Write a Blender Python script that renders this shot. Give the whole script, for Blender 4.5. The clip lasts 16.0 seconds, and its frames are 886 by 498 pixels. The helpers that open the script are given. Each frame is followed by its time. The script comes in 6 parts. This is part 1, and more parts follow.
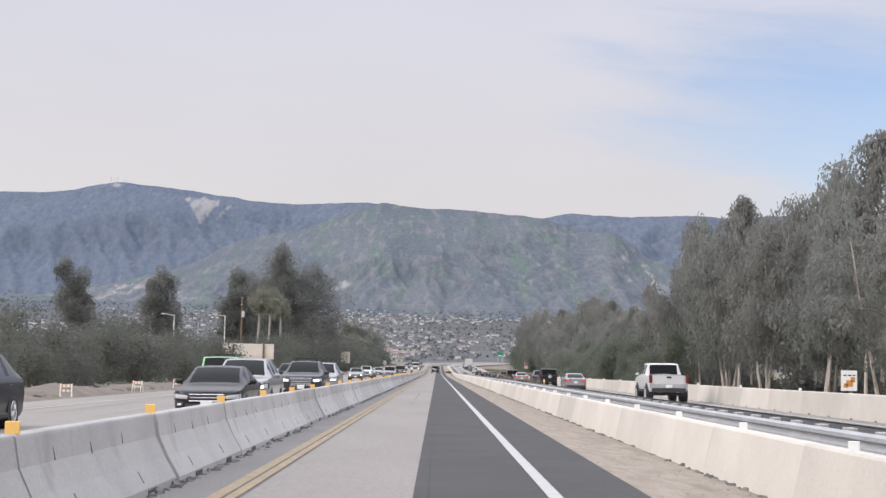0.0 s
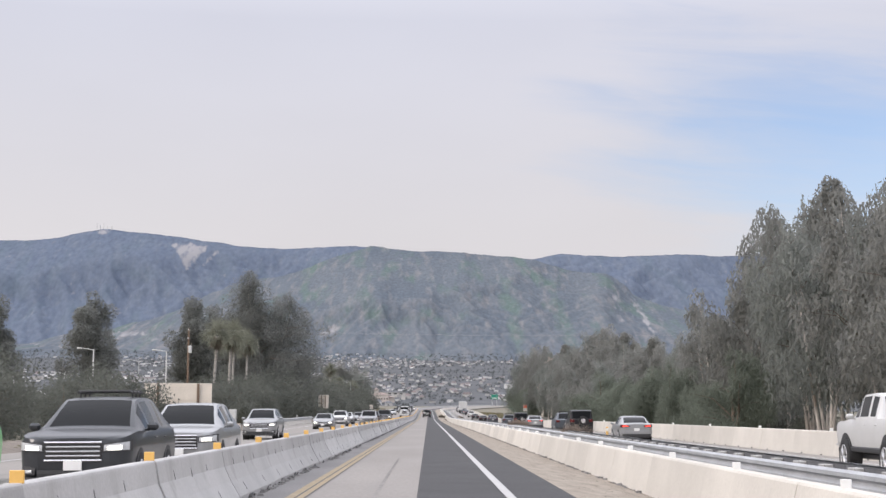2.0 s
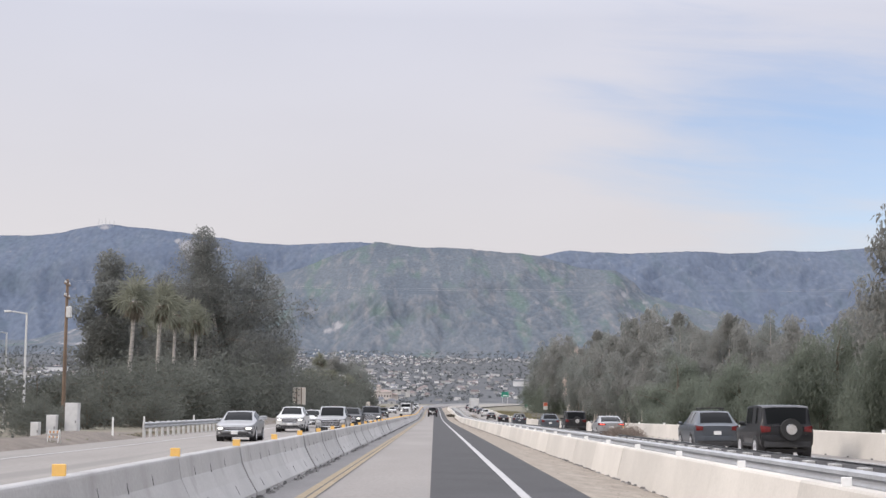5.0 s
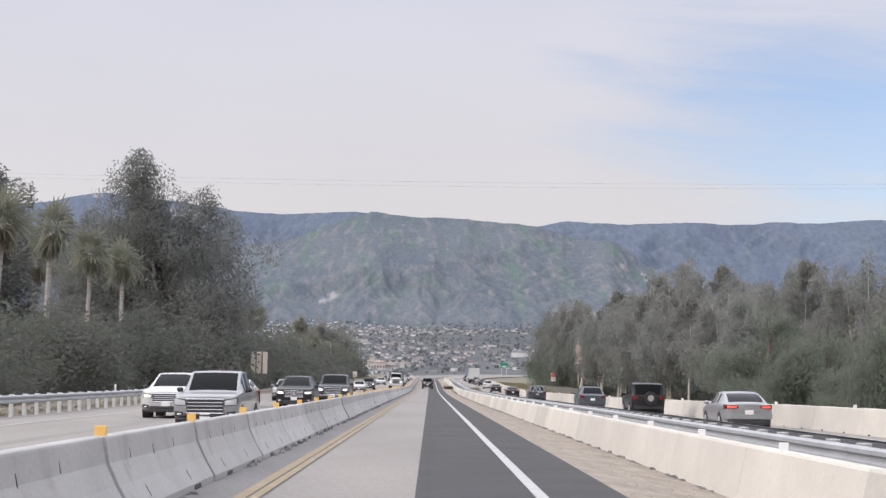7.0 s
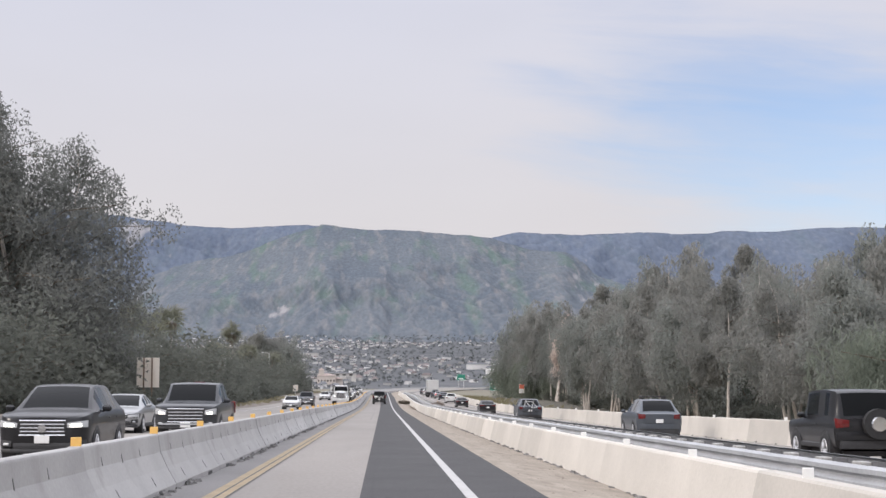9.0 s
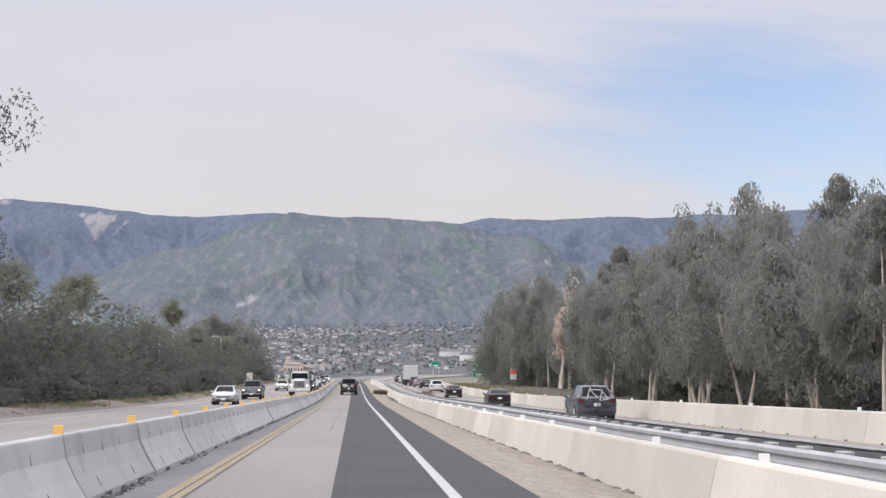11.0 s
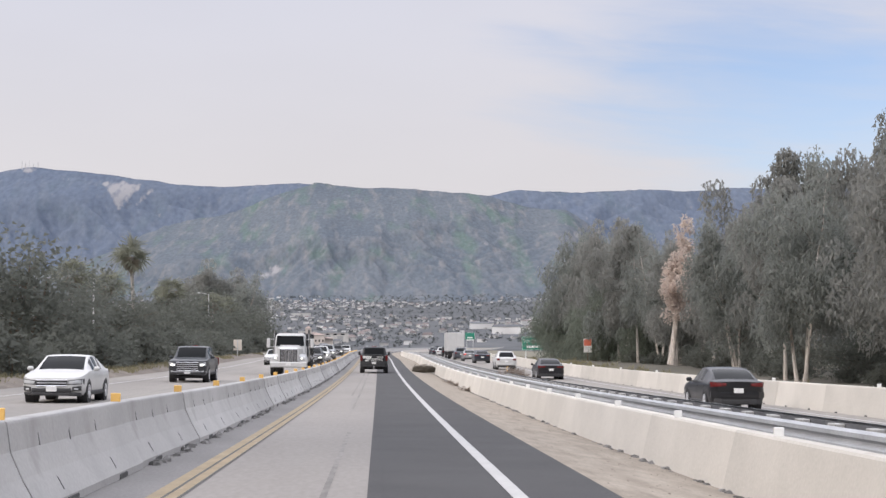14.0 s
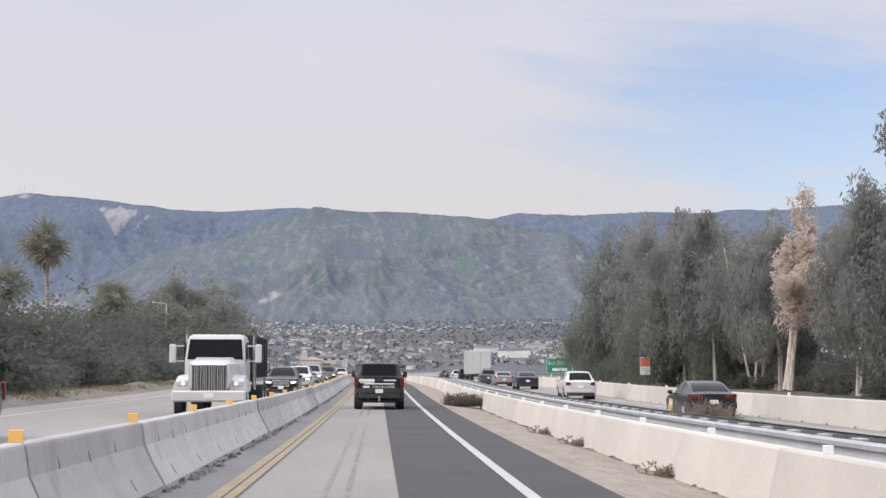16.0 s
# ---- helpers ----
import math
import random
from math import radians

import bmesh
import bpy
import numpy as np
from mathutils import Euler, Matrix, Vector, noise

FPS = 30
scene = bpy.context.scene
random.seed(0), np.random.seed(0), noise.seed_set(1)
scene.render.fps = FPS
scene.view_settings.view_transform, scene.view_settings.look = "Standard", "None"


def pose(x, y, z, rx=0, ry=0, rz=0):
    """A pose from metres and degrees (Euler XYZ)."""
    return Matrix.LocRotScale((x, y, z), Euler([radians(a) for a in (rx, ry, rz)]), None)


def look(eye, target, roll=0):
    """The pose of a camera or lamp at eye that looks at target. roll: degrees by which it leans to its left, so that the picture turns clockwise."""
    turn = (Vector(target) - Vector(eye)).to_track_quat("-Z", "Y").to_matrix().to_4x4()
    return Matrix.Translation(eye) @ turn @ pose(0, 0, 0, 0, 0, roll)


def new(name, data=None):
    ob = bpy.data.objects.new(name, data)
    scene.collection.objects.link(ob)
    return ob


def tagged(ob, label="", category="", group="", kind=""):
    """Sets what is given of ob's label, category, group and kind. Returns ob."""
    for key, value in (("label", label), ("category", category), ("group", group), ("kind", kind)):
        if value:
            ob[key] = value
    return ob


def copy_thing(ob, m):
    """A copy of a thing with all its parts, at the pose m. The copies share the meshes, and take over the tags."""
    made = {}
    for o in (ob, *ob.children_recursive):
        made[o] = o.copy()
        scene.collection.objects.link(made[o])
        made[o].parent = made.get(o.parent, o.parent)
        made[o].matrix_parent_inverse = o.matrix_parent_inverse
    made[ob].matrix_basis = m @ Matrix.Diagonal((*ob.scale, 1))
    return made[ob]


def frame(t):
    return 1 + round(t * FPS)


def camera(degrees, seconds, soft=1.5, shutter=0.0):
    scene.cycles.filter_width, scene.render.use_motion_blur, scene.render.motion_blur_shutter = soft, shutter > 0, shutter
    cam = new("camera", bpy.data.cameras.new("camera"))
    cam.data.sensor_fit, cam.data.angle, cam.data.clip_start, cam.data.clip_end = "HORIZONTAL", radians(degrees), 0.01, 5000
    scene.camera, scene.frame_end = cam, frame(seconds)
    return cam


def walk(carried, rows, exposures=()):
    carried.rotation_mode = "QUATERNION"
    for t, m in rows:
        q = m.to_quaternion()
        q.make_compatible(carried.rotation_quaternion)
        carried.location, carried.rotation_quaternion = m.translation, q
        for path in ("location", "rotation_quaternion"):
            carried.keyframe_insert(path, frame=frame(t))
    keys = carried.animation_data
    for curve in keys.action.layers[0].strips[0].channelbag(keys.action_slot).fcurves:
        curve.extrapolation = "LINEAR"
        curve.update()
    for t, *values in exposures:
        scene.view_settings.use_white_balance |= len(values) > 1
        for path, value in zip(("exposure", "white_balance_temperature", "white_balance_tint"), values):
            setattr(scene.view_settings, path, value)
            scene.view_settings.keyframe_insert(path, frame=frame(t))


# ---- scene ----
# ---- camera and its walk ----
EYE_Z = 1.385
cam = camera(32.0, 16.0, soft=1.5)


def aim(x, y, yaw, pitch, roll):
    """The pose of the windscreen camera from its place and its yaw, pitch and roll in degrees."""
    a, b = radians(yaw), radians(pitch)
    way = Vector((-math.sin(a) * math.cos(b), math.cos(a) * math.cos(b), math.sin(b)))
    eye = Vector((x, y, EYE_Z))
    return look(eye, eye + way * 10, roll)


PATH = [
    (0.0, 0.09, 0.00, -0.135, 4.466, 1.25),
    (0.5, 0.07, 10.59, -0.167, 4.618, 1.08),
    (1.0, 0.08, 21.18, -0.311, 4.974, 0.68),
    (1.5, 0.05, 31.72, -0.492, 6.193, 0.33),
    (2.0, 0.04, 42.45, -0.510, 6.088, 0.33),
    (2.5, 0.00, 53.40, -0.503, 6.122, 0.37),
    (3.0, -0.09, 64.36, -0.488, 6.119, 0.42),
    (3.5, -0.10, 75.28, -0.442, 6.208, 0.40),
    (4.0, -0.13, 86.32, -0.361, 6.316, 0.34),
    (6.5, 0.01, 143.52, -0.227, 5.148, 0.78),
    (7.0, 0.02, 155.26, -0.433, 4.985, 0.75),
    (7.5, 0.03, 166.96, -1.450, 5.128, 0.38),
    (8.0, 0.13, 178.28, -1.973, 5.621, 0.12),
    (8.5, 0.18, 189.96, -2.078, 5.593, 0.03),
    (11.0, 0.15, 250.14, -3.391, 5.050, -0.82),
    (11.5, 0.21, 261.69, -3.559, 5.320, -1.05),
    (12.0, 0.16, 273.71, -3.496, 5.429, -1.14),
    (12.5, 0.15, 286.02, -3.283, 6.221, -1.38),
    (13.0, 0.08, 298.21, -2.324, 5.928, -0.97),
    (13.5, 0.05, 310.36, -2.047, 4.303, -0.47),
    (14.0, -0.02, 322.23, -2.404, 4.103, -0.31),
    (14.5, -0.08, 334.20, -2.626, 3.815, -0.18),
    (15.0, -0.16, 346.61, -2.708, 3.872, -0.20),
    (15.5, -0.21, 359.22, -2.658, 4.189, -0.53),
    (16.0, -0.36, 371.81, -2.423, 5.044, -0.66),
]
walk(cam, [(t, aim(*row)) for t, *row in PATH], exposures=[(0.0, 0.0, 6400, 13), (16.0, 0.0, 6400, 13)])

# ---- world and sun ----
SUN_AZ, SUN_EL = radians(-118), radians(32)   # from the left and a little behind


def make_world():
    w = bpy.data.worlds.new("sky")
    scene.world = w
    w.use_nodes = True
    nt = w.node_tree
    nt.nodes.clear()
    N, L = nt.nodes.new, nt.links.new
    out, bg = N("ShaderNodeOutputWorld"), N("ShaderNodeBackground")
    L(bg.outputs[0], out.inputs[0])
    sky = N("ShaderNodeTexSky")
    sky.sky_type, sky.sun_disc = "NISHITA", False
    sky.sun_elevation, sky.sun_rotation = SUN_EL, SUN_AZ
    sky.air_density, sky.dust_density, sky.ozone_density = 1.0, 1.0, 2.2
    dim = N("ShaderNodeVectorMath")
    dim.operation = "MULTIPLY"
    dim.inputs[1].default_value = (0.158, 0.148, 0.153)
    L(sky.outputs[0], dim.inputs[0])
    # veil of high cloud, torn open in a slanting streaky band to the right of the road
    tc = N("ShaderNodeTexCoord")
    sep = N("ShaderNodeSeparateXYZ")
    L(tc.outputs["Generated"], sep.inputs[0])

    def dot(v):
        d = N("ShaderNodeVectorMath")
        d.operation = "DOT_PRODUCT"
        L(tc.outputs["Generated"], d.inputs[0])
        d.inputs[1].default_value = v
        return d.outputs["Value"]

    def math_node(op, a, b, c=None):
        m = N("ShaderNodeMath")
        m.operation = op
        for k, v in enumerate((a, b, c)):
            if v is None:
                continue
            if isinstance(v, (int, float)):
                m.inputs[k].default_value = v
            else:
                L(v, m.inputs[k])
        return m.outputs[0]

    tilt = radians(-17)
    along = dot((math.cos(tilt), 0, math.sin(tilt)))
    across = dot((-math.sin(tilt), 0, math.cos(tilt)))
    grid = N("ShaderNodeCombineXYZ")
    flat = radians(-6)
    L(math_node("MULTIPLY", dot((math.cos(flat), 0, math.sin(flat))), 3.2), grid.inputs[0])
    L(math_node("MULTIPLY", dot((-math.sin(flat), 0, math.cos(flat))), 21.0), grid.inputs[1])
    L(math_node("MULTIPLY", sep.outputs["Y"], 2.0), grid.inputs[2])
    n1 = N("ShaderNodeTexNoise")
    n1.inputs["Scale"].default_value, n1.inputs["Detail"].default_value = 2.2, 6.0
    n1.inputs["Roughness"].default_value, n1.inputs["Distortion"].default_value = 0.55, 0.35
    L(grid.outputs[0], n1.inputs["Vector"])
    ea = math_node("MULTIPLY", math_node("SUBTRACT", along, 0.235), 3.5)
    eb = math_node("MULTIPLY", math_node("SUBTRACT", across, 0.226), 9.0)
    far = math_node("SQRT", math_node("ADD", math_node("MULTIPLY", ea, ea), math_node("MULTIPLY", eb, eb)), 0.0)
    gap = N("ShaderNodeMapRange")
    gap.interpolation_type = "SMOOTHSTEP"
    gap.inputs["From Min"].default_value, gap.inputs["From Max"].default_value = 0.1, 1.35
    L(far, gap.inputs["Value"])
    body = math_node("MULTIPLY_ADD", n1.outputs["Fac"], 0.95, gap.outputs[0])
    cov = N("ShaderNodeMapRange")
    cov.interpolation_type = "SMOOTHSTEP"
    cov.inputs["From Min"].default_value, cov.inputs["From Max"].default_value = 0.26, 1.16
    cov.inputs["To Min"].default_value = 0.10
    L(body, cov.inputs["Value"])
    mp = N("ShaderNodeMapping")
    mp.inputs["Scale"].default_value = (2.2, 2.0, 6.0)
    L(tc.outputs["Generated"], mp.inputs[0])
    # cloud colour: pinkish near the horizon, grey above
    ramp = N("ShaderNodeValToRGB")
    stops = ((0.0, (0.755, 0.705, 0.685)), (0.12, (0.722, 0.706, 0.712)), (0.25, (0.676, 0.692, 0.765)), (0.5, (1.5, 1.52, 1.62)), (0.9, (2.0, 2.05, 2.2)))
    ramp.color_ramp.elements[0].color = (*stops[0][1], 1)
    ramp.color_ramp.elements[1].position, ramp.color_ramp.elements[1].color = stops[-1][0], (*stops[-1][1], 1)
    for place, colour in stops[1:-1]:
        ramp.color_ramp.elements.new(place).color = (*colour, 1)
    L(sep.outputs["Z"], ramp.inputs[0])
    n2 = N("ShaderNodeTexNoise")
    n2.inputs["Scale"].default_value, n2.inputs["Detail"].default_value = 1.3, 6.0
    L(mp.outputs[0], n2.inputs["Vector"])
    shade = N("ShaderNodeMapRange")
    shade.inputs["To Min"].default_value, shade.inputs["To Max"].default_value = 0.93, 1.08
    L(n2.outputs["Fac"], shade.inputs["Value"])
    cl = N("ShaderNodeVectorMath")
    cl.operation = "SCALE"
    L(ramp.outputs[0], cl.inputs[0])
    L(shade.outputs[0], cl.inputs["Scale"])
    mix = N("ShaderNodeMix")
    mix.data_type = "RGBA"
    L(cov.outputs[0], mix.inputs["Factor"])
    L(dim.outputs[0], mix.inputs["A"])
    L(cl.outputs[0], mix.inputs["B"])
    L(mix.outputs["Result"], bg.inputs["Color"])
    bg.inputs["Strength"].default_value = 1.0


make_world()
sun = new("sun", bpy.data.lights.new("sun", "SUN"))
sun.data.energy, sun.data.angle, sun.data.color = 2.0, radians(20), (1.0, 0.90, 0.78)
sun_way = Vector((math.sin(SUN_AZ) * math.cos(SUN_EL), math.cos(SUN_AZ) * math.cos(SUN_EL), math.sin(SUN_EL)))
sun.matrix_world = look(sun_way * 50, (0, 0, 0))
# ---- materials ----
MATS = {}


def mat(name, color, rough=0.8, metal=0.0, vary=0.15, scale=1.0, fine=0.0, bump=0.0, color2=None, per="", spec=0.5, coat=0.0, stretch=None, stain=None, bump_d=0.02):
    """A surface of two colours mixed by coarse and fine noise in metres, with relief; per: vary by 'object' or 'island'."""
    if name in MATS:
        return MATS[name]
    m = bpy.data.materials.new(name)
    m.use_nodes = True
    nt = m.node_tree
    N, L = nt.nodes.new, nt.links.new
    b = nt.nodes["Principled BSDF"]
    b.inputs["Roughness"].default_value, b.inputs["Metallic"].default_value = rough, metal
    b.inputs["Specular IOR Level"].default_value = spec
    b.inputs["Coat Weight"].default_value = coat
    b.inputs["Coat Roughness"].default_value = 0.05
    tc = N("ShaderNodeTexCoord")
    vec = tc.outputs["Object"]
    if stretch:
        mp = N("ShaderNodeMapping")
        mp.inputs["Scale"].default_value = stretch
        L(vec, mp.inputs[0])
        vec = mp.outputs[0]
    c1 = tuple(c * (1 - vary) for c in color)
    c2 = color2 or tuple(min(1, c * (1 + vary)) for c in color)
    n1 = N("ShaderNodeTexNoise")
    n1.inputs["Scale"].default_value, n1.inputs["Detail"].default_value = scale, 6
    L(vec, n1.inputs["Vector"])
    r = N("ShaderNodeMapRange")
    r.inputs["From Min"].default_value, r.inputs["From Max"].default_value = 0.3, 0.7
    L(n1.outputs["Fac"], r.inputs["Value"])
    mix = N("ShaderNodeMix")
    mix.data_type = "RGBA"
    mix.inputs["A"].default_value, mix.inputs["B"].default_value = (*c1, 1), (*c2, 1)
    L(r.outputs[0], mix.inputs["Factor"])
    col = mix.outputs["Result"]
    if fine:
        n2 = N("ShaderNodeTexNoise")
        n2.inputs["Scale"].default_value, n2.inputs["Detail"].default_value = fine, 3
        L(vec, n2.inputs["Vector"])
        r2 = N("ShaderNodeMapRange")
        r2.inputs["From Min"].default_value, r2.inputs["From Max"].default_value = 0.25, 0.75
        r2.inputs["To Min"].default_value, r2.inputs["To Max"].default_value = 1 - vary, 1 + vary
        L(n2.outputs["Fac"], r2.inputs["Value"])
        s = N("ShaderNodeVectorMath")
        s.operation = "SCALE"
        L(col, s.inputs[0])
        L(r2.outputs[0], s.inputs["Scale"])
        col = s.outputs[0]
        if bump:
            bp = N("ShaderNodeBump")
            bp.inputs["Strength"].default_value, bp.inputs["Distance"].default_value = bump, bump_d
            L(n2.outputs["Fac"], bp.inputs["Height"])
            L(bp.outputs[0], b.inputs["Normal"])
    if stain:
        # streaks and dirt: colour, noise scale per axis, threshold
        sc, sv, th = stain
        mp = N("ShaderNodeMapping")
        mp.inputs["Scale"].default_value = sv
        L(tc.outputs["Object"], mp.inputs[0])
        n3 = N("ShaderNodeTexNoise")
        n3.inputs["Scale"].default_value, n3.inputs["Detail"].default_value = 1.0, 5
        L(mp.outputs[0], n3.inputs["Vector"])
        r3 = N("ShaderNodeMapRange")
        r3.inputs["From Min"].default_value, r3.inputs["From Max"].default_value = th, th + 0.12
        r3.inputs["To Max"].default_value = 0.75
        L(n3.outputs["Fac"], r3.inputs["Value"])
        m3 = N("ShaderNodeMix")
        m3.data_type = "RGBA"
        L(r3.outputs[0], m3.inputs["Factor"])
        L(col, m3.inputs["A"])
        m3.inputs["B"].default_value = (*sc, 1)
        col = m3.outputs["Result"]
    if per:
        if per == "object":
            rnd = N("ShaderNodeObjectInfo").outputs["Random"]
        else:
            rnd = N("ShaderNodeNewGeometry").outputs["Random Per Island"]
        r4 = N("ShaderNodeMapRange")
        amount = {"object": 0.12, "island": 0.28, "leaf": 0.10}[per]
        r4.inputs["To Min"].default_value, r4.inputs["To Max"].default_value = 1 - amount, 1 + amount
        L(rnd, r4.inputs["Value"])
        s4 = N("ShaderNodeVectorMath")
        s4.operation = "SCALE"
        L(col, s4.inputs[0])
        L(r4.outputs[0], s4.inputs["Scale"])
        col = s4.outputs[0]
    L(col, b.inputs["Base Color"])
    MATS[name] = m
    return m


def lamp_mat(name, color, strength):
    m = bpy.data.materials.new(name)
    m.use_nodes = True
    b = m.node_tree.nodes["Principled BSDF"]
    b.inputs["Base Color"].default_value = (*color, 1)
    b.inputs["Emission Color"].default_value = (*color, 1)
    b.inputs["Emission Strength"].default_value = strength
    MATS[name] = m
    return m


def leaf_mat(name, color, color2):
    """Foliage: colour varied clump by clump, a little light through the leaf."""
    m = mat(name, color, rough=0.6, vary=0.24, scale=0.35, color2=color2, per="leaf", spec=0.04)
    nt = m.node_tree
    b = nt.nodes["Principled BSDF"]
    tr = nt.nodes.new("ShaderNodeBsdfTranslucent")
    tr.inputs["Color"].default_value = (*[c * 0.9 for c in color2], 1)
    mx = nt.nodes.new("ShaderNodeMixShader")
    mx.inputs[0].default_value = 0.5
    out = nt.nodes["Material Output"]
    nt.links.new(b.outputs[0], mx.inputs[1])
    nt.links.new(tr.outputs[0], mx.inputs[2])
    nt.links.new(mx.outputs[0], out.inputs["Surface"])
    return m


M_CONC = mat("pale worn concrete slab", (0.216, 0.199, 0.184), 0.85, vary=0.10, scale=0.35, fine=14, bump=0.15, stretch=(1, 0.25, 1), stain=((0.20, 0.19, 0.178), (1.6, 0.05, 1), 0.60))
M_CONC_L = mat("grey concrete carriageway", (0.225, 0.208, 0.190), 0.85, vary=0.10, scale=0.3, fine=9, bump=0.1, stretch=(1, 0.2, 1), stain=((0.165, 0.155, 0.145), (0.9, 0.03, 1), 0.57))
M_ASPH = mat("fresh dark asphalt", (0.043, 0.042, 0.044), 0.9, vary=0.18, scale=0.5, fine=45, bump=0.3)
M_ASPH_OLD = mat("weathered grey asphalt", (0.135, 0.133, 0.135), 0.9, vary=0.15, scale=0.6, fine=30, bump=0.2, stretch=(1, 0.4, 1))
M_SHOULDER = mat("dusty grey strip", (0.178, 0.170, 0.165), 0.9, vary=0.12, scale=0.8, fine=26, bump=0.2, stretch=(1, 0.3, 1))
M_DIRT = mat("pale sandy dirt", (0.245, 0.208, 0.168), 0.95, vary=0.16, scale=2.6, fine=24, bump=0.5, stretch=(1, 0.35, 1), color2=(0.300, 0.260, 0.212), stain=((0.172, 0.144, 0.115), (3.2, 0.5, 1), 0.58))
M_GROUND = mat("dry earth and weeds", (0.20, 0.165, 0.12), 0.95, vary=0.25, scale=0.12, fine=4, bump=0.5, color2=(0.15, 0.148, 0.108))
M_WHITE = mat("white road paint", (0.385, 0.38, 0.372), 0.6, vary=0.10, scale=2, fine=25, stain=((0.40, 0.40, 0.39), (6, 1.2, 1), 0.62))
M_YELLOW = mat("worn yellow road paint", (0.262, 0.200, 0.118), 0.7, vary=0.14, scale=1.3, fine=18, stain=((0.36, 0.30, 0.22), (7, 1.5, 1), 0.60))
M_TAR = mat("dark line edge", (0.08, 0.078, 0.075), 0.9, vary=0.2, scale=2, fine=20)
M_KRAIL = mat("cast concrete barrier", (0.375, 0.368, 0.362), 0.85, vary=0.08, scale=0.9, fine=22, bump=0.12, per="object", stain=((0.29, 0.28, 0.27), (2.5, 1.6, 0.5), 0.60))
# paler and warmer than M_KRAIL
M_KRAIL_R = mat("warm pale concrete barrier", (0.492, 0.464, 0.420), 0.85, vary=0.07, scale=0.9, fine=22, bump=0.12, per="object", stain=((0.38, 0.345, 0.30), (2.5, 1.6, 0.5), 0.63))
M_GAP = mat("dark joint", (0.07, 0.07, 0.07), 0.95, vary=0.3, scale=5, fine=30)
M_RUBBLE = mat("grey rubble", (0.15, 0.145, 0.14), 0.95, vary=0.35, scale=6, fine=30, per="island")
M_REFL_Y = mat("amber reflector", (0.74, 0.45, 0.13), 0.35, vary=0.08, scale=8)
M_REFL_W = mat("white reflector", (0.75, 0.75, 0.73), 0.4, vary=0.06, scale=8)
M_GALV = mat("galvanised steel", (0.36, 0.37, 0.385), 0.7, metal=0.2, vary=0.10, scale=1.2, fine=18)
M_POSTW = mat("weathered wood post", (0.17, 0.12, 0.085), 0.9, vary=0.25, scale=2, fine=25, stretch=(1, 1, 0.15))
M_POSTP = mat("pale steel post", (0.55, 0.55, 0.54), 0.6, vary=0.08, scale=4)
M_SIGNB = mat("bare aluminium sign back", (0.66, 0.60, 0.52), 0.55, vary=0.06, scale=0.8, fine=8)
M_BARK = mat("pale eucalyptus bark", (0.50, 0.455, 0.41), 0.9, vary=0.3, scale=1.4, fine=9, stretch=(1, 1, 0.2), stain=((0.17, 0.13, 0.10), (1.2, 1.2, 0.25), 0.56))
M_BARK_D = mat("brown bark", (0.13, 0.10, 0.075), 0.95, vary=0.3, scale=2, fine=10, stretch=(1, 1, 0.25))
M_PALMT = mat("palm trunk", (0.31, 0.29, 0.265), 0.95, vary=0.25, scale=2, fine=12, stretch=(0.4, 0.4, 3))
M_EUC = leaf_mat("eucalyptus leaves", (0.240, 0.254, 0.232), (0.294, 0.308, 0.284))
# darker M_EUC copy: the shade of backlit crowns is put into the colour
M_EUC_BACKLIT = leaf_mat("backlit eucalyptus leaves", (0.186, 0.194, 0.180), (0.232, 0.240, 0.224))
M_EUC2 = leaf_mat("brownish eucalyptus leaves", (0.248, 0.249, 0.229), (0.302, 0.303, 0.281))
M_PEPPER = leaf_mat("pepper tree leaves", (0.175, 0.200, 0.160), (0.225, 0.250, 0.202))
M_SHRUB = leaf_mat("dark shrub leaves", (0.136, 0.146, 0.126), (0.182, 0.190, 0.166))
M_DEADL = leaf_mat("dry pinkish leaves", (0.54, 0.45, 0.39), (0.70, 0.60, 0.53))
M_PALML = leaf_mat("palm fronds", (0.18, 0.19, 0.145), (0.27, 0.275, 0.215))
M_PALMD = leaf_mat("dry palm skirt", (0.215, 0.185, 0.150), (0.30, 0.265, 0.215))
M_TWIG = leaf_mat("dry brown twigs", (0.22, 0.175, 0.145), (0.30, 0.25, 0.21))
M_GRASS = leaf_mat("dry grass", (0.20, 0.19, 0.11), (0.30, 0.27, 0.17))
M_GLASS = mat("dark car glass", (0.010, 0.011, 0.012), 0.06, vary=0.05, scale=2, spec=0.06)
M_TYRE = mat("black tyre rubber", (0.022, 0.022, 0.023), 0.85, vary=0.15, scale=8, fine=40)
M_RIM = mat("alloy rim", (0.50, 0.50, 0.51), 0.35, metal=0.8, vary=0.08, scale=8)
M_BLACKP = mat("black plastic trim", (0.030, 0.030, 0.032), 0.6, vary=0.15, scale=6, fine=30)
M_CHROME = mat("chrome", (0.68, 0.68, 0.69), 0.18, metal=1.0, vary=0.04, scale=6)
M_PLATE = mat("white plate", (0.72, 0.72, 0.71), 0.5, vary=0.04, scale=8)
M_TAIL = mat("red tail light", (0.12, 0.012, 0.012), 0.2, vary=0.1, scale=10)
M_LAMPG = mat("clear lamp glass", (0.48, 0.49, 0.50), 0.15, vary=0.08, scale=9)
M_LIT = lamp_mat("lit headlight", (1.0, 0.95, 0.84), 3.0)
M_BRAKE = lamp_mat("lit brake light", (1.0, 0.08, 0.05), 1.2)
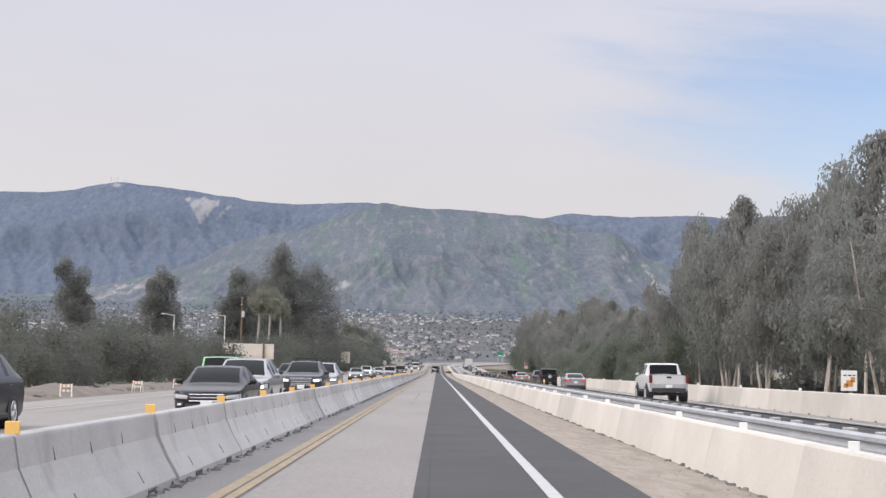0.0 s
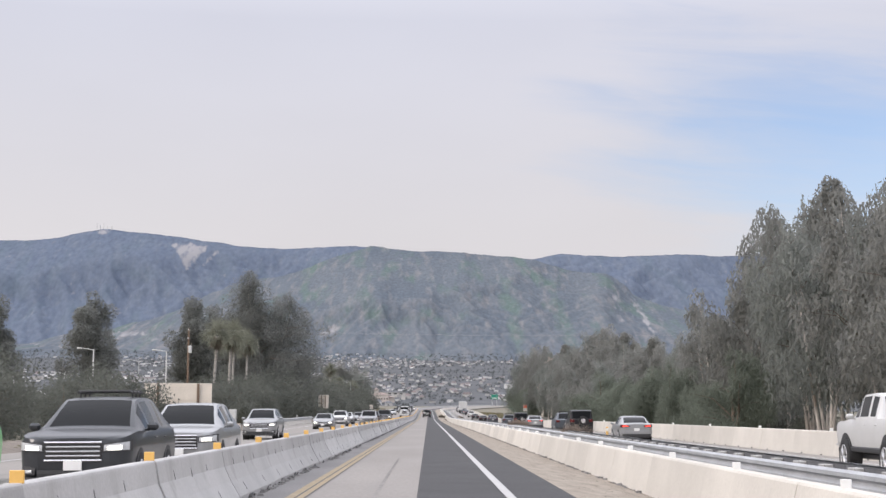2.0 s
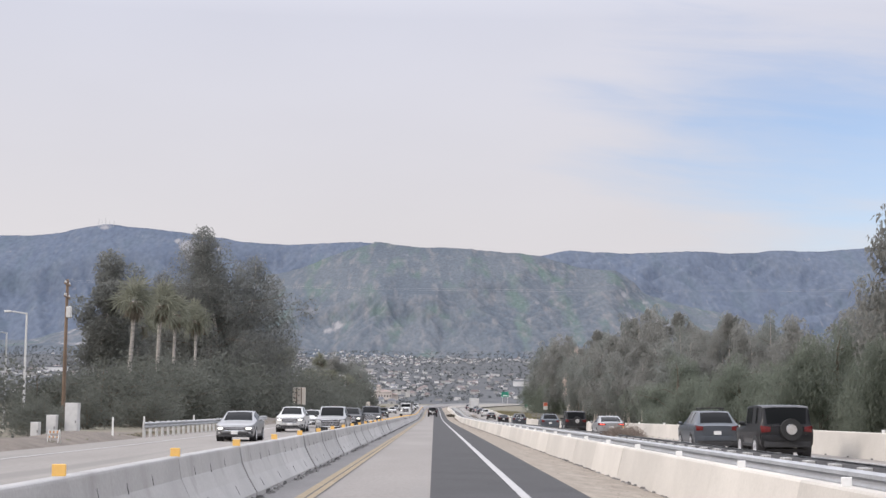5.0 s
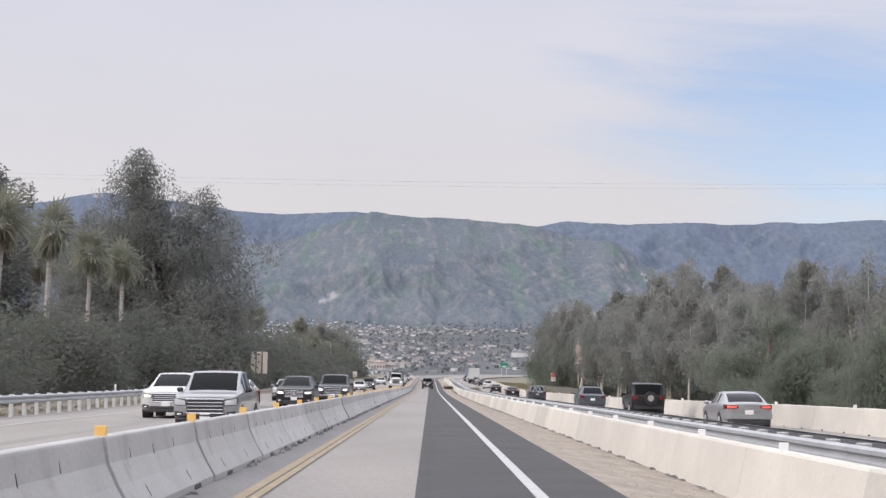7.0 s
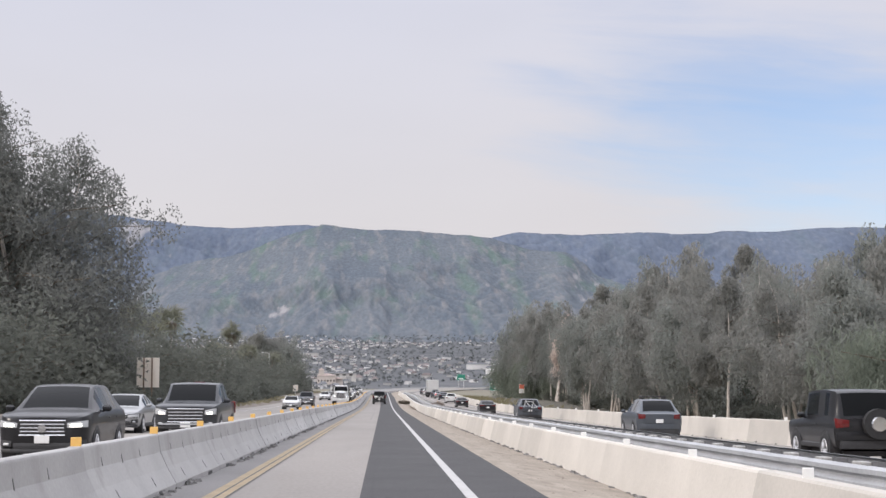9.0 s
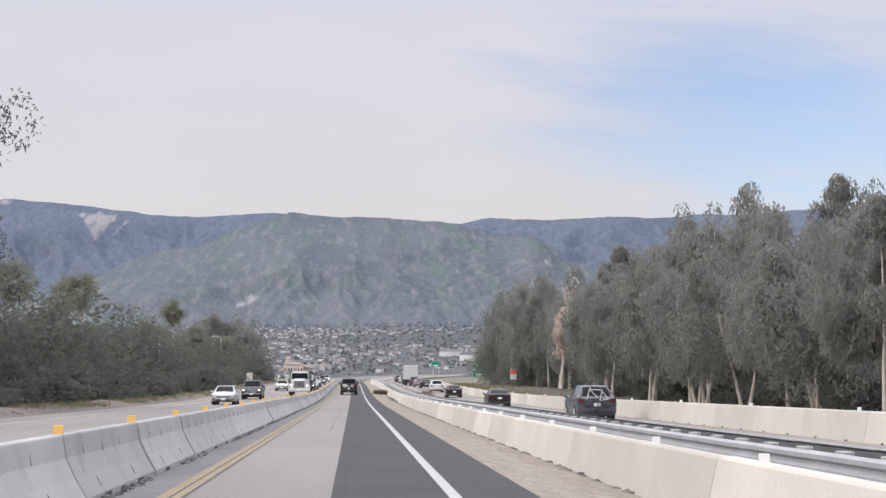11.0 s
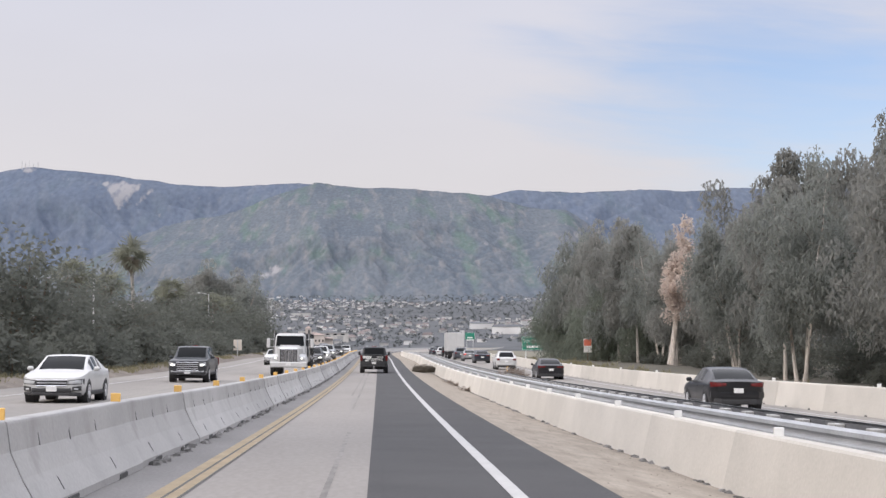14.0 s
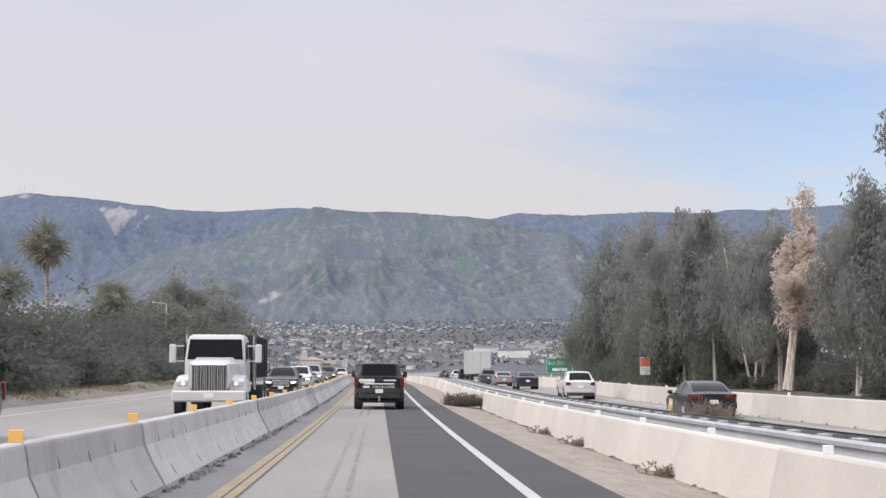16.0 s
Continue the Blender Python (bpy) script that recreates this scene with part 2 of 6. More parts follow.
# ---- building helpers ----
def part(name, bm, material, parent=None, label="", smooth=False):
    """Links a bmesh as one mesh object, under a thing where one is given."""
    me = bpy.data.meshes.new(name)
    bm.to_mesh(me)
    bm.free()
    if smooth:
        me.shade_smooth()
        me.set_sharp_from_angle(angle=radians(38))
    me.materials.append(material)
    ob = new(name, me)
    if parent:
        ob.parent = parent
    if label:
        tagged(ob, label)
    return ob


def put(ob, m):
    ob.matrix_basis = m
    return ob


def place(src, m, fresh):
    """Stands a thing at a pose, or a copy of it whatever size the first one has."""
    if fresh:
        return put(src, m)
    s = src.matrix_basis.to_scale()
    return copy_thing(src, m @ Matrix.Diagonal((1 / s.x, 1 / s.y, 1 / s.z, 1)))


def box(bm, cx, cy, cz, sx, sy, sz, bevel=0.0, m=None):
    """A box by its centre and size, with softened edges."""
    t = Matrix.Translation((cx, cy, cz)) @ Matrix.Diagonal((sx, sy, sz, 1))
    vs = bmesh.ops.create_cube(bm, size=1, matrix=(m @ t) if m else t)["verts"]
    if bevel:
        es = list({e for v in vs for e in v.link_edges})
        bmesh.ops.bevel(bm, geom=es, offset=bevel, segments=1, affect="EDGES")


def rod(bm, a, b, r1, r2=None, n=8):
    """A tapered round rod between two points."""
    a, b = Vector(a), Vector(b)
    d = b - a
    q = d.to_track_quat("Z", "Y").to_matrix().to_4x4()
    bmesh.ops.create_cone(bm, cap_ends=True, segments=n, radius1=r1, radius2=r1 if r2 is None else r2, depth=d.length,
                          matrix=Matrix.Translation((a + b) / 2) @ q)


def tube(bm, pts, radii, n=7):
    """A bent tapered tube along points."""
    rings = []
    for i, p in enumerate(pts):
        d = (Vector(pts[min(i + 1, len(pts) - 1)]) - Vector(pts[max(i - 1, 0)])).normalized()
        q = d.to_track_quat("Z", "Y")
        rings.append([bm.verts.new(Vector(p) + q @ Vector((math.cos(2 * math.pi * k / n) * radii[i], math.sin(2 * math.pi * k / n) * radii[i], 0))) for k in range(n)])
    for u, v in zip(rings, rings[1:]):
        for k in range(n):
            bm.faces.new((u[k], u[(k + 1) % n], v[(k + 1) % n], v[k]))
    bm.faces.new(rings[-1])


def loft(bm, rings, caps=True):
    """Skin over rings of points of equal count."""
    vr = [[bm.verts.new(p) for p in ring] for ring in rings]
    n = len(vr[0])
    for u, v in zip(vr, vr[1:]):
        for k in range(n):
            bm.faces.new((u[k], u[(k + 1) % n], v[(k + 1) % n], v[k]))
    if caps:
        bm.faces.new(vr[0])
        bm.faces.new(vr[-1])
    bmesh.ops.recalc_face_normals(bm, faces=bm.faces)


def mesh_of(verts, faces, name):
    me = bpy.data.meshes.new(name)
    me.from_pydata(verts, [], faces)
    me.update()
    return me


def bend(y):
    """How far the freeway has swung to the right at y."""
    return 0.0 if y < 620 else (y - 620) ** 2 / 4600


def heading(y):
    return 0.0 if y < 620 else -math.degrees(math.atan(2 * (y - 620) / 4600))


def grade(y):
    """Height of the road: level, then a slow climb."""
    y = min(y, 1150)
    if y < 350:
        return 0.0
    return (y - 350) ** 2 / 16000 if y < 500 else 1.406 + 0.009 * (y - 500)


def bank(y):
    """Cross fall of the freeway: its slope to the right, which swaps over half way along."""
    return float(np.interp(y, (20, 60, 110, 170, 195, 216, 278, 640, 1100), (0.0148, 0.0118, 0.0108, 0.0096, 0.0058, 0.0030, -0.0131, -0.0131, 0.0)))


def tilt(x, y):
    """How far the cross fall lifts a place x metres right of the lane's middle."""
    return bank(y) * max(-17.0, min(17.0, x))


def on_road(x, y, z=0.0, turn=0.0):
    """The pose at x metres right of the lane's middle and y metres along the road."""
    return pose(x + bend(y), y, z + grade(y) + tilt(x, y), math.degrees(math.atan((grade(y + 1) - grade(y - 1)) / 2)), -math.degrees(math.atan(bank(y))), 0) @ pose(0, 0, 0, 0, 0, turn + heading(y))


END = 1150.0
STATIONS = [-30 + 6 * i for i in range(90)] + [510 + 16 * i for i in range(41)]


def ribbon(name, x0, x1, z0, z1, material, y0=-30, y1=END, label="", thick=0.0, wob=0.0, kind="structure", category="", parent=None, seed=0):
    """A strip of road surface between two offsets; wob: how uneven its right edge is."""
    rng = random.Random(seed)
    ys = [y for y in STATIONS if y0 < y < y1]
    if wob:
        ys = [y0 + 1.0 * i for i in range(int(min(y1, 520) - y0))] + [y for y in ys if y > 520]
    ys = [y0] + [y for y in ys if y > y0] + [y1]
    vs, fs, e = [], [], 0.0
    for i, y in enumerate(ys):
        e = 0.8 * e + rng.uniform(-wob, wob)
        c = bend(y)
        g = grade(y)
        vs += [(x0 + c, y, z0 + g + tilt(x0, y)), (x1 + c + e, y, z1 + g + tilt(x1, y))]
        if i:
            k = 2 * i
            fs.append((k - 2, k - 1, k + 1, k))
    ob = new(name, mesh_of(vs, fs, name))
    ob.data.materials.append(material)
    if parent:
        ob.parent = parent
    return tagged(ob, label, category or name.replace("_", " "), "", kind)
# ---- ground, hills and mountains ----
LENS_F = 784 / math.tan(radians(16.0))
VIEW_Y = 185.0


def bell(u, c, w):
    return math.exp(-((u - c) / w) ** 2)


def rise(y):
    return 0.0 if y < 1000 else 150 * ((y - 1000) / 2900) ** 1.35


def ground_z(x, y):
    r = x - bend(min(y, END))
    z = rise(y) + grade(y) + tilt(r, y)
    if y < END + 60:
        road = -0.62 if -15 < r < 16 else (-0.12 if r < 0 else -0.40 - 0.03 * min(45, r - 16))
        z += road * max(0.0, min(1.0, (END + 60 - y) / 60))
    z += 0.25 * noise.noise((x * 0.03, y * 0.03, 0)) * (0 if -17 < r < 18 else 1)
    return z


def slope_mat(name, dark, mid, pale, green, speck):
    """Scrub on a far slope: broad patches, streaks down the fall line and fine dots of brush."""
    m = bpy.data.materials.new(name)
    m.use_nodes = True
    nt = m.node_tree
    N, L = nt.nodes.new, nt.links.new
    b = nt.nodes["Principled BSDF"]
    b.inputs["Roughness"].default_value, b.inputs["Specular IOR Level"].default_value = 1.0, 0.0
    tc = N("ShaderNodeTexCoord")

    def layer(scale, stretch, lo, hi, detail=5):
        mp = N("ShaderNodeMapping")
        mp.inputs["Scale"].default_value = stretch
        L(tc.outputs["Object"], mp.inputs[0])
        n = N("ShaderNodeTexNoise")
        n.inputs["Scale"].default_value, n.inputs["Detail"].default_value = scale, detail
        L(mp.outputs[0], n.inputs["Vector"])
        r = N("ShaderNodeMapRange")
        r.inputs["From Min"].default_value, r.inputs["From Max"].default_value = lo, hi
        L(n.outputs["Fac"], r.inputs["Value"])
        return r.outputs[0], n.outputs["Fac"]

    def blend(fac, a, c):
        x = N("ShaderNodeMix")
        x.data_type = "RGBA"
        L(fac, x.inputs["Factor"])
        for v, k in ((a, "A"), (c, "B")):
            if isinstance(v, tuple):
                x.inputs[k].default_value = (*v, 1)
            else:
                L(v, x.inputs[k])
        return x.outputs["Result"]

    col = blend(layer(0.0075, (1, 0.06, 0.9), 0.36, 0.64)[0], dark, mid)
    col = blend(layer(0.016, (1.0, 0.03, 0.7), 0.52, 0.66)[0], col, green)
    col = blend(layer(0.045, (1.0, 0.03, 0.6), 0.52, 0.72)[0], col, pale)
    # bare stony spurs, brush in the gullies
    sp = N("ShaderNodeAttribute")
    sp.attribute_name = "spur"
    ragged = N("ShaderNodeMath")
    ragged.operation = "MULTIPLY_ADD"
    L(layer(0.03, (1, 0.3, 1), 0.3, 0.7)[1], ragged.inputs[0])
    ragged.inputs[1].default_value = 0.7
    L(sp.outputs["Fac"], ragged.inputs[2])
    lean = N("ShaderNodeMapRange")
    lean.inputs["From Min"].default_value, lean.inputs["From Max"].default_value = 0.88, 1.15
    lean.inputs["To Max"].default_value = 0.28
    L(ragged.outputs[0], lean.inputs["Value"])
    col = blend(lean.outputs[0], col, pale)
    dots, raw = layer(speck, (1, 0.3, 0.8), 0.30, 0.70, 3)
    s = N("ShaderNodeVectorMath")
    s.operation = "SCALE"
    k = N("ShaderNodeMapRange")
    k.inputs["To Min"].default_value, k.inputs["To Max"].default_value = 0.86, 1.12
    L(dots, k.inputs["Value"])
    L(col, s.inputs[0])
    L(k.outputs[0], s.inputs["Scale"])
    # bare rock where the slope is marked so, broken up by noise
    edge = layer(0.06, (1, 0.05, 0.6), 0.25, 0.75)[0]
    at = N("ShaderNodeAttribute")
    at.attribute_name = "bare"
    sm = N("ShaderNodeMath")
    sm.operation = "ADD"
    L(edge, sm.inputs[0])
    L(at.outputs["Fac"], sm.inputs[1])
    cl = N("ShaderNodeMapRange")
    cl.inputs["From Min"].default_value, cl.inputs["From Max"].default_value = 0.80, 1.30
    L(sm.outputs[0], cl.inputs["Value"])
    L(blend(cl.outputs[0], s.outputs[0], (0.255, 0.252, 0.262)), b.inputs["Base Color"])
    bp = N("ShaderNodeBump")
    bp.inputs["Strength"].default_value, bp.inputs["Distance"].default_value = 0.22, 4.0
    L(raw, bp.inputs["Height"])
    L(bp.outputs[0], b.inputs["Normal"])
    return m


# aerial haze is put into both colour sets, stronger and bluer on the far range
M_FRONT = slope_mat("hazed chaparral slope", (0.100, 0.117, 0.139), (0.123, 0.138, 0.156), (0.168, 0.170, 0.178), (0.105, 0.139, 0.133), 0.13)
M_BACK = slope_mat("distant haze-blue mountain slope", (0.102, 0.124, 0.168), (0.114, 0.136, 0.178), (0.128, 0.148, 0.184), (0.106, 0.131, 0.166), 0.09)


def make_ground():
    offs = [-5200, -3400, -2200, -1400, -900, -600, -400, -260, -160, -110, -80, -60, -50, -42, -36, -30, -26, -23, -20, -18, -16.2, -15.6,
            -9, 0, 9, 15.3, 15.9, 18, 20, 23, 26, 30, 36, 42, 50, 60, 80, 110, 160, 260, 400, 600, 900, 1400, 2200, 3400, 5200]
    ys = [-400, -200, -100] + [-40 + 12 * i for i in range(100)] + [1180 + 60 * i for i in range(63)]
    vs, fs, w = [], [], len(offs)
    for j, y in enumerate(ys):
        for x in offs:
            xx = x + bend(min(y, END)) * (1 if abs(x) < 300 else 0)
            vs.append((xx, y, ground_z(xx, y)))
        if j:
            for i in range(w - 1):
                a = (j - 1) * w + i
                fs.append((a, a + 1, a + w + 1, a + w))
    ob = new("ground", mesh_of(vs, fs, "ground"))
    ob.data.materials.append(M_GROUND)
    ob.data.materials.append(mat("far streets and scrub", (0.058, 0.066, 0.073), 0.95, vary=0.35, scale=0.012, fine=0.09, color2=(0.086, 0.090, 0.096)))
    # past 3150 m the ground takes the haze-tinted slope colours
    ob.data.materials.append(M_FRONT)
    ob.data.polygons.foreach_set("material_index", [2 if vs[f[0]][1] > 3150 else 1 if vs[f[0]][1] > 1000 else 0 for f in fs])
    tagged(ob, "dry brown earth with sparse weeds beside the freeway", "ground", "", "structure")


make_ground()


def skyline(u):
    """Height of the mountains' skyline over the level of the road, across the view."""
    us = (-1100, -814, -720, -660, -610, -585, -480, -345, -267, -200, -150, -100, -48, 57, 96, 188, 229, 342, 478, 545, 618, 685, 750, 815, 1300)
    vs = (309, 311, 311, 320, 333, 332, 322, 303, 298, 302, 306, 306, 297, 295, 291, 283, 294, 288, 294, 289, 297, 294, 300, 304, 298)
    return float(np.mean([np.interp(u + d, us, vs) for d in (-14, -7, 0, 7, 14)]))


def back_ridge(u):
    return skyline(u) - 9 * bell(u, 40, 130)


def front_ridge(u):
    """The nearer massif: it makes the skyline in the middle and falls away to both sides."""
    v = skyline(u)
    if u < -110:
        v = min(v, 304 - 0.30 * (-110 - u) - 8 * bell(u, -250, 50) + 10 * bell(u, -390, 60) + 18 * bell(u, -700, 120))
    elif u > 185:
        v = min(v, 284 - 0.30 * (u - 185) + 14 * bell(u, 330, 45) + 12 * bell(u, 560, 80))
    return max(v, 122 + 10 * bell(u, 700, 200))


def eroded(cols, rows, dx, dy, seed, steps):
    """Heights of a slope that streams have cut into spurs and gullies: 0 along its foot, highest along its back."""
    rng = np.random.default_rng(seed)
    j, i = np.mgrid[0:rows, 0:cols]
    z = j * dy * 0.05
    for scale, amount in ((40, 60.0), (18, 26.0), (7, 8.0), (2, 2.0)):
        g = rng.normal(size=(rows // scale + 3, cols // scale + 3))
        fj, fi = j / scale, i / scale
        a, b = fj.astype(int), fi.astype(int)
        p, q = fj - a, fi - b
        p, q = p * p * (3 - 2 * p), q * q * (3 - 2 * q)
        z = z + amount * ((g[a, b] * (1 - q) + g[a, b + 1] * q) * (1 - p) + (g[a + 1, b] * (1 - q) + g[a + 1, b + 1] * q) * p) * np.minimum(1, j / 12)
    z[0] = 0.0
    near = [(dj, di, math.hypot(dj * dy, di * dx)) for dj in (-1, 0, 1) for di in (-1, 0, 1) if dj or di]
    n = rows * cols
    own = np.arange(n).reshape(rows, cols)
    for step in range(steps):
        pad = np.pad(z, 1, constant_values=1e9)
        best, to, run = np.zeros((rows, cols)), own.copy(), np.ones((rows, cols))
        for dj, di, d in near:
            fall = (z - pad[1 + dj:1 + dj + rows, 1 + di:1 + di + cols]) / d
            better = fall > best
            best[better], run[better] = fall[better], d
            to[better] = (own + dj * cols + di)[better]
        order = np.argsort(z, axis=None).tolist()
        into, flow = to.ravel().tolist(), [1.0] * n
        for c in reversed(order):
            r = into[c]
            if r != c:
                flow[r] += flow[c]
        cut = (0.55 * np.sqrt(np.array(flow)) / run.ravel() * 9).tolist()
        lift = np.where(j > 0, 9.0, 0.0).ravel()
        h = (z.ravel() + lift).tolist()
        for c in order:
            r = into[c]
            if r != c:
                k = cut[c]
                h[c] = (h[c] + k * h[r]) / (1 + k)
        z = np.array(h).reshape(rows, cols)
        z[0] = 0.0
        if step % 2:
            pad = np.pad(z, 1, mode="edge")
            z = 0.68 * z + 0.08 * (pad[2:, 1:-1] + pad[:-2, 1:-1] + pad[1:-1, 2:] + pad[1:-1, :-2])
            z[0] = 0.0
    return z


def make_range(name, ridge, u0, u1, cols, rows, foot_v, foot_y, top_y, seed, material, label, mark=None, steps=36, relief=0.21):
    """A mountain side from its foot to its skyline, cut by streams; ridge gives the skyline's height over the road."""
    wide = (u1 - u0) / LENS_F * (top_y - VIEW_Y)
    e = eroded(cols + 1, rows + 1, wide / cols, (top_y - foot_y) / rows, seed, steps)
    plain = np.array([[s ** 0.85 + 0.55 * s * (1 - s) * (0.34 - abs(noise.noise((u * 0.0075 + 0.5 * s * noise.noise((u * 0.004, 1, seed)), s * 1.3, seed)))
                                                        + 0.35 * noise.noise((u * 0.018, s * 3.0, seed + 2))) for u in np.linspace(u0, u1, cols + 1)]
                      for s in np.linspace(0, 1, rows + 1)])
    high = (1 - relief) * plain + relief * e / e.max(0)
    high = high / high.max(0)
    pad = np.pad(e, 3, mode="edge")
    mean = sum(pad[3 + a:3 + a + rows + 1, 3 + b:3 + b + cols + 1] for a in (-3, 0, 3) for b in (-3, 0, 3)) / 9
    spur = np.clip(0.5 + 0.2 * (e - mean) / (e - mean).std(), 0, 1)
    vs, fs, bare = [], [], []
    for j in range(rows + 1):
        s = j / rows
        y = foot_y + (top_y - foot_y) * s
        for i in range(cols + 1):
            u = u0 + (u1 - u0) * i / cols
            top = ridge(u) + 1.8 * noise.noise((u * 0.03, seed, 0)) + 0.9 * noise.noise((u * 0.1, seed, 4)) + 0.6 * noise.noise((u * 0.45, seed, 2))
            foot = foot_v + 11 * noise.noise((u * 0.011, seed, 7)) + 4 * noise.noise((u * 0.04, seed, 8))
            v = foot + (top - foot) * float(high[j, i])
            vs.append((u / LENS_F * (y - VIEW_Y), y, v / LENS_F * (y - VIEW_Y) + EYE_Z))
            bare.append(mark(u, v) if mark else 0.0)
    w = cols + 1
    for j in range(rows):
        for i in range(cols):
            a = j * w + i
            fs.append((a, a + 1, a + w + 1, a + w))
    # the far side drops away behind the ridge
    n = len(vs)
    for i in range(w):
        x, y, z = vs[rows * w + i]
        vs.append((x, y + 12, z - 250))
        if i:
            fs.append((rows * w + i - 1, rows * w + i, n + i, n + i - 1))
    ob = new(name, mesh_of(vs, fs, name))
    ob.data.shade_smooth()
    ob.data.materials.append(material)
    for key, values in (("bare", bare), ("spur", spur.ravel().tolist())):
        at = ob.data.attributes.new(key, "FLOAT", "POINT")
        at.data.foreach_set("value", values + [0.0] * w)
    return tagged(ob, label, "mountain", "", "structure")


def soft(d):
    """1 inside an outline, falling to 0 outside it."""
    return max(0.0, min(1.0, 0.5 + d / 8))


def scars(u, v):
    """Bare slides and a cleared summit on the far range."""
    n = noise.noise((u * 0.09, v * 0.09, 2)) * 5
    a = min(v - 260, 306 + n - v, (v - 258) * 0.75 + 0.6 * n - abs(u + 440 - (v - 285) * 0.15))
    b = min(v - 268, 300 - v, 2.5 + n * 0.6 - abs(u + 398 - (v - 284) * 0.9))
    c = min(v - 324, 331 - v, 11 + n - abs(u + 597))
    return max(0.85 * soft(a), 0.6 * soft(b), 0.72 * soft(c))


def cuts(u, v):
    """A graded track and pale crags on the near slope."""
    n = noise.noise((u * 0.12, v * 0.12, 6)) * 4
    a = min(1.6 - abs(v - 150 - (u + 178) * 0.35), u + 198, -168 - u) + 2
    b = min(1.6 - abs(v - 158 + abs(u + 174) * 0.3), u + 184, -166 - u) + 2
    c = min(4 + n * 1.6 - abs(u - 345 + (v - 205) * 0.35), v - 170, 222 - v)
    d = min(5 + n * 1.6 - abs(u - 392 + (v - 185) * 0.6), v - 150, 205 - v)
    fields = 0.0
    for cu, cv, w, h in ((-690, 138, 46, 5), (-600, 128, 30, 4), (-560, 142, 40, 4), (-500, 132, 26, 3), (-745, 124, 30, 4), (-455, 122, 24, 3), (-640, 118, 36, 3)):
        fields = max(fields, soft(min(w - abs(u - cu) + 4 * n, 4 * (h - abs(v - cv - 0.06 * (u - cu))) + 3 * n)))
    return max(soft(a) * 0.8, soft(b) * 0.8, soft(c) * 0.6, soft(d) * 0.55, 0.5 * fields)


make_range("mountain_back", back_ridge, -1050, 1300, 380, 70, 90, 4250, 4945, 11, M_BACK, "long mountain range tinted blue with haze under a pale sky", scars)
make_range("mountain_front", front_ridge, -1050, 1300, 540, 140, 90, 3560, 4760, 5, M_FRONT, "hazy green and brown scrub-covered mountain slope with gullies", cuts)



def radio_mast(h):
    """A thin lattice mast: three legs drawn together, with cross rods."""
    root = new("radio_mast")
    feet = [(1.3 * math.cos(a), 1.3 * math.sin(a)) for a in (0.5, 2.6, 4.7)]
    for x, y in feet:
        bm = bmesh.new()
        rod(bm, (x, y, -8), (x * 0.2, y * 0.2, h), 0.45, 0.3, 5)
        part("leg", bm, M_POSTP, root)
    for k in range(4):
        bm = bmesh.new()
        f = 1 - 0.2 * k
        rod(bm, (feet[0][0] * f, feet[0][1] * f, h * k / 4), (feet[1][0] * f, feet[1][1] * f, h * (k + 0.7) / 4), 0.22, n=4)
        part("cross_rod", bm, M_POSTP, root)
    return tagged(root, "thin pale radio mast on the mountain's summit", "mast", "radio masts on the summit")


for u, h in ((-609, 20), (-603, 15), (-597, 22), (-590, 13), (-582, 17)):
    put(radio_mast(h), pose(u / LENS_F * (4935 - VIEW_Y), 4935, back_ridge(u) / LENS_F * (4935 - VIEW_Y) + EYE_Z))

# ---- road surfaces ----
M_SKID = mat("tyre-marked concrete", (0.172, 0.160, 0.150), 0.85, vary=0.25, scale=0.5, fine=10, stretch=(1, 0.2, 1))
ribbon("lane_concrete", -2.34, -0.12, 0.0, 0.0, M_CONC, wob=0.0, label="pale grey concrete half of the lane", category="road")
ribbon("lane_asphalt", -0.12, 2.48, -0.002, 0.0, M_ASPH, label="fresh dark asphalt half of the lane", category="road")
ribbon("shoulder_inner", -3.9, -2.34, -0.004, 0.0, M_SHOULDER, label="weathered grey asphalt strip beside the barrier", category="road")
ribbon("shoulder_dirt", 2.48, 5.4, -0.006, -0.36, M_DIRT, label="pale sandy dirt verge along the barrier", category="verge")
ribbon("carriageway_left", -15.2, -3.9, 0.03, 0.0, M_CONC_L, label="worn grey concrete lanes of the oncoming carriageway", category="road")
ribbon("carriageway_right", 8.2, 15.2, -0.27, -0.2, M_CONC_L, label="grey concrete lane of the parallel carriageway", category="road")
ribbon("median_strip", 5.4, 8.2, -0.37, -0.29, M_ASPH_OLD, label="grey asphalt strip under the guardrail", category="road")
# dark sheet below the belt: tree shade and undergrowth painted as ground colour
ribbon("leaf_litter", 17.5, 60.0, -0.28, -1.45, mat("dark shaded undergrowth floor", (0.085, 0.075, 0.06), 0.95, vary=0.35, scale=0.5, fine=5, bump=0.6, color2=(0.12, 0.11, 0.08)), y0=95, y1=640, label="dark ground sheet for the shade and undergrowth below the trees", category="ground")
# ragged edge of the asphalt lying over the concrete
ribbon("asphalt_edge", -0.14, 0.02, 0.004, 0.004, M_ASPH, y1=520, wob=0.0, label="uneven edge of the dark asphalt", category="road")
ribbon("edge_line_white", 1.34, 1.50, 0.006, 0.006, M_WHITE, label="solid white edge line", category="road line")
for x, a, b in ((-0.78, 366, 440), (-1.05, 380, 432), (-0.62, 300, 352), (-0.9, 60, 92)):
    ribbon("skid_mark", x, x + 0.07, 0.004, 0.004, M_SKID, y0=a, y1=b, label="dark tyre mark on the concrete", category="tyre mark")
ribbon("edge_line_yellow", -2.34, -2.19, 0.006, 0.006, M_YELLOW, label="worn solid yellow edge line", category="road line")
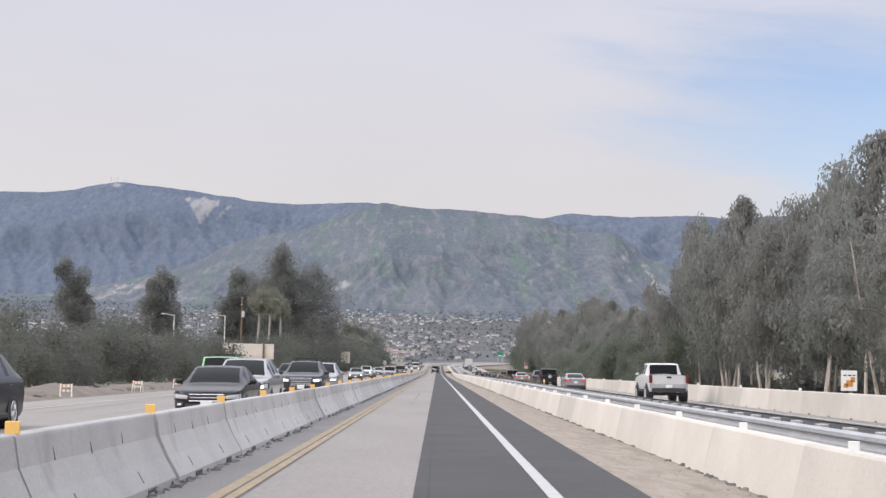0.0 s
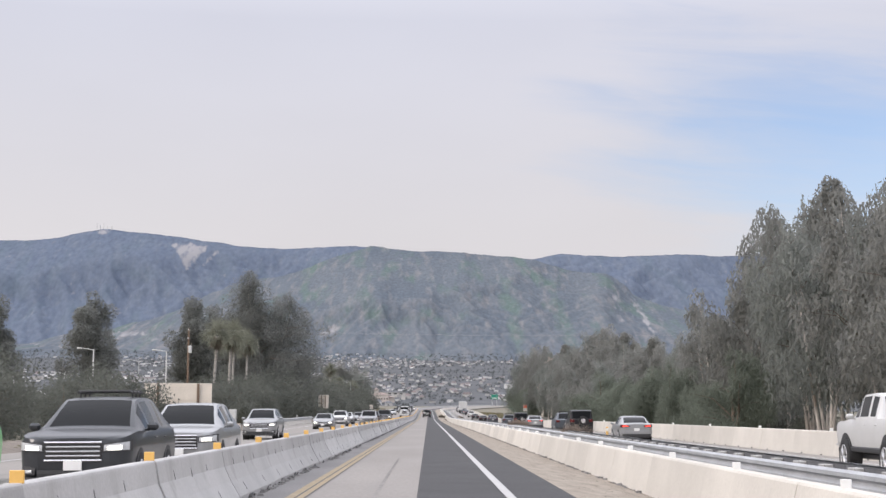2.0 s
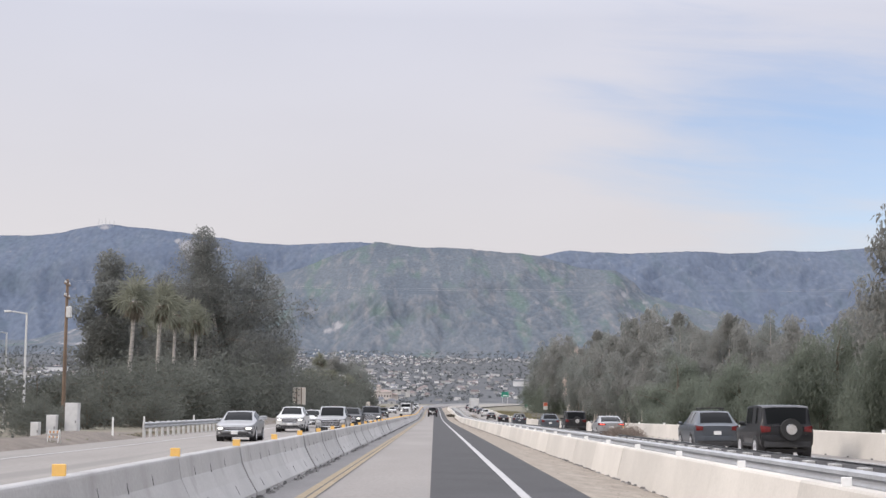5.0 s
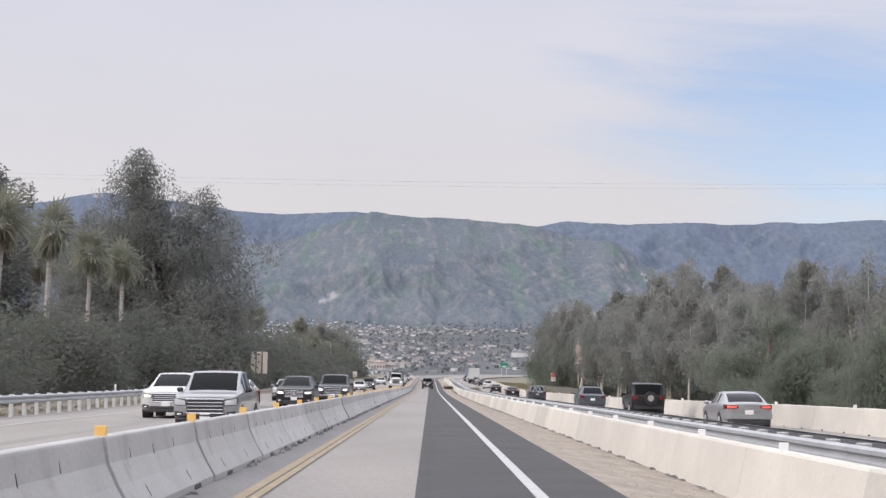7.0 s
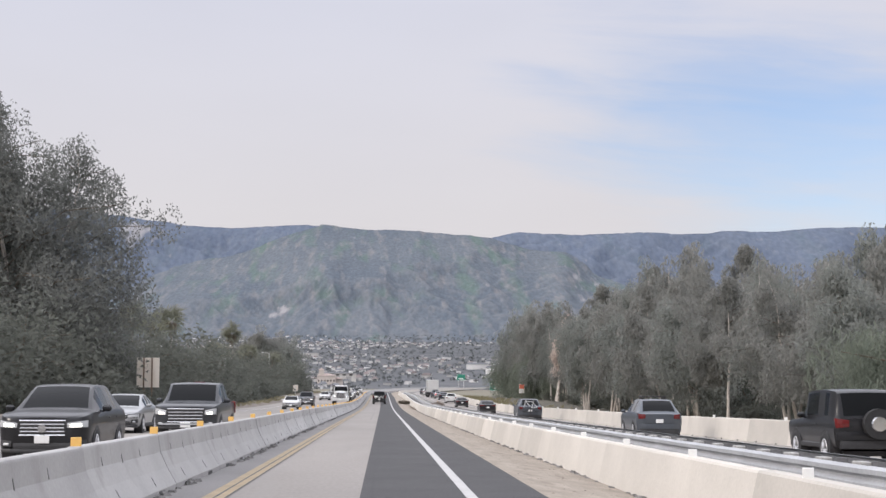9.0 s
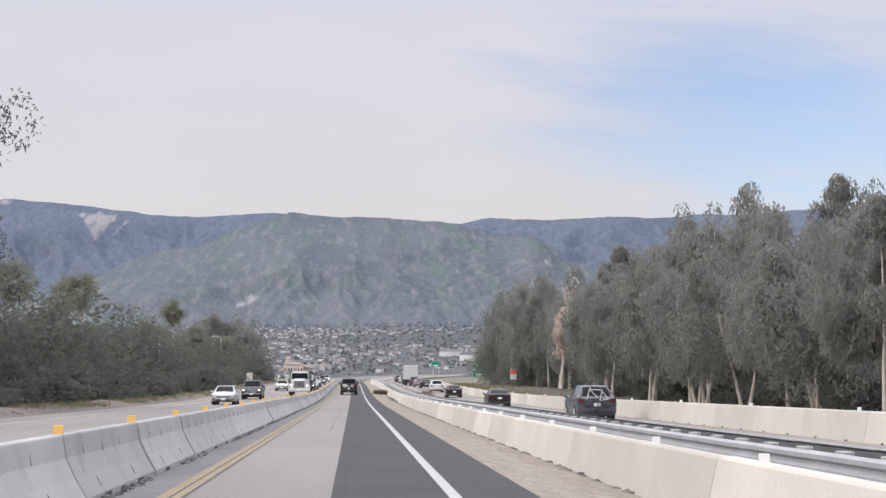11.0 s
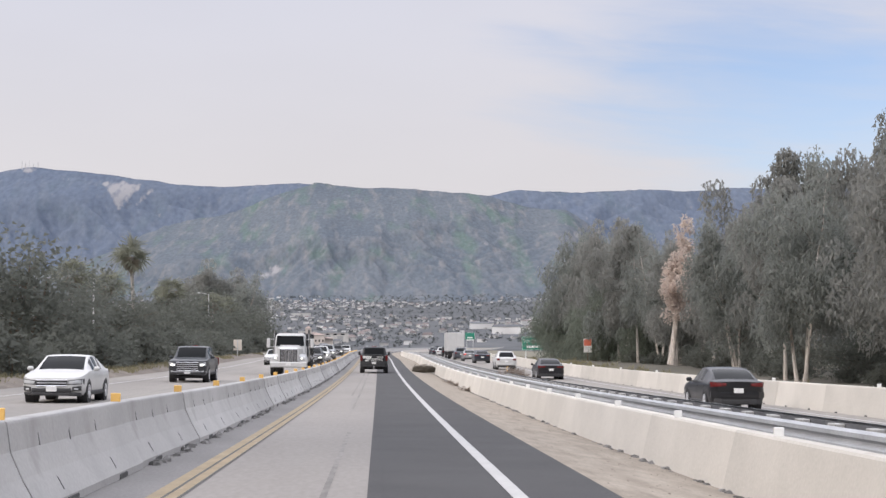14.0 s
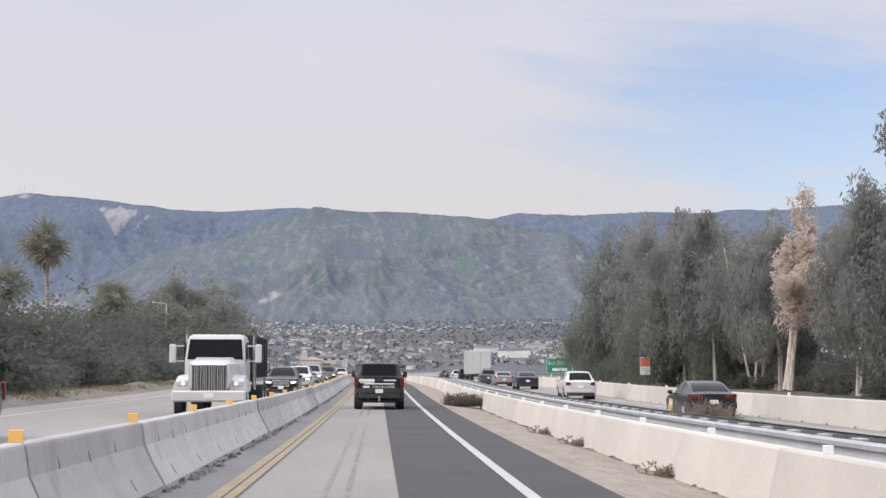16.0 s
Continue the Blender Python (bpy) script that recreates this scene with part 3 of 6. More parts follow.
ribbon("edge_line_yellow_inner", -2.15, -2.03, 0.006, 0.006, M_YELLOW, label="worn second yellow edge line", category="road line")
ribbon("line_border", -2.19, -2.15, 0.005, 0.005, M_TAR, label="dark border of the yellow line", category="road line")
ribbon("line_border_inner", -2.03, -1.99, 0.005, 0.005, M_TAR, label="dark border of the yellow line", category="road line")
ribbon("edge_line_far", -12.85, -12.70, 0.033, 0.033, M_WHITE, label="faint white edge line of the oncoming lanes", category="road line")
ribbon("edge_line_oncoming", -4.42, -4.30, 0.007, 0.007, M_YELLOW, label="yellow edge line of the oncoming lanes", category="road line")
ribbon("edge_line_right", 9.55, 9.68, -0.244, -0.244, M_WHITE, label="white line of the parallel lane", category="road line")
ribbon("edge_line_right_outer", 13.5, 13.63, -0.212, -0.212, M_WHITE, label="white edge line beside the outer barrier", category="road line")


def krail(height, foot, material, label, marked=False):
    """A cast barrier piece 6.1 m long, with its stepped profile, scupper notch and end chamfers; its length runs along y."""
    root = new("concrete_barrier")
    prof = [(foot, 0.0), (foot, 0.08), (foot * 0.62, 0.33), (0.13, 0.56), (0.09, height - 0.035), (0.082, height - 0.012), (0.062, height)]
    if not marked:
        prof = [(foot, 0.0), (foot * 0.95, 0.07), (foot * 0.74, 0.36), (0.115, height - 0.03), (0.09, height)]
    prof = prof + [(-x, z) for x, z in reversed(prof)]
    bm = bmesh.new()
    rings = []
    ends = ((-3.043, 0.992), (-3.03, 1)) if marked else ((-3.049, 1),)
    for y, s in (*ends, (-1.9, 1), (-1.0, 1), (1.0, 1), (1.9, 1), *((-y, s) for y, s in reversed(ends))):
        rings.append([(x * s, y, max(0.0, z * (1 if s == 1 else 0.995))) for x, z in prof])
    loft(bm, rings)
    part("body", bm, material, root)
    for y in (-1.5, 1.5):
        bm = bmesh.new()
        box(bm, 0, y, 0.03, 2 * foot + 0.02, 0.55 if marked else 0.22, 0.07 if marked else 0.06, 0.012)
        part("scupper", bm, M_GAP, root, "dark drain notch at the foot")
    if marked:
        for y, z in ((-1.9, 0.62), (-0.45, 0.60), (1.05, 0.63)):
            bm = bmesh.new()
            x = 0.13 - 0.045 * (z - 0.56) / 0.21
            box(bm, 0, 0, 0, 0.012, 0.022, 0.12, m=Matrix.Translation((x, y, z)) @ Matrix.Rotation(radians(-12), 4, "Y"))
            part("lifting_slot", bm, M_GAP, root, "narrow dark slot")
        for y in (-1.78, 1.16):
            bm = bmesh.new()
            box(bm, 0, 0, 0, 0.012, 0.024, 0.14, m=Matrix.Translation((0.308, y, 0.20)) @ Matrix.Rotation(radians(-30.0), 4, "Y"))
            part("anchor_slot", bm, M_GAP, root, "narrow dark slot")
    return tagged(root, label, "barrier", "concrete barriers")


def reflector(material, label):
    root = new("barrier_reflector")
    bm = bmesh.new()
    box(bm, 0, 0, 0.055, 0.125, 0.02, 0.11, 0.006)
    part("reflector_plate", bm, material, root)
    bm = bmesh.new()
    box(bm, 0, 0.018, 0.02, 0.05, 0.03, 0.04, 0.004)
    part("mount", bm, M_BLACKP, root)
    return tagged(root, label, "reflector", "barrier reflectors")


LEFT_X, LEFT_H, RIGHT_X, RIGHT_H, OUTER_X = -3.36, 0.835, 4.66, 0.86, 14.75
rail_a = krail(LEFT_H, 0.38, M_KRAIL, "grey concrete barrier piece beside the yellow line", True)
rail_b = krail(RIGHT_H, 0.31, M_KRAIL_R, "warm pale concrete barrier piece on a dirt verge")
rail_c = krail(0.90, 0.27, M_KRAIL_R, "pale concrete barrier piece below the trees")
refl_y = reflector(M_REFL_Y, "amber reflector plate on top of the barrier")
refl_w = reflector(M_REFL_W, "small white reflector plate on top of the barrier")
rng = random.Random(4)
for k in range(-5, 95):
    y = 12.6 + 6.1 * k + 3.05
    near = y < 560
    for src, x, z in ((rail_a, LEFT_X, 0.0), (rail_b, RIGHT_X, -0.33), (rail_c, OUTER_X, -0.22)):
        loose = 1.0 if src is rail_a else 0.15
        turn = loose * rng.uniform(-0.35, 0.35)
        shift = loose * rng.uniform(-0.025, 0.025)
        m = on_road(x + shift, y, z, turn)
        if k == -5:
            put(src, m)
        else:
            copy_thing(src, m)
    if near:
        m = on_road(LEFT_X, y - 2.95, LEFT_H - 0.004)
        put(refl_y, m) if k == -5 else copy_thing(refl_y, m)
        m = on_road(RIGHT_X, y + 1.3, -0.33 + RIGHT_H - 0.004)
        put(refl_w, m) if k == -5 else copy_thing(refl_w, m)
        if k % 2 == 0:
            copy_thing(refl_w, on_road(OUTER_X, y - 2.0, -0.22 + 0.896))


def far_rails():
    """The barriers beyond, too small to pick apart."""
    for name, x, z, h, m, lb in (("far_barrier_left", LEFT_X, 0.0, LEFT_H, M_KRAIL, "grey concrete barrier running into the distance"),
                                 ("far_barrier_right", RIGHT_X, -0.33, RIGHT_H, M_KRAIL_R, "warm pale concrete barrier running into the distance"),
                                 ("far_barrier_outer", OUTER_X, -0.22, 0.90, M_KRAIL_R, "pale concrete barrier running into the distance")):
        bm = bmesh.new()
        y0 = 12.6 + 6.1 * 95
        ys = [y0 + 6.1 * k for k in range(int((END - y0) / 6.1))]
        loft(bm, [[(x + bend(y) + a, y, z + grade(y) + tilt(x, y) + b) for a, b in ((0.31, 0), (0.19, 0.33), (0.08, h), (-0.08, h), (-0.19, 0.33), (-0.31, 0))] for y in ys])
        tagged(part(name, bm, m), lb, "barrier", "", "stuff")


far_rails()
# ---- trees ----
def leaves(centres, radii, count, length, width, droop, rng, squash=1.0):
    """Many small drooping leaf sprays round cluster centres: returns verts and faces."""
    c, r = np.array(centres), np.array(radii)
    p = r ** 2
    idx = rng.choice(len(c), count, p=p / p.sum())
    d = rng.normal(size=(count, 3))
    d /= np.linalg.norm(d, axis=1, keepdims=True)
    rad = rng.uniform(0.35, 1.0, count) ** 0.6
    pos = c[idx] + d * (r[idx] * rad)[:, None] * np.array([1, 1, squash])
    ax = rng.normal(size=(count, 3))
    ax[:, 2] = ax[:, 2] * 0.6 - droop
    ax /= np.linalg.norm(ax, axis=1, keepdims=True)
    side = np.cross(ax, rng.normal(size=(count, 3)))
    side /= np.linalg.norm(side, axis=1, keepdims=True)
    ln = length * rng.uniform(0.6, 1.4, count)[:, None]
    wd = width * rng.uniform(0.6, 1.4, count)[:, None]
    v = np.stack([pos - side * wd, pos + side * wd + ax * ln * 0.12, pos + ax * ln], 1).reshape(-1, 3)
    f = np.arange(3 * count).reshape(-1, 3)
    return v, f


def crown_part(root, v, f, material, name="crown", label=""):
    me = bpy.data.meshes.new(name)
    me.vertices.add(len(v))
    me.vertices.foreach_set("co", v.astype(np.float32).ravel())
    me.loops.add(f.size)
    me.loops.foreach_set("vertex_index", f.astype(np.int32).ravel())
    me.polygons.add(len(f))
    me.polygons.foreach_set("loop_start", np.arange(0, f.size, f.shape[1], dtype=np.int32))
    me.update(calc_edges=True)
    me.materials.append(material)
    ob = new(name, me)
    ob.parent = root
    return tagged(ob, label) if label else ob


def tree(name, seed, h, wide, clear, n_limbs, n_leaf, leaf, bark, stem, droop, material, label, category, trunks=1, pointed=0.5, r0=0.28, cluster=1.3, fill=0):
    """A tapered trunk or several, limbs, and a crown of leaf sprays in clumps with gaps."""
    rng, rn = np.random.default_rng(seed), random.Random(seed)
    root = new(name)
    bm, lm = bmesh.new(), bmesh.new()
    cs, rs = [], []
    for k in range(trunks):
        a0 = rn.uniform(0, 6.28)
        lean = rn.uniform(0.02, 0.10) + (rn.uniform(0.06, 0.16) if trunks > 1 else 0)
        base = Vector((math.cos(a0), math.sin(a0), 0)) * (min(0.5, 0.05 * h) * k)
        hh = h * (0.96 if k == 0 else rn.uniform(0.7, 0.92))
        pts, rad = [], []
        for i in range(9):
            s = i / 8
            w = Vector((noise.noise((s * 3, seed, k)), noise.noise((s * 3, seed, k + 9)), 0)) * 0.05 * h * s
            pts.append(base + Vector((math.cos(a0) * lean * hh * s, math.sin(a0) * lean * hh * s, hh * s - 0.3)) + w)
            rad.append(r0 * (1 - 0.88 * s) * (1.35 if i == 0 else 1))
        tube(bm, pts, rad)
        for j in range(n_limbs):
            s = clear + (0.96 - clear) * (j + rn.random()) / n_limbs
            p = pts[min(int(s * 8), 7)].lerp(pts[min(int(s * 8) + 1, 8)], s * 8 - int(s * 8))
            q = (s - clear) / (1 - clear)
            reach = wide / 2 * (math.sin(math.pi * min(1, q * 0.75 + 0.28)) ** 0.7) * (1 - pointed * q ** 2) * rn.uniform(0.55, 1.1)
            a = rn.uniform(0, 6.28)
            tip = p + Vector((math.cos(a) * reach, math.sin(a) * reach, reach * rn.uniform(0.1, 0.6)))
            midp = p.lerp(tip, 0.5) + Vector((0, 0, reach * 0.15))
            tube(lm, [p, midp, tip], [r0 * 0.32 * (1 - 0.6 * s), r0 * 0.2 * (1 - 0.6 * s), min(0.02, r0 * 0.08)], 4)
            for t, f in ((0.55, 0.8), (0.85, 1.0), (1.05, 0.9)):
                c = p.lerp(tip, t) + Vector((rn.gauss(0, 0.3), rn.gauss(0, 0.3), rn.gauss(0, 0.36) - droop * 0.22)) * cluster
                cs.append(c)
                rs.append(cluster * f * rn.uniform(0.6, 1.25) * (0.75 + 0.4 * (1 - q)))
        for j in range(fill):
            q = rn.random() ** 1.2
            s = clear + (0.96 - clear) * q
            p = pts[min(int(s * 8), 7)]
            far = 0.8 * wide / 2 * (math.sin(math.pi * min(1, q * 0.75 + 0.28)) ** 0.7) * (1 - pointed * q ** 2) * math.sqrt(rn.random())
            a = rn.uniform(0, 6.28)
            cs.append(p + Vector((math.cos(a) * far, math.sin(a) * far, rn.uniform(0, 0.1) * h)))
            rs.append(cluster * rn.uniform(0.7, 1.2))
        cs.append(pts[-1])
        rs.append(cluster * 0.75)
        if h > 10 or k == trunks - 1:
            part("branchwork", lm, M_BARK_D, root, smooth=True)
            lm = bmesh.new()
    lm.free()
    part("trunk", bm, stem, root, smooth=True)
    v, f = leaves(cs, rs, n_leaf, leaf[0], leaf[1], droop, rng, 1.15)
    v[:, 2] = np.maximum(v[:, 2], min(0.15, 0.03 * h))
    crown_part(root, v, f, material)
    return tagged(root, label, category, "trees beside the freeway")


# templates, each also a tree of its own
EUC = [tree("eucalyptus_tree", 20 + k, 18, 11 + k % 3, 0.24 + 0.07 * (k % 3), 14 - 3 * (k % 2), 12500, (0.52, 0.098), M_BARK, M_BARK, 1.7,
            M_EUC if k % 2 else M_EUC2, "tall eucalyptus tree with pale trunks and drooping dull foliage", "tree", trunks=(2, 3, 1, 3, 2)[k], cluster=1.6, r0=0.20, pointed=0.35, fill=9) for k in range(5)]
PEPPER = [tree("pepper_tree", 50 + k, 9, 9.5, 0.12, 9, 19000, (0.50, 0.040), M_BARK_D, M_BARK_D, 1.6, M_PEPPER,
               "rounded pepper tree with bright green weeping foliage", "tree", trunks=2, pointed=0.2, cluster=1.75) for k in range(2)]
BIG = tree("eucalyptus_tree", 33, 28, 24, 0.07, 30, 105000, (0.36, 0.085), M_BARK, M_BARK, 0.9, M_EUC_BACKLIT, "broad old eucalyptus tree with dense drooping foliage", "tree", trunks=4, pointed=0.12, r0=0.36, cluster=2.0, fill=80)
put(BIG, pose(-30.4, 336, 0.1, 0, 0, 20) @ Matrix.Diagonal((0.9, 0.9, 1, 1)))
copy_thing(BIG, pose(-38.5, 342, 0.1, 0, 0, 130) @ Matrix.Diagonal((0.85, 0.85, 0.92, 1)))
OPEN = [tree("eucalyptus_tree", 140 + k, 18, 7.5, 0.40, 7, 20000, (0.36, 0.085), M_BARK, M_BARK, 0.6, M_EUC_BACKLIT, "tall eucalyptus with bare lower trunks and dense separate leaf masses", "tree",
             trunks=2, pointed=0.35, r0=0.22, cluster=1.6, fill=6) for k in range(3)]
SHRUB = [tree("roadside_shrub", 70 + k, 5.2, 7.0, 0.05, 9, 5200, (0.24, 0.085), M_BARK_D, M_BARK_D, 0.2, M_SHRUB,
              "dense dark green shrub on the verge", "shrub", trunks=3, pointed=0.15, r0=0.12, cluster=1.35) for k in range(3)]
LOW = [tree("low_shrub", 80 + k, 2.2, 4.0, 0.03, 6, 900, (0.34, 0.10), M_BARK_D, M_BARK_D, 0.2, M_SHRUB,
            "low dull green undergrowth below the trees", "shrub", trunks=2, pointed=0.1, r0=0.06, cluster=0.75) for k in range(2)]
used = set()


def plant(kinds, k, x, y, h, nominal, z=0.0, wide=1.0, rn=random.Random(9)):
    src = kinds[k % len(kinds)]
    s = h / nominal
    m = pose(x, y, z, 0, 0, rn.uniform(0, 360)) @ Matrix.Diagonal((s * wide, s * wide, s, 1))
    fresh = src.name not in used
    used.add(src.name)
    return place(src, m, fresh)


def height_right(y):
    """Treetop height along the belt on the right."""
    ys = (100, 130, 150, 175, 195, 215, 250, 285, 312, 335, 362, 400, 418, 442, 470, 490, 530, 575, 605, 625)
    hs = (19, 23, 26, 26.5, 24, 15.5, 11.5, 14, 15.5, 17, 18.5, 21.5, 23.5, 23, 21, 17, 17, 19, 15, 12)
    return float(np.interp(y, ys, hs))


rn = random.Random(31)
k = 0
for row, (x0, step) in enumerate(((32.0, 10.0), (42.0, 12.0))):
    y = 96 + row * 4
    while y < 622:
        if row > 0 or not (228 < y < 292 or 452 < y < 622):
            h = height_right(y) * (rn.uniform(0.66, 0.84) if row == 0 else rn.uniform(0.86, 1.04))
            plant(EUC, k, x0 + rn.uniform(-2, 2) + bend(y), y + rn.uniform(-2, 2), h, 18, grade(y) + tilt(17, y) - 0.85, wide=max(0.75, min(1.15, 14 / h)))
            k += 1
        y += step * rn.uniform(0.85, 1.2)
# weeping green pepper trees at the front of the belt
for k, (x, y, h) in enumerate(((25.5, 172, 8.5), (25, 184, 8), (26, 196, 9), (25.5, 209, 8.5), (25, 222, 8), (25, 234, 8), (25.5, 246, 9), (26, 258, 8.5), (25.5, 270, 9), (26.5, 283, 9),
                               (38, 568, 13), (36.5, 584, 13.5), (35.8, 598, 13), (37.5, 611, 11.5), (40, 552, 12))):
    plant(PEPPER, k, x + bend(y), y, (0.74 if y < 300 else 1.0) * h * (1.16, 0.8, 0.98, 1.25, 0.86)[k % 5], 9, grade(y) + tilt(17, y) - 0.85, wide=(0.95, 1.1, 1.0)[k % 3])

for k, (x, y, h) in enumerate(((36.5, 460, 20.5), (36, 476, 16.0), (36.5, 490, 15), (37.5, 517, 17), (38, 530, 18), (37.5, 545, 20), (38, 560, 22), (39, 575, 24), (38.5, 590, 25), (38, 603, 24.5), (39.5, 614, 20))):
    plant(EUC, k + 2, x + bend(y), y, h, 18, grade(y) + tilt(17, y) - 0.85, wide=0.85)
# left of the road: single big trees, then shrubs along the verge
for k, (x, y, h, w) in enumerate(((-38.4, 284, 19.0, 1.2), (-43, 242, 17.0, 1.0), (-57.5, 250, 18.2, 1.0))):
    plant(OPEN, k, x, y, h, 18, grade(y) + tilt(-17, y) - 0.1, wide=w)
for k, (x, y, h, w) in enumerate(((-31, 628, 18.5, 1.35), (-27, 622, 16, 1.3), (-35, 634, 16, 1.3))):
    plant(EUC, k, x, y, h, 18, grade(y) + tilt(-17, y) - 0.1, wide=w)
for y in range(70, 330, 8):
    for x0 in (-24, -31):
        if rn.random() < 0.86:
            plant(SHRUB, rn.randrange(3), x0 + rn.uniform(-3.0, 1.5) + bend(y), y + rn.uniform(-3, 3), (4.5 if y < 196 else 3.1) * rn.uniform(0.65, 1.2) * (1.15 if x0 < -25 else 0.85), 5.2, grade(y) + tilt(-17, y) - 0.15)
# a taller dark thicket below the palms
for y in range(240, 330, 10):
    for x0 in (-27, -34):
        plant(SHRUB, rn.randrange(3), x0 + rn.uniform(-1.5, 1.5), y + rn.uniform(-3, 3), (4.3 + (y - 240) * 0.03) * rn.uniform(0.85, 1.3), 5.2, tilt(-17, y) - 0.15, wide=1.15)
# bigger rounded shrubs in separate clumps further on
for y in range(334, 660, 16):
    h = rn.choice((5.0, 7.0, 8.6, 9.4)) * rn.uniform(0.92, 1.08)
    plant(SHRUB, rn.randrange(3), -27.5 + rn.uniform(-1.5, 1.5) + bend(y), y + rn.uniform(-4, 4), h, 5.2, grade(y) + tilt(-17, y) - 0.15, wide=1.12)
    plant(SHRUB, rn.randrange(3), -34 + rn.uniform(-2, 2) + bend(y), y + rn.uniform(-5, 5), rn.uniform(4.6, 7.6), 5.2, grade(y) + tilt(-17, y) - 0.15, wide=1.3)
    if rn.random() < 0.7:
        plant(SHRUB, rn.randrange(3), -22.5 + rn.uniform(-1.0, 1.0) + bend(y), y + rn.uniform(3, 9), rn.uniform(2.6, 4.4), 5.2, grade(y) + tilt(-17, y) - 0.15)
for y in range(330, 600, 13):
    plant(SHRUB, rn.randrange(3), (42 if y > 490 else 37.5) + rn.uniform(-1, 2) + bend(y), y + rn.uniform(-3, 3), rn.uniform(3.0, 5.5), 5.2, grade(y) + tilt(17, y) - 0.9, wide=1.3)
for k in range(60):
    y = 105 + 7.6 * k
    plant(LOW, k, (39 if 500 < y < 580 else 35.5) + rn.uniform(-2.5, 3) + bend(y), y + rn.uniform(-2, 2), rn.uniform(1.0, 2.1), 2.2, grade(y) + tilt(17, y) - 0.9)
for k in range(46):
    y = 320 + 6.0 * k
    plant(LOW, k, -20 + rn.uniform(-2.0, 0.8) + bend(y), y + rn.uniform(-2, 2), rn.uniform(1.4, 3.4), 2.2, grade(y) + tilt(-17, y) - 0.1)
# undergrowth behind the trees on the right
for y in range(110, 640, 13):
    plant(SHRUB, rn.randrange(3), 48 + rn.uniform(-3, 3) + bend(y), y + rn.uniform(-3, 3), rn.uniform(2.6, 5.0), 5.2, grade(y) + tilt(17, y) - 0.9, wide=1.5)
# ---- guardrails, signs, poles ----
def wbeam(bm, x, y0, y1, z, s, t=0.006):
    """A corrugated steel rail; s: the side that its ribs face."""
    prof = [(0.0, -0.155), (0.075, -0.12), (0.075, -0.06), (0.012, -0.015), (0.012, 0.015), (0.075, 0.06), (0.075, 0.12), (0.0, 0.155)]
    ring = [(x + s * a, z + b) for a, b in prof] + [(x + s * (a - 0.02), z + b) for a, b in reversed(prof)]
    loft(bm, [[(a, y, b) for a, b in ring] for y in (y0, y1)])


M_RAIL_SHADE = mat("shaded back of a steel rail", (0.11, 0.112, 0.118), 0.7, vary=0.2, scale=2, fine=20)
M_BLOCK = mat("weathered grey block", (0.34, 0.335, 0.325), 0.8, vary=0.15, scale=4, fine=20)


def median_rail():
    """Two steel rails back to back on blocks and posts, 3.81 m long."""
    root = new("median_guardrail")
    for x, s in ((-0.29, -1), (0.62, 1)):
        bm = bmesh.new()
        wbeam(bm, x, -1.905, 1.905, 0.70, s)
        part("rail", bm, M_GALV, root)
    # added dark strip: shade on the far rail's inner face, put into colour
    bm = bmesh.new()
    box(bm, 0.592, 0, 0.71, 0.02, 3.78, 0.20)
    part("rail_back", bm, M_RAIL_SHADE, root, "dark strip for the shade on the back of the rail")
    for y in (-0.95, 0.95):
        bm = bmesh.new()
        box(bm, 0.40, y, 0.34, 0.15, 0.15, 0.74, 0.01)
        part("post", bm, M_POSTP, root)
        bm = bmesh.new()
        box(bm, 0.50, y, 0.70, 0.16, 0.42, 0.20, 0.012)
        part("block", bm, M_BLOCK, root)
    return tagged(root, "grey double steel guardrail on pale posts", "guardrail", "guardrail sections")


src = median_rail()
for k in range(-6, 165):
    y = 2 + 3.81 * k
    put(src, on_road(6.5, y, -0.33)) if k == -6 else copy_thing(src, on_road(6.5, y, -0.33))
ribbon("median_gap", 6.24, 7.06, -0.322, -0.318, M_ASPH_OLD, y1=640, label="grey gravelly soil between the guardrail posts", category="verge")


def side_rail(first, last):
    root = new("roadside_guardrail")
    bm = bmesh.new()
    wbeam(bm, 0.16, -1.905, 1.905, 0.62, 1)
    part("rail", bm, M_GALV, root)
    for y in (-0.95, 0.95):
        bm = bmesh.new()
        box(bm, 0, y, 0.38, 0.15, 0.15, 0.86, 0.01)
        part("post", bm, M_POSTP, root)
        bm = bmesh.new()
        box(bm, 0.10, y, 0.62, 0.09, 0.15, 0.34, 0.01)
        part("block", bm, M_POSTP, root)
    return tagged(root, "galvanised steel guardrail on pale posts at the verge", "guardrail", "roadside guardrail")


src = side_rail(True, False)
for k in range(16):
    m = on_road(-15.75, 194 + 3.81 * k, 0.02)
    put(src, m) if k == 0 else copy_thing(src, m)


def delineator(label, material, h=1.1):
    root = new("marker_post")
    bm = bmesh.new()
    box(bm, 0, 0, h / 2, 0.10, 0.03, h, 0.008)
    part("post", bm, material, root)
    bm = bmesh.new()
    box(bm, 0, -0.018, h - 0.12, 0.08, 0.012, 0.12)
    part("reflector", bm, M_REFL_W, root)
    return tagged(root, label, "marker post", "marker posts")


d = delineator("white flexible marker post on the verge", M_REFL_W)
put(d, on_road(-16.3, 196))
for x, y in ((-16.3, 214), (-16.3, 236), (-16.4, 188), (-16.6, 300)):
    copy_thing(d, on_road(x, y))
d2 = delineator("orange marker post beside the guardrail", M_REFL_Y)
put(d2, on_road(7.6, 108, -0.3))
for y in (172, 414):
    copy_thing(d2, on_road(7.6, y, -0.3))


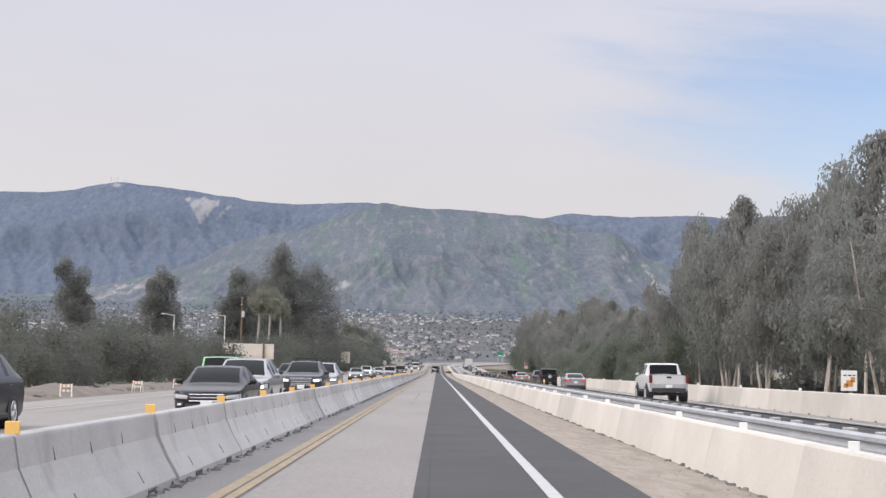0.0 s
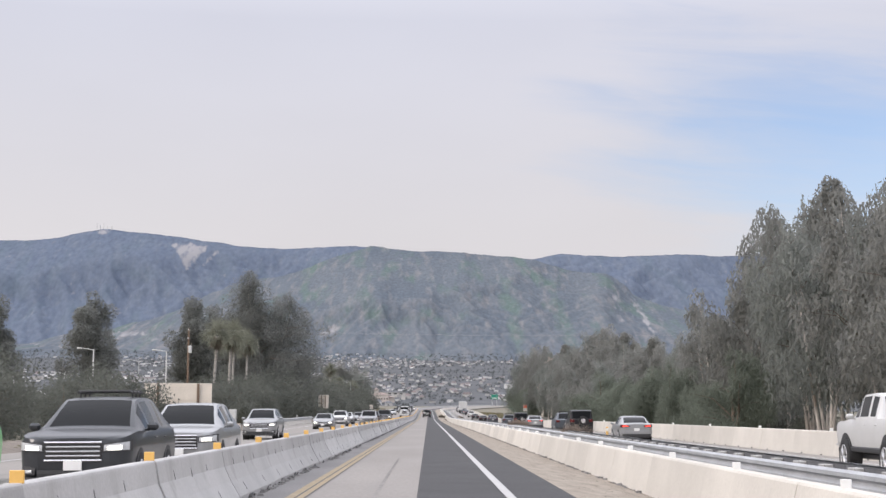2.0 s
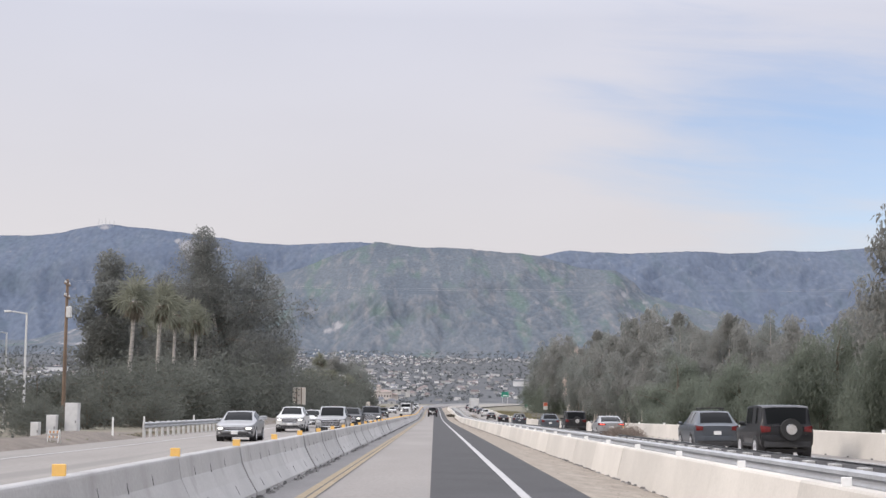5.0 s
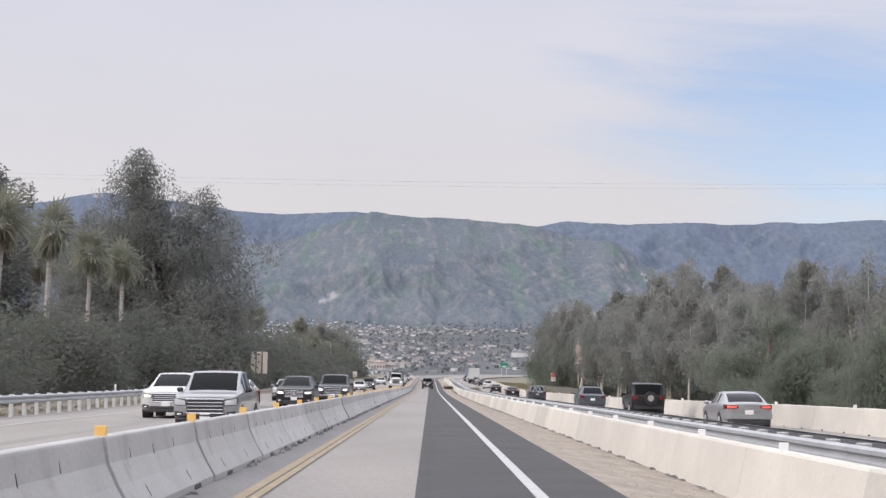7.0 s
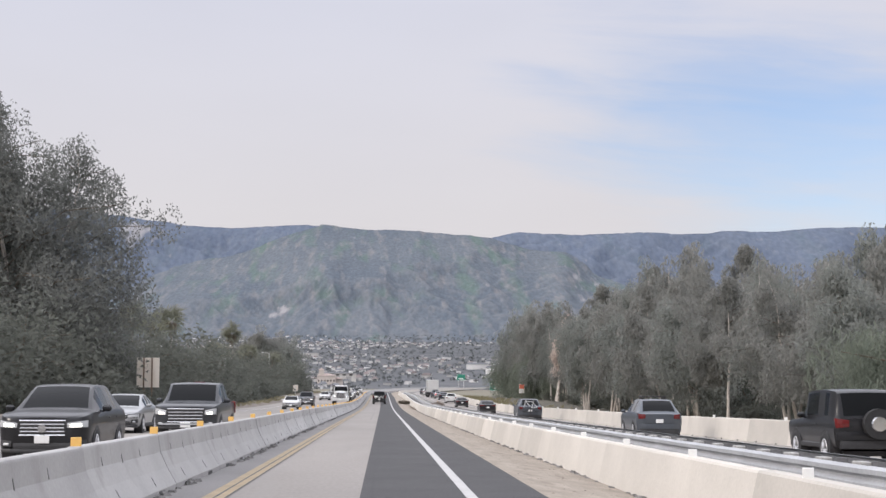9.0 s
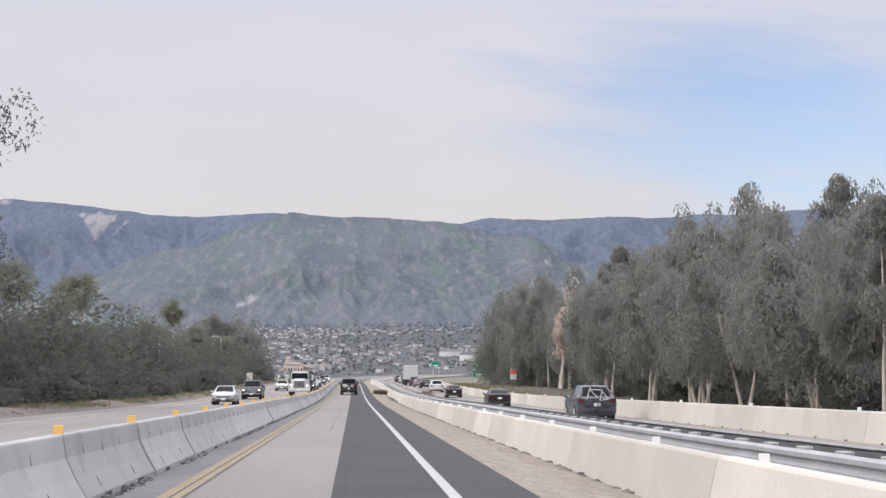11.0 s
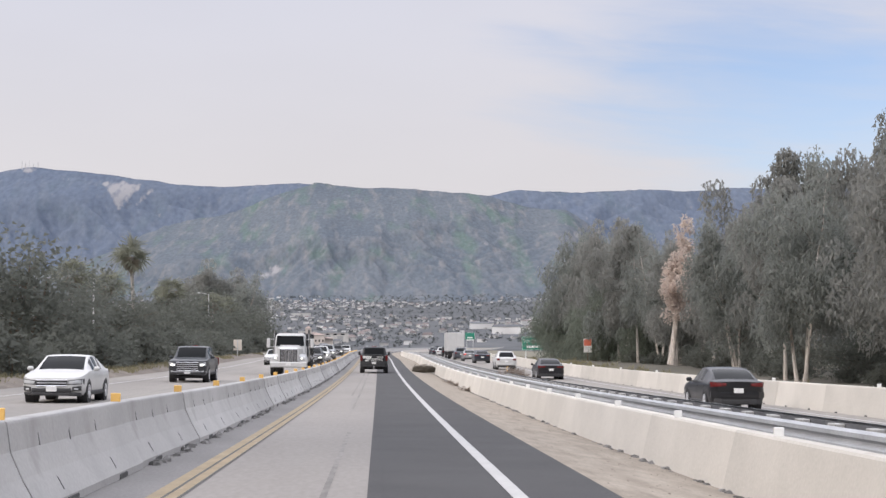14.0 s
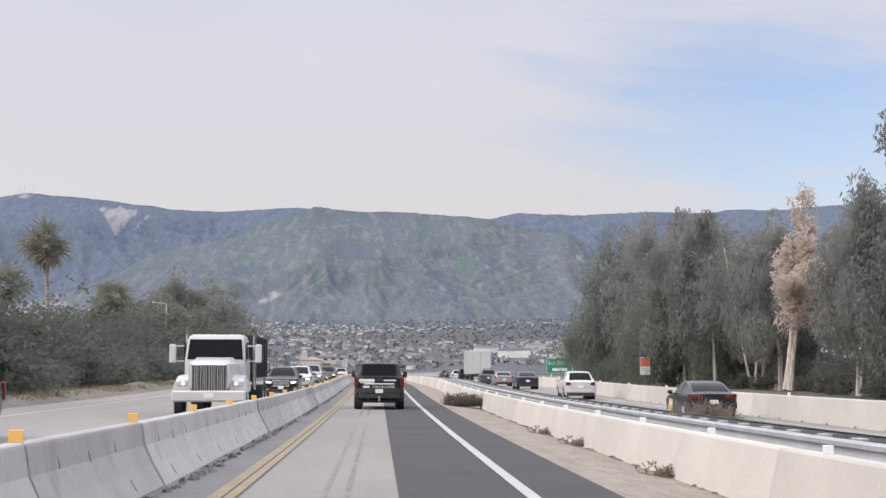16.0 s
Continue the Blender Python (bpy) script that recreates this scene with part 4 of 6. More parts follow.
def sign_back(w, h, z, posts, label, post_mat):
    """The unpainted back of a big road sign, with its posts and stiffeners."""
    root = new("road_sign")
    bm = bmesh.new()
    box(bm, 0, 0, z, w, 0.04, h, 0.01)
    part("panel", bm, M_SIGNB, root)
    for x in posts:
        bm = bmesh.new()
        box(bm, x * w, -0.10, (z + h / 2) / 2 - 0.15, 0.20 if w > 3 else 0.11, 0.14, z + h / 2 + 0.25, 0.01)
        part("post", bm, post_mat, root)
    for k in (-0.3, 0.3):
        bm = bmesh.new()
        box(bm, 0, -0.03, z + k * h, w * 0.96, 0.03, 0.05)
        part("stiffener", bm, M_SIGNB, root)
    return tagged(root, label, "road sign")


put(sign_back(5.7, 1.72, 3.16, (-0.29, 0.30), "blank back of a wide road sign on two brown posts", M_POSTW), pose(-21.0, 173, -0.05 + tilt(-17, 173)))
put(sign_back(1.9, 2.5, 3.35, (-0.18, 0.18), "blank back of a tall road sign on two posts", M_POSTW), pose(-19.6, 333.5, -0.05 + tilt(-17, 333)))
put(sign_back(1.0, 1.3, 2.5, (0.0,), "small grey back of a road sign on one post", M_POSTP), pose(-17.2, 512, 0.6 + tilt(-17, 512)))

M_SGREEN = mat("green sign sheeting", (0.015, 0.20, 0.13), 0.4, vary=0.06, scale=0.8)
M_SORANGE = mat("faded orange sheeting", (0.62, 0.27, 0.06), 0.5, vary=0.15, scale=3)
M_SRED = mat("red sign sheeting", (0.68, 0.17, 0.10), 0.5, vary=0.1, scale=3)


def guide_sign(w, h, z, label, lines):
    root = new("guide_sign")
    bm = bmesh.new()
    box(bm, 0, 0, z, w, 0.08, h, 0.02)
    part("panel", bm, M_SGREEN, root)
    bm = bmesh.new()
    for sx, sz, cx, cz in ((w * 0.97, h * 0.02, 0, 0.46), (w * 0.97, h * 0.02, 0, -0.46), (w * 0.015, h * 0.94, 0.478, 0), (w * 0.015, h * 0.94, -0.478, 0)):
        box(bm, cx * w, -0.045, z + cz * h, sx, 0.02, sz)
    part("border", bm, M_REFL_W, root)
    for x in (-0.32, 0.32):
        bm = bmesh.new()
        rod(bm, (x * w, 0.15, -1.8), (x * w, 0.15, z + h * 0.4), 0.12, n=10)
        part("post", bm, M_POSTP, root)
    for k, text in enumerate(lines):
        if text:
            letters(text, h * 0.36, pose(0, -0.055, z + h * 0.18, 90, 0, 0), M_REFL_W, root, "white lettering")
        else:
            bm = bmesh.new()
            box(bm, 0, -0.05, z - h * 0.24, w * 0.55, 0.02, h * 0.17)
            part("lettering_bar", bm, M_REFL_W, root, "white line of lettering")
    return tagged(root, label, "road sign", "guide signs")


def letters(text, size, m, material, parent, label=""):
    """Flat lettering in the built-in font as a thin mesh."""
    cu = bpy.data.curves.new("lettering", "FONT")
    cu.body, cu.size, cu.align_x, cu.align_y, cu.extrude = text, size, "CENTER", "CENTER", 0.004
    cu.resolution_u = 2
    tmp = bpy.data.objects.new("lettering", cu)
    scene.collection.objects.link(tmp)
    bpy.context.view_layer.update()
    me = bpy.data.meshes.new_from_object(tmp.evaluated_get(bpy.context.evaluated_depsgraph_get()))
    bpy.data.objects.remove(tmp)
    me.materials.clear()
    me.materials.append(material)
    ob = new("lettering", me)
    ob.parent = parent
    ob.matrix_basis = m
    return tagged(ob, label) if label else ob


put(guide_sign(5.4, 3.2, 4.4, "green freeway guide sign with white lettering on posts", ("5th Street", "")), pose(36.2, 684, 0.9 + tilt(17, 684)))
put(guide_sign(4.6, 3.2, 6.5, "distant green freeway guide sign", ("",)), pose(43, 1050, 6.0))


def notice(w, h, z, top, label):
    root = new("notice_sign")
    bm = bmesh.new()
    box(bm, 0, 0, z, w, 0.03, h, 0.006)
    part("panel", bm, M_REFL_W, root)
    bm = bmesh.new()
    box(bm, 0, -0.02, z + h * 0.22, w * 0.92, 0.012, h * 0.48)
    part("coloured_field", bm, top, root)
    bm = bmesh.new()
    for k in range(2):
        box(bm, 0, -0.02, z - h * (0.14 + 0.11 * k), w * 0.7, 0.012, h * 0.045)
    part("lettering_bar", bm, M_POSTP, root, "grey lines of lettering")
    bm = bmesh.new()
    box(bm, 0, 0.05, z / 2 - 0.3, 0.10, 0.08, z + h * 0.6, 0.01)
    part("post", bm, M_POSTW, root)
    return tagged(root, label, "road sign")


put(notice(1.25, 2.15, 3.6, M_SRED, "red and white notice sign on a post"), pose(32.5, 562, 0.1 + tilt(17, 562)))
# white sign with an orange field and dark marks, behind the outer barrier
root = new("work_sign")
bm = bmesh.new()
box(bm, 0, 0, 1.55, 0.80, 0.03, 0.95, 0.008)
part("panel", bm, M_REFL_W, root)
bm = bmesh.new()
for cx, cz, w, h in ((0.02, 1.42, 0.34, 0.30), (0.18, 1.60, 0.22, 0.24), (-0.16, 1.32, 0.22, 0.2)):
    box(bm, cx, -0.02, cz, w, 0.012, h, 0.004)
part("orange_patch", bm, M_SORANGE, root)
bm = bmesh.new()
for cx, w in ((-0.22, 0.16), (0.02, 0.2), (0.24, 0.12)):
    box(bm, cx, -0.02, 1.80, w, 0.012, 0.05)
part("lettering_bar", bm, M_BLACKP, root, "dark lettering")
bm = bmesh.new()
box(bm, 0, 0.05, 0.6, 0.09, 0.09, 1.7, 0.01)
part("post", bm, M_POSTW, root)
put(tagged(root, "white and orange roadwork sign on a wooden post", "road sign"), pose(17.4, 65, -0.3 + tilt(17, 65)) @ Matrix.Diagonal((0.85, 0.85, 0.9, 1)))


def barricade():
    """A folding barricade with striped boards and splayed legs."""
    root = new("barricade")
    for z in (0.78, 0.42):
        bm = bmesh.new()
        box(bm, 0, -0.05 if z > 0.5 else -0.11, z, 0.62, 0.025, 0.22 if z > 0.5 else 0.14, 0.006)
        b = part("board", bm, M_REFL_W, root)
        for k in (-1, 0, 1):
            bm = bmesh.new()
            box(bm, k * 0.2, (-0.05 if z > 0.5 else -0.11) - 0.015, z, 0.075, 0.01, 0.19 if z > 0.5 else 0.12)
            part("stripe", bm, M_SORANGE, b, "orange reflective stripe")
    for s in (-1, 1):
        for f in (-1, 1):
            bm = bmesh.new()
            rod(bm, (s * 0.29, f * 0.03, 0.95), (s * 0.29, f * 0.24, 0.0), 0.022, n=5)
            part("leg", bm, M_REFL_W, root)
    return tagged(root, "small white folding barricade with orange stripes", "barricade", "barricades on the verge")


b0 = barricade()
for k, (x, y, a, lean) in enumerate(((-15.4, 65, 8, 0), (-15.3, 80, -12, 0), (-15.6, 94, 10, 0), (-15.7, 106, 30, 0), (-15.9, 108, -15, 0), (-15.6, 150, 20, 6), (-16.2, 175, -5, 0), (-15.8, 162, 12, 0), (-15.5, 122, -25, 5))):
    m = pose(x, y, 0.10 + bank(y) * x, 0, lean, a)
    place(b0, m @ Matrix.Diagonal((0.8, 0.8, 0.58, 1)), k == 0)


def cabinet(w, d, h, label):
    root = new("utility_cabinet")
    bm = bmesh.new()
    box(bm, 0, 0, h / 2 + 0.06, w, d, h, 0.02)
    part("body", bm, M_POSTP, root)
    bm = bmesh.new()
    box(bm, 0, -d / 2 - 0.008, h / 2 + 0.06, w * 0.86, 0.02, h * 0.86, 0.005)
    dr = part("door", bm, M_POSTP, root)
    bm = bmesh.new()
    box(bm, w * 0.32, -d / 2 - 0.03, h * 0.5, 0.03, 0.03, 0.14)
    part("handle", bm, M_BLACKP, dr)
    bm = bmesh.new()
    box(bm, 0, 0, 0.03, w * 1.3, d * 1.3, 0.12, 0.01)
    part("plinth", bm, M_KRAIL, root)
    return tagged(root, label, "cabinet", "utility cabinets")


put(cabinet(0.66, 0.5, 1.75, "tall grey utility cabinet on a plinth"), pose(-18.0, 186, tilt(-17, 186)))
put(cabinet(0.5, 0.4, 1.15, "medium grey utility cabinet on a plinth"), pose(-18.9, 185.6, tilt(-17, 186)))
put(cabinet(0.42, 0.4, 0.8, "low grey utility cabinet on a plinth"), pose(-19.6, 185.2, tilt(-17, 186)))


def utility_pole(h, arms):
    root = new("utility_pole")
    bm = bmesh.new()
    rod(bm, (0, 0, -0.5), (0, 0, h), 0.17, 0.11, 10)
    part("pole", bm, M_POSTW, root)
    for z in arms:
        bm = bmesh.new()
        box(bm, 0, 0, z, 0.12, 2.4, 0.12, 0.01)
        a = part("crossarm", bm, M_POSTW, root)
        for y in (-1.1, -0.5, 0.5, 1.1):
            bm = bmesh.new()
            rod(bm, (0, y, z + 0.06), (0, y, z + 0.24), 0.05, 0.035, 7)
            part("insulator", bm, M_POSTP, a)
    bm = bmesh.new()
    box(bm, 0.2, 0, h - 2.6, 0.4, 0.4, 0.9, 0.05)
    part("transformer", bm, M_POSTP, root)
    return tagged(root, "wooden utility pole with crossarms and insulators", "utility pole", "utility poles")


pole_h = 11.6
up = utility_pole(pole_h, (11.2, 10.2))
put(up, pose(-29.2, 231, 0, 0, 0, 4))
copy_thing(up, pose(66, 222, 0.3, 0, 0, 4))
for k, (dy, z) in enumerate(((-1.1, 11.45), (0.5, 11.45))):
    bm = bmesh.new()
    n = 24
    pts = [(-29.2 + 95.2 * i / n, 231 + dy - 9 * i / n, z + 0.2 * i / n - 1.5 * (1 - (2 * i / n - 1) ** 2) * 0.55) for i in range(n + 1)]
    tube(bm, pts, [0.004] * len(pts), 4)
    tagged(part("overhead_wire", bm, M_BLOCK), "thin black overhead power line crossing the freeway", "wire", "power lines")


def street_lamp(h, label):
    root = new("street_lamp")
    bm = bmesh.new()
    rod(bm, (0, 0, -0.3), (0, 0, h), 0.11, 0.07, 8)
    part("pole", bm, M_POSTP, root)
    bm = bmesh.new()
    rod(bm, (0, 0, h - 0.05), (-1.3, 0, h + 0.12), 0.045, 0.035, 6)
    part("arm", bm, M_POSTP, root)
    bm = bmesh.new()
    box(bm, -1.45, 0, h + 0.10, 0.5, 0.22, 0.14, 0.03)
    part("lamp_head", bm, M_POSTP, root)
    return tagged(root, label, "street lamp", "street lamps")


sl = street_lamp(7.8, "pale grey street lamp with a short arm")
put(sl, pose(-34, 200, -0.1))
for x, y, h in ((-38, 246, 8.0), (-31, 226, 8.6), (-27, 470, 8.2), (-26, 560, 9.5), (-22, 640, 11)):
    copy_thing(sl, pose(x, y, grade(y) + tilt(-17, y)) @ Matrix.Diagonal((1, 1, h / 7.8, 1)))

# ---- palms ----
def palm(seed, h, label):
    rng, rn = np.random.default_rng(seed), random.Random(seed)
    root = new("fan_palm")
    bm = bmesh.new()
    pts = [(0.15 * math.sin(i * 0.5 + seed), 0.12 * math.cos(i * 0.4), h * i / 8 - 0.2) for i in range(9)]
    tube(bm, pts, [0.32, 0.26, 0.24, 0.22, 0.21, 0.20, 0.20, 0.22, 0.26], 9)
    part("trunk", bm, M_PALMT, root, smooth=True)
    top = Vector(pts[-1])

    def fronds(count, low, high, reach):
        vs, fs = [], []
        for k in range(count):
            a, e = rn.uniform(0, 6.28), radians(rn.uniform(low, high))
            out = Vector((math.cos(a) * math.cos(e), math.sin(a) * math.cos(e), math.sin(e)))
            stem = top + out * reach * rn.uniform(0.04, 0.48)
            side = Matrix.Rotation(rn.uniform(-1.3, 1.3), 3, out) @ out.cross(Vector((0, 0, 1))).normalized()
            upv = side.cross(out).normalized()
            n = 9
            for j in range(n):
                b = radians(-75 + 150 * j / (n - 1))
                d = (out * math.cos(b) + side * math.sin(b)).normalized()
                ln = reach * rn.uniform(0.40, 0.74)
                tip = stem + d * ln + Vector((0, 0, -0.16 * ln)) - upv * 0.1
                mid = stem + d * ln * 0.55
                w = d.cross(upv).normalized() * 0.085
                i = len(vs)
                vs += [stem, mid + w, tip, mid - w]
                fs.append((i, i + 1, i + 2, i + 3))
        return np.array(vs), np.array(fs)

    crown_part(root, *fronds(34, -50, 85, 2.9), M_PALML, "fronds")
    crown_part(root, *fronds(26, -88, -55, 1.8), M_PALMD, "dry_skirt", "dry straw-coloured hanging fronds")
    return tagged(root, label, "palm tree", "fan palms")


PALMS = [palm(3 + k, 11.0, "tall fan palm with a dry skirt below green fronds") for k in range(3)]
for k, (x, y, h) in enumerate(((-29.8, 276, 12.8), (-30.5, 264, 12.4), (-33, 304, 13.6), (-32, 315, 13.4), (-35, 292, 11.5), (-27.5, 352, 9.0), (-29.5, 509, 12.6),
                               (-30, 390, 11.0), (-30, 424, 12.0), (-33, 428, 11.4), (-31, 499, 8.6), (-29, 540, 9.6), (-31, 548, 9.0), (-26, 566, 8.4), (-29, 470, 8.6), (-27, 600, 9.0))):
    m = pose(x, y, grade(y) + tilt(-17, y) - 0.1, 0, 0, 40 * k) @ Matrix.Diagonal((1, 1, h / 11.0, 1))
    place(PALMS[k % 3], m, k < 3)

# ---- verge: dead tree, bushes, rubble, grass ----
dead = tree("dead_tree", 91, 17.5, 2.8, 0.42, 12, 5600, (0.40, 0.10), M_BARK, M_BARK, 0.5, M_DEADL, "half-dead eucalyptus with dry pinkish leaves", "tree", trunks=2, cluster=0.95, r0=0.24)
put(dead, pose(33.6, 500, 1.2 + tilt(17, 500)))
M_SCRUB = leaf_mat("olive brown scrub", (0.135, 0.115, 0.092), (0.180, 0.158, 0.130))
bush = tree("verge_bush", 95, 0.62, 1.9, 0.02, 26, 16000, (0.075, 0.022), M_BARK_D, M_BARK_D, 0.0, M_SCRUB, "low round olive-brown bush against the barrier", "shrub", trunks=3, pointed=0.0, r0=0.012, cluster=0.26)
put(bush, on_road(3.55, 444, -0.12))
dry = tree("dry_bush", 97, 0.34, 0.7, 0.02, 14, 2200, (0.07, 0.018), M_BARK_D, M_BARK_D, -0.4, M_TWIG, "low dry brown weed clump beside the barrier", "shrub", trunks=3, pointed=0.0, r0=0.006, cluster=0.13)
put(dry, on_road(4.25, 408, -0.22))
for x, y in ((4.15, 469), (4.2, 415), (4.25, 397)):
    copy_thing(dry, on_road(x, y, -0.22))
weed = tree("dry_weed_bush", 99, 1.15, 1.5, 0.02, 18, 6500, (0.20, 0.010), M_BARK_D, M_BARK_D, -0.8, M_TWIG, "dry brown weed bush growing by the guardrail", "shrub", trunks=3, pointed=0.0, r0=0.007, cluster=0.34)
put(weed, on_road(7.5, 121.5, -0.33))
for x, y in ((7.5, 171.5), (7.9, 173.2), (7.3, 169.8), (7.6, 409)):
    copy_thing(weed, on_road(x, y, -0.33, 70 * (y % 3)))


def scatter(name, spots, size, material, label, category, flat=0.6, seed=1):
    """Many small broken lumps in one mesh."""
    rn = random.Random(seed)
    vs, fs = [], []
    for x, y, z in spots:
        s = size * rn.uniform(0.4, 1.5)
        i = len(vs)
        a = rn.uniform(0, 6.28)
        for dx, dy, dz in ((-1, -1, 0), (1, -1, 0), (1, 1, 0), (-1, 1, 0), (-0.6, -0.6, 1), (0.7, -0.5, 0.8), (0.5, 0.6, 1), (-0.6, 0.5, 0.7)):
            px, py = dx * s * rn.uniform(0.6, 1.1), dy * s * rn.uniform(0.8, 1.6)
            vs.append((x + px * math.cos(a * 0.2) - py * math.sin(a * 0.2), y + px * math.sin(a * 0.2) + py * math.cos(a * 0.2), z - 0.02 + dz * s * flat * rn.uniform(0.7, 1.3)))
        fs += [(i + 4, i + 5, i + 6, i + 7), (i, i + 1, i + 5, i + 4), (i + 1, i + 2, i + 6, i + 5), (i + 2, i + 3, i + 7, i + 6), (i + 3, i, i + 4, i + 7)]
    ob = new(name, mesh_of(vs, fs, name))
    ob.data.materials.append(material)
    return tagged(ob, label, category, "", "stuff")


rn = random.Random(77)
spots = []
for k in range(2400):
    y = rn.uniform(5, 480)
    if noise.noise((y * 0.11, 3, 1)) > -0.15:
        spots.append((-2.97 + abs(rn.gauss(0, 0.05)), y, grade(y) + tilt(-3.1, y)))
scatter("rubble", spots, 0.055, M_RUBBLE, "dark broken grout and rubble along the foot of the barrier", "rubble", 0.9, 5)
spots = []
for k in range(2200):
    y = rn.uniform(2, 480)
    if noise.noise((y * 0.6, 7, 2)) > -0.05:
        x = 4.34 - abs(rn.gauss(0, 0.05))
        spots.append((x, y, -0.225 + grade(y) + tilt(x, y)))
scatter("clods", spots, 0.05, M_RUBBLE, "small dark clods along the foot of the barrier", "rubble", 0.8, 6)
spots = [(x, y, 0.006 - 0.121 * (x - 2.48) + grade(y) + tilt(x, y)) for x, y in ((2.5 + 1.8 * rn.random() ** 0.7, rn.uniform(2, 480)) for _ in range(9000))]
scatter("gravel", spots, 0.014, mat("brown grit", (0.20, 0.168, 0.14), 0.95, vary=0.3, scale=5, fine=30, per="island"), "pale gravel on the dirt verge", "gravel", 0.7, 7)
# earth berm and stones along the left verge
spots = [(-16.2 - abs(rn.gauss(0, 0.7)), y, 0.02 + grade(y) + tilt(-16.5, y)) for y in (rn.uniform(50, 330) for _ in range(1500))]
scatter("stones", spots, 0.16, M_GROUND, "brown clods and stones on the verge", "stones", 0.8, 8)


def berm():
    vs, fs = [], []
    ys = [45 + 1.5 * i for i in range(400)]
    offs = (-15.3, -16.0, -16.8, -17.6, -18.6, -20.2)
    hs = (0.0, 0.10, 0.42, 0.55, 0.35, -0.2)
    for j, y in enumerate(ys):
        k = 0.35 + 0.65 * max(0, noise.noise((y * 0.09, 1, 2)) + 0.4)
        if y > 192 and y < 256:
            k *= 0.25
        for x, h in zip(offs, hs):
            vs.append((x + 0.3 * noise.noise((x, y * 0.4, 0)), y, h * k + 0.10 * noise.noise((x * 1.3, y * 0.7, 5)) + grade(y) + tilt(x, y) - (0.12 if h == 0 else 0)))
        if j:
            for i in range(len(offs) - 1):
                a = (j - 1) * len(offs) + i
                fs.append((a, a + 1, a + len(offs) + 1, a + len(offs)))
    ob = new("earth_berm", mesh_of(vs, fs, "earth_berm"))
    ob.data.shade_smooth()
    ob.data.materials.append(mat("brown loose earth", (0.150, 0.127, 0.106), 0.95, vary=0.25, scale=0.8, fine=9, bump=0.7))
    tagged(ob, "low bank of loose brown earth along the verge", "verge", "", "structure")


berm()


def tufts(name, spots, h, material, label, seed):
    rng = np.random.default_rng(seed)
    n = 14
    base = np.repeat(np.array(spots), n, 0) + rng.normal(size=(len(spots) * n, 3)) * np.array([0.16, 0.16, 0])
    tip = base + np.stack([rng.normal(0, 0.35 * h, len(base)), rng.normal(0, 0.35 * h, len(base)), rng.uniform(0.5, 1.2, len(base)) * h], 1)
    side = rng.normal(size=(len(base), 3)) * np.array([0.03, 0.03, 0])
    v = np.stack([base - side, base + side, (base + tip) / 2 + side, tip], 1).reshape(-1, 3)
    f = np.arange(len(v)).reshape(-1, 4)
    me = mesh_of(v.tolist(), f.tolist(), name)
    ob = new(name, me)
    me.materials.append(material)
    return tagged(ob, label, "grass", "", "stuff")


spots = [(x + bend(y), y, grade(y) + tilt(-17, y) - 0.1) for x, y in ((-16.5 - abs(rn.gauss(0, 2.2)), rn.uniform(330, 640)) for _ in range(2600)) if noise.noise((x * 0.2, y * 0.08, 4)) > -0.2]
tufts("dry_grass", spots, 0.55, M_GRASS, "clumps of dry straw-coloured grass on the verge", 12)
spots = [(x + bend(y), y, grade(y) + tilt(17, y) - 0.45) for x, y in ((17.5 + abs(rn.gauss(0, 3.5)), rn.uniform(60, 600)) for _ in range(1800))]
tufts("verge_weeds", spots, 0.5, M_GRASS, "weeds under the trees behind the barrier", 13)
# ---- vehicles ----
def paint(name, color, metallic=0.35, rough=0.32, coat=0.5, spec=0.4):
    return mat("car paint " + name, color, rough, metal=metallic, vary=0.05, scale=1.5, fine=30, coat=coat, spec=spec)


P_BLACK = paint("black", (0.012, 0.012, 0.014), 0.0, 0.35, 0.3, 0.3)
P_WHITE = paint("white", (0.52, 0.52, 0.515), 0.0, 0.4, 0.3)
P_SILVER = paint("silver", (0.30, 0.305, 0.31), 0.4)
P_GREY = paint("dark grey", (0.040, 0.043, 0.048), 0.2, 0.35, 0.35, 0.3)
P_GREYBL = paint("blue grey", (0.075, 0.085, 0.10), 0.3, 0.35, 0.4)
P_GREEN = paint("bright green", (0.20, 0.46, 0.19), 0.1)
P_NAVY = paint("navy", (0.020, 0.025, 0.038), 0.2, 0.35, 0.35)

# how the ends of a body round off in plan: share of the half width, distance from the end
NOSE_W, NOSE_D = (0.60, 0.74, 0.86, 0.94, 0.985), (0.0, 0.035, 0.10, 0.20, 0.36)


def panel(bm, quad, u0, u1, v0, v1, lift=0.006, thick=0.012):
    """A thin panel lying on a four-cornered face, between fractions of its width and height."""
    bl, br, tr, tl = (Vector(p) for p in quad)
    n = (br - bl).cross(tl - bl).normalized()

    def at(u, v):
        return bl.lerp(br, u).lerp(tl.lerp(tr, u), v)

    pts = [at(u0, v0), at(u1, v0), at(u1, v1), at(u0, v1)]
    a = [bm.verts.new(p + n * lift) for p in pts]
    b = [bm.verts.new(p - n * thick) for p in pts]
    bm.faces.new(a)
    bm.faces.new(list(reversed(b)))
    for k in range(4):
        bm.faces.new((a[k], b[k], b[(k + 1) % 4], a[(k + 1) % 4]))


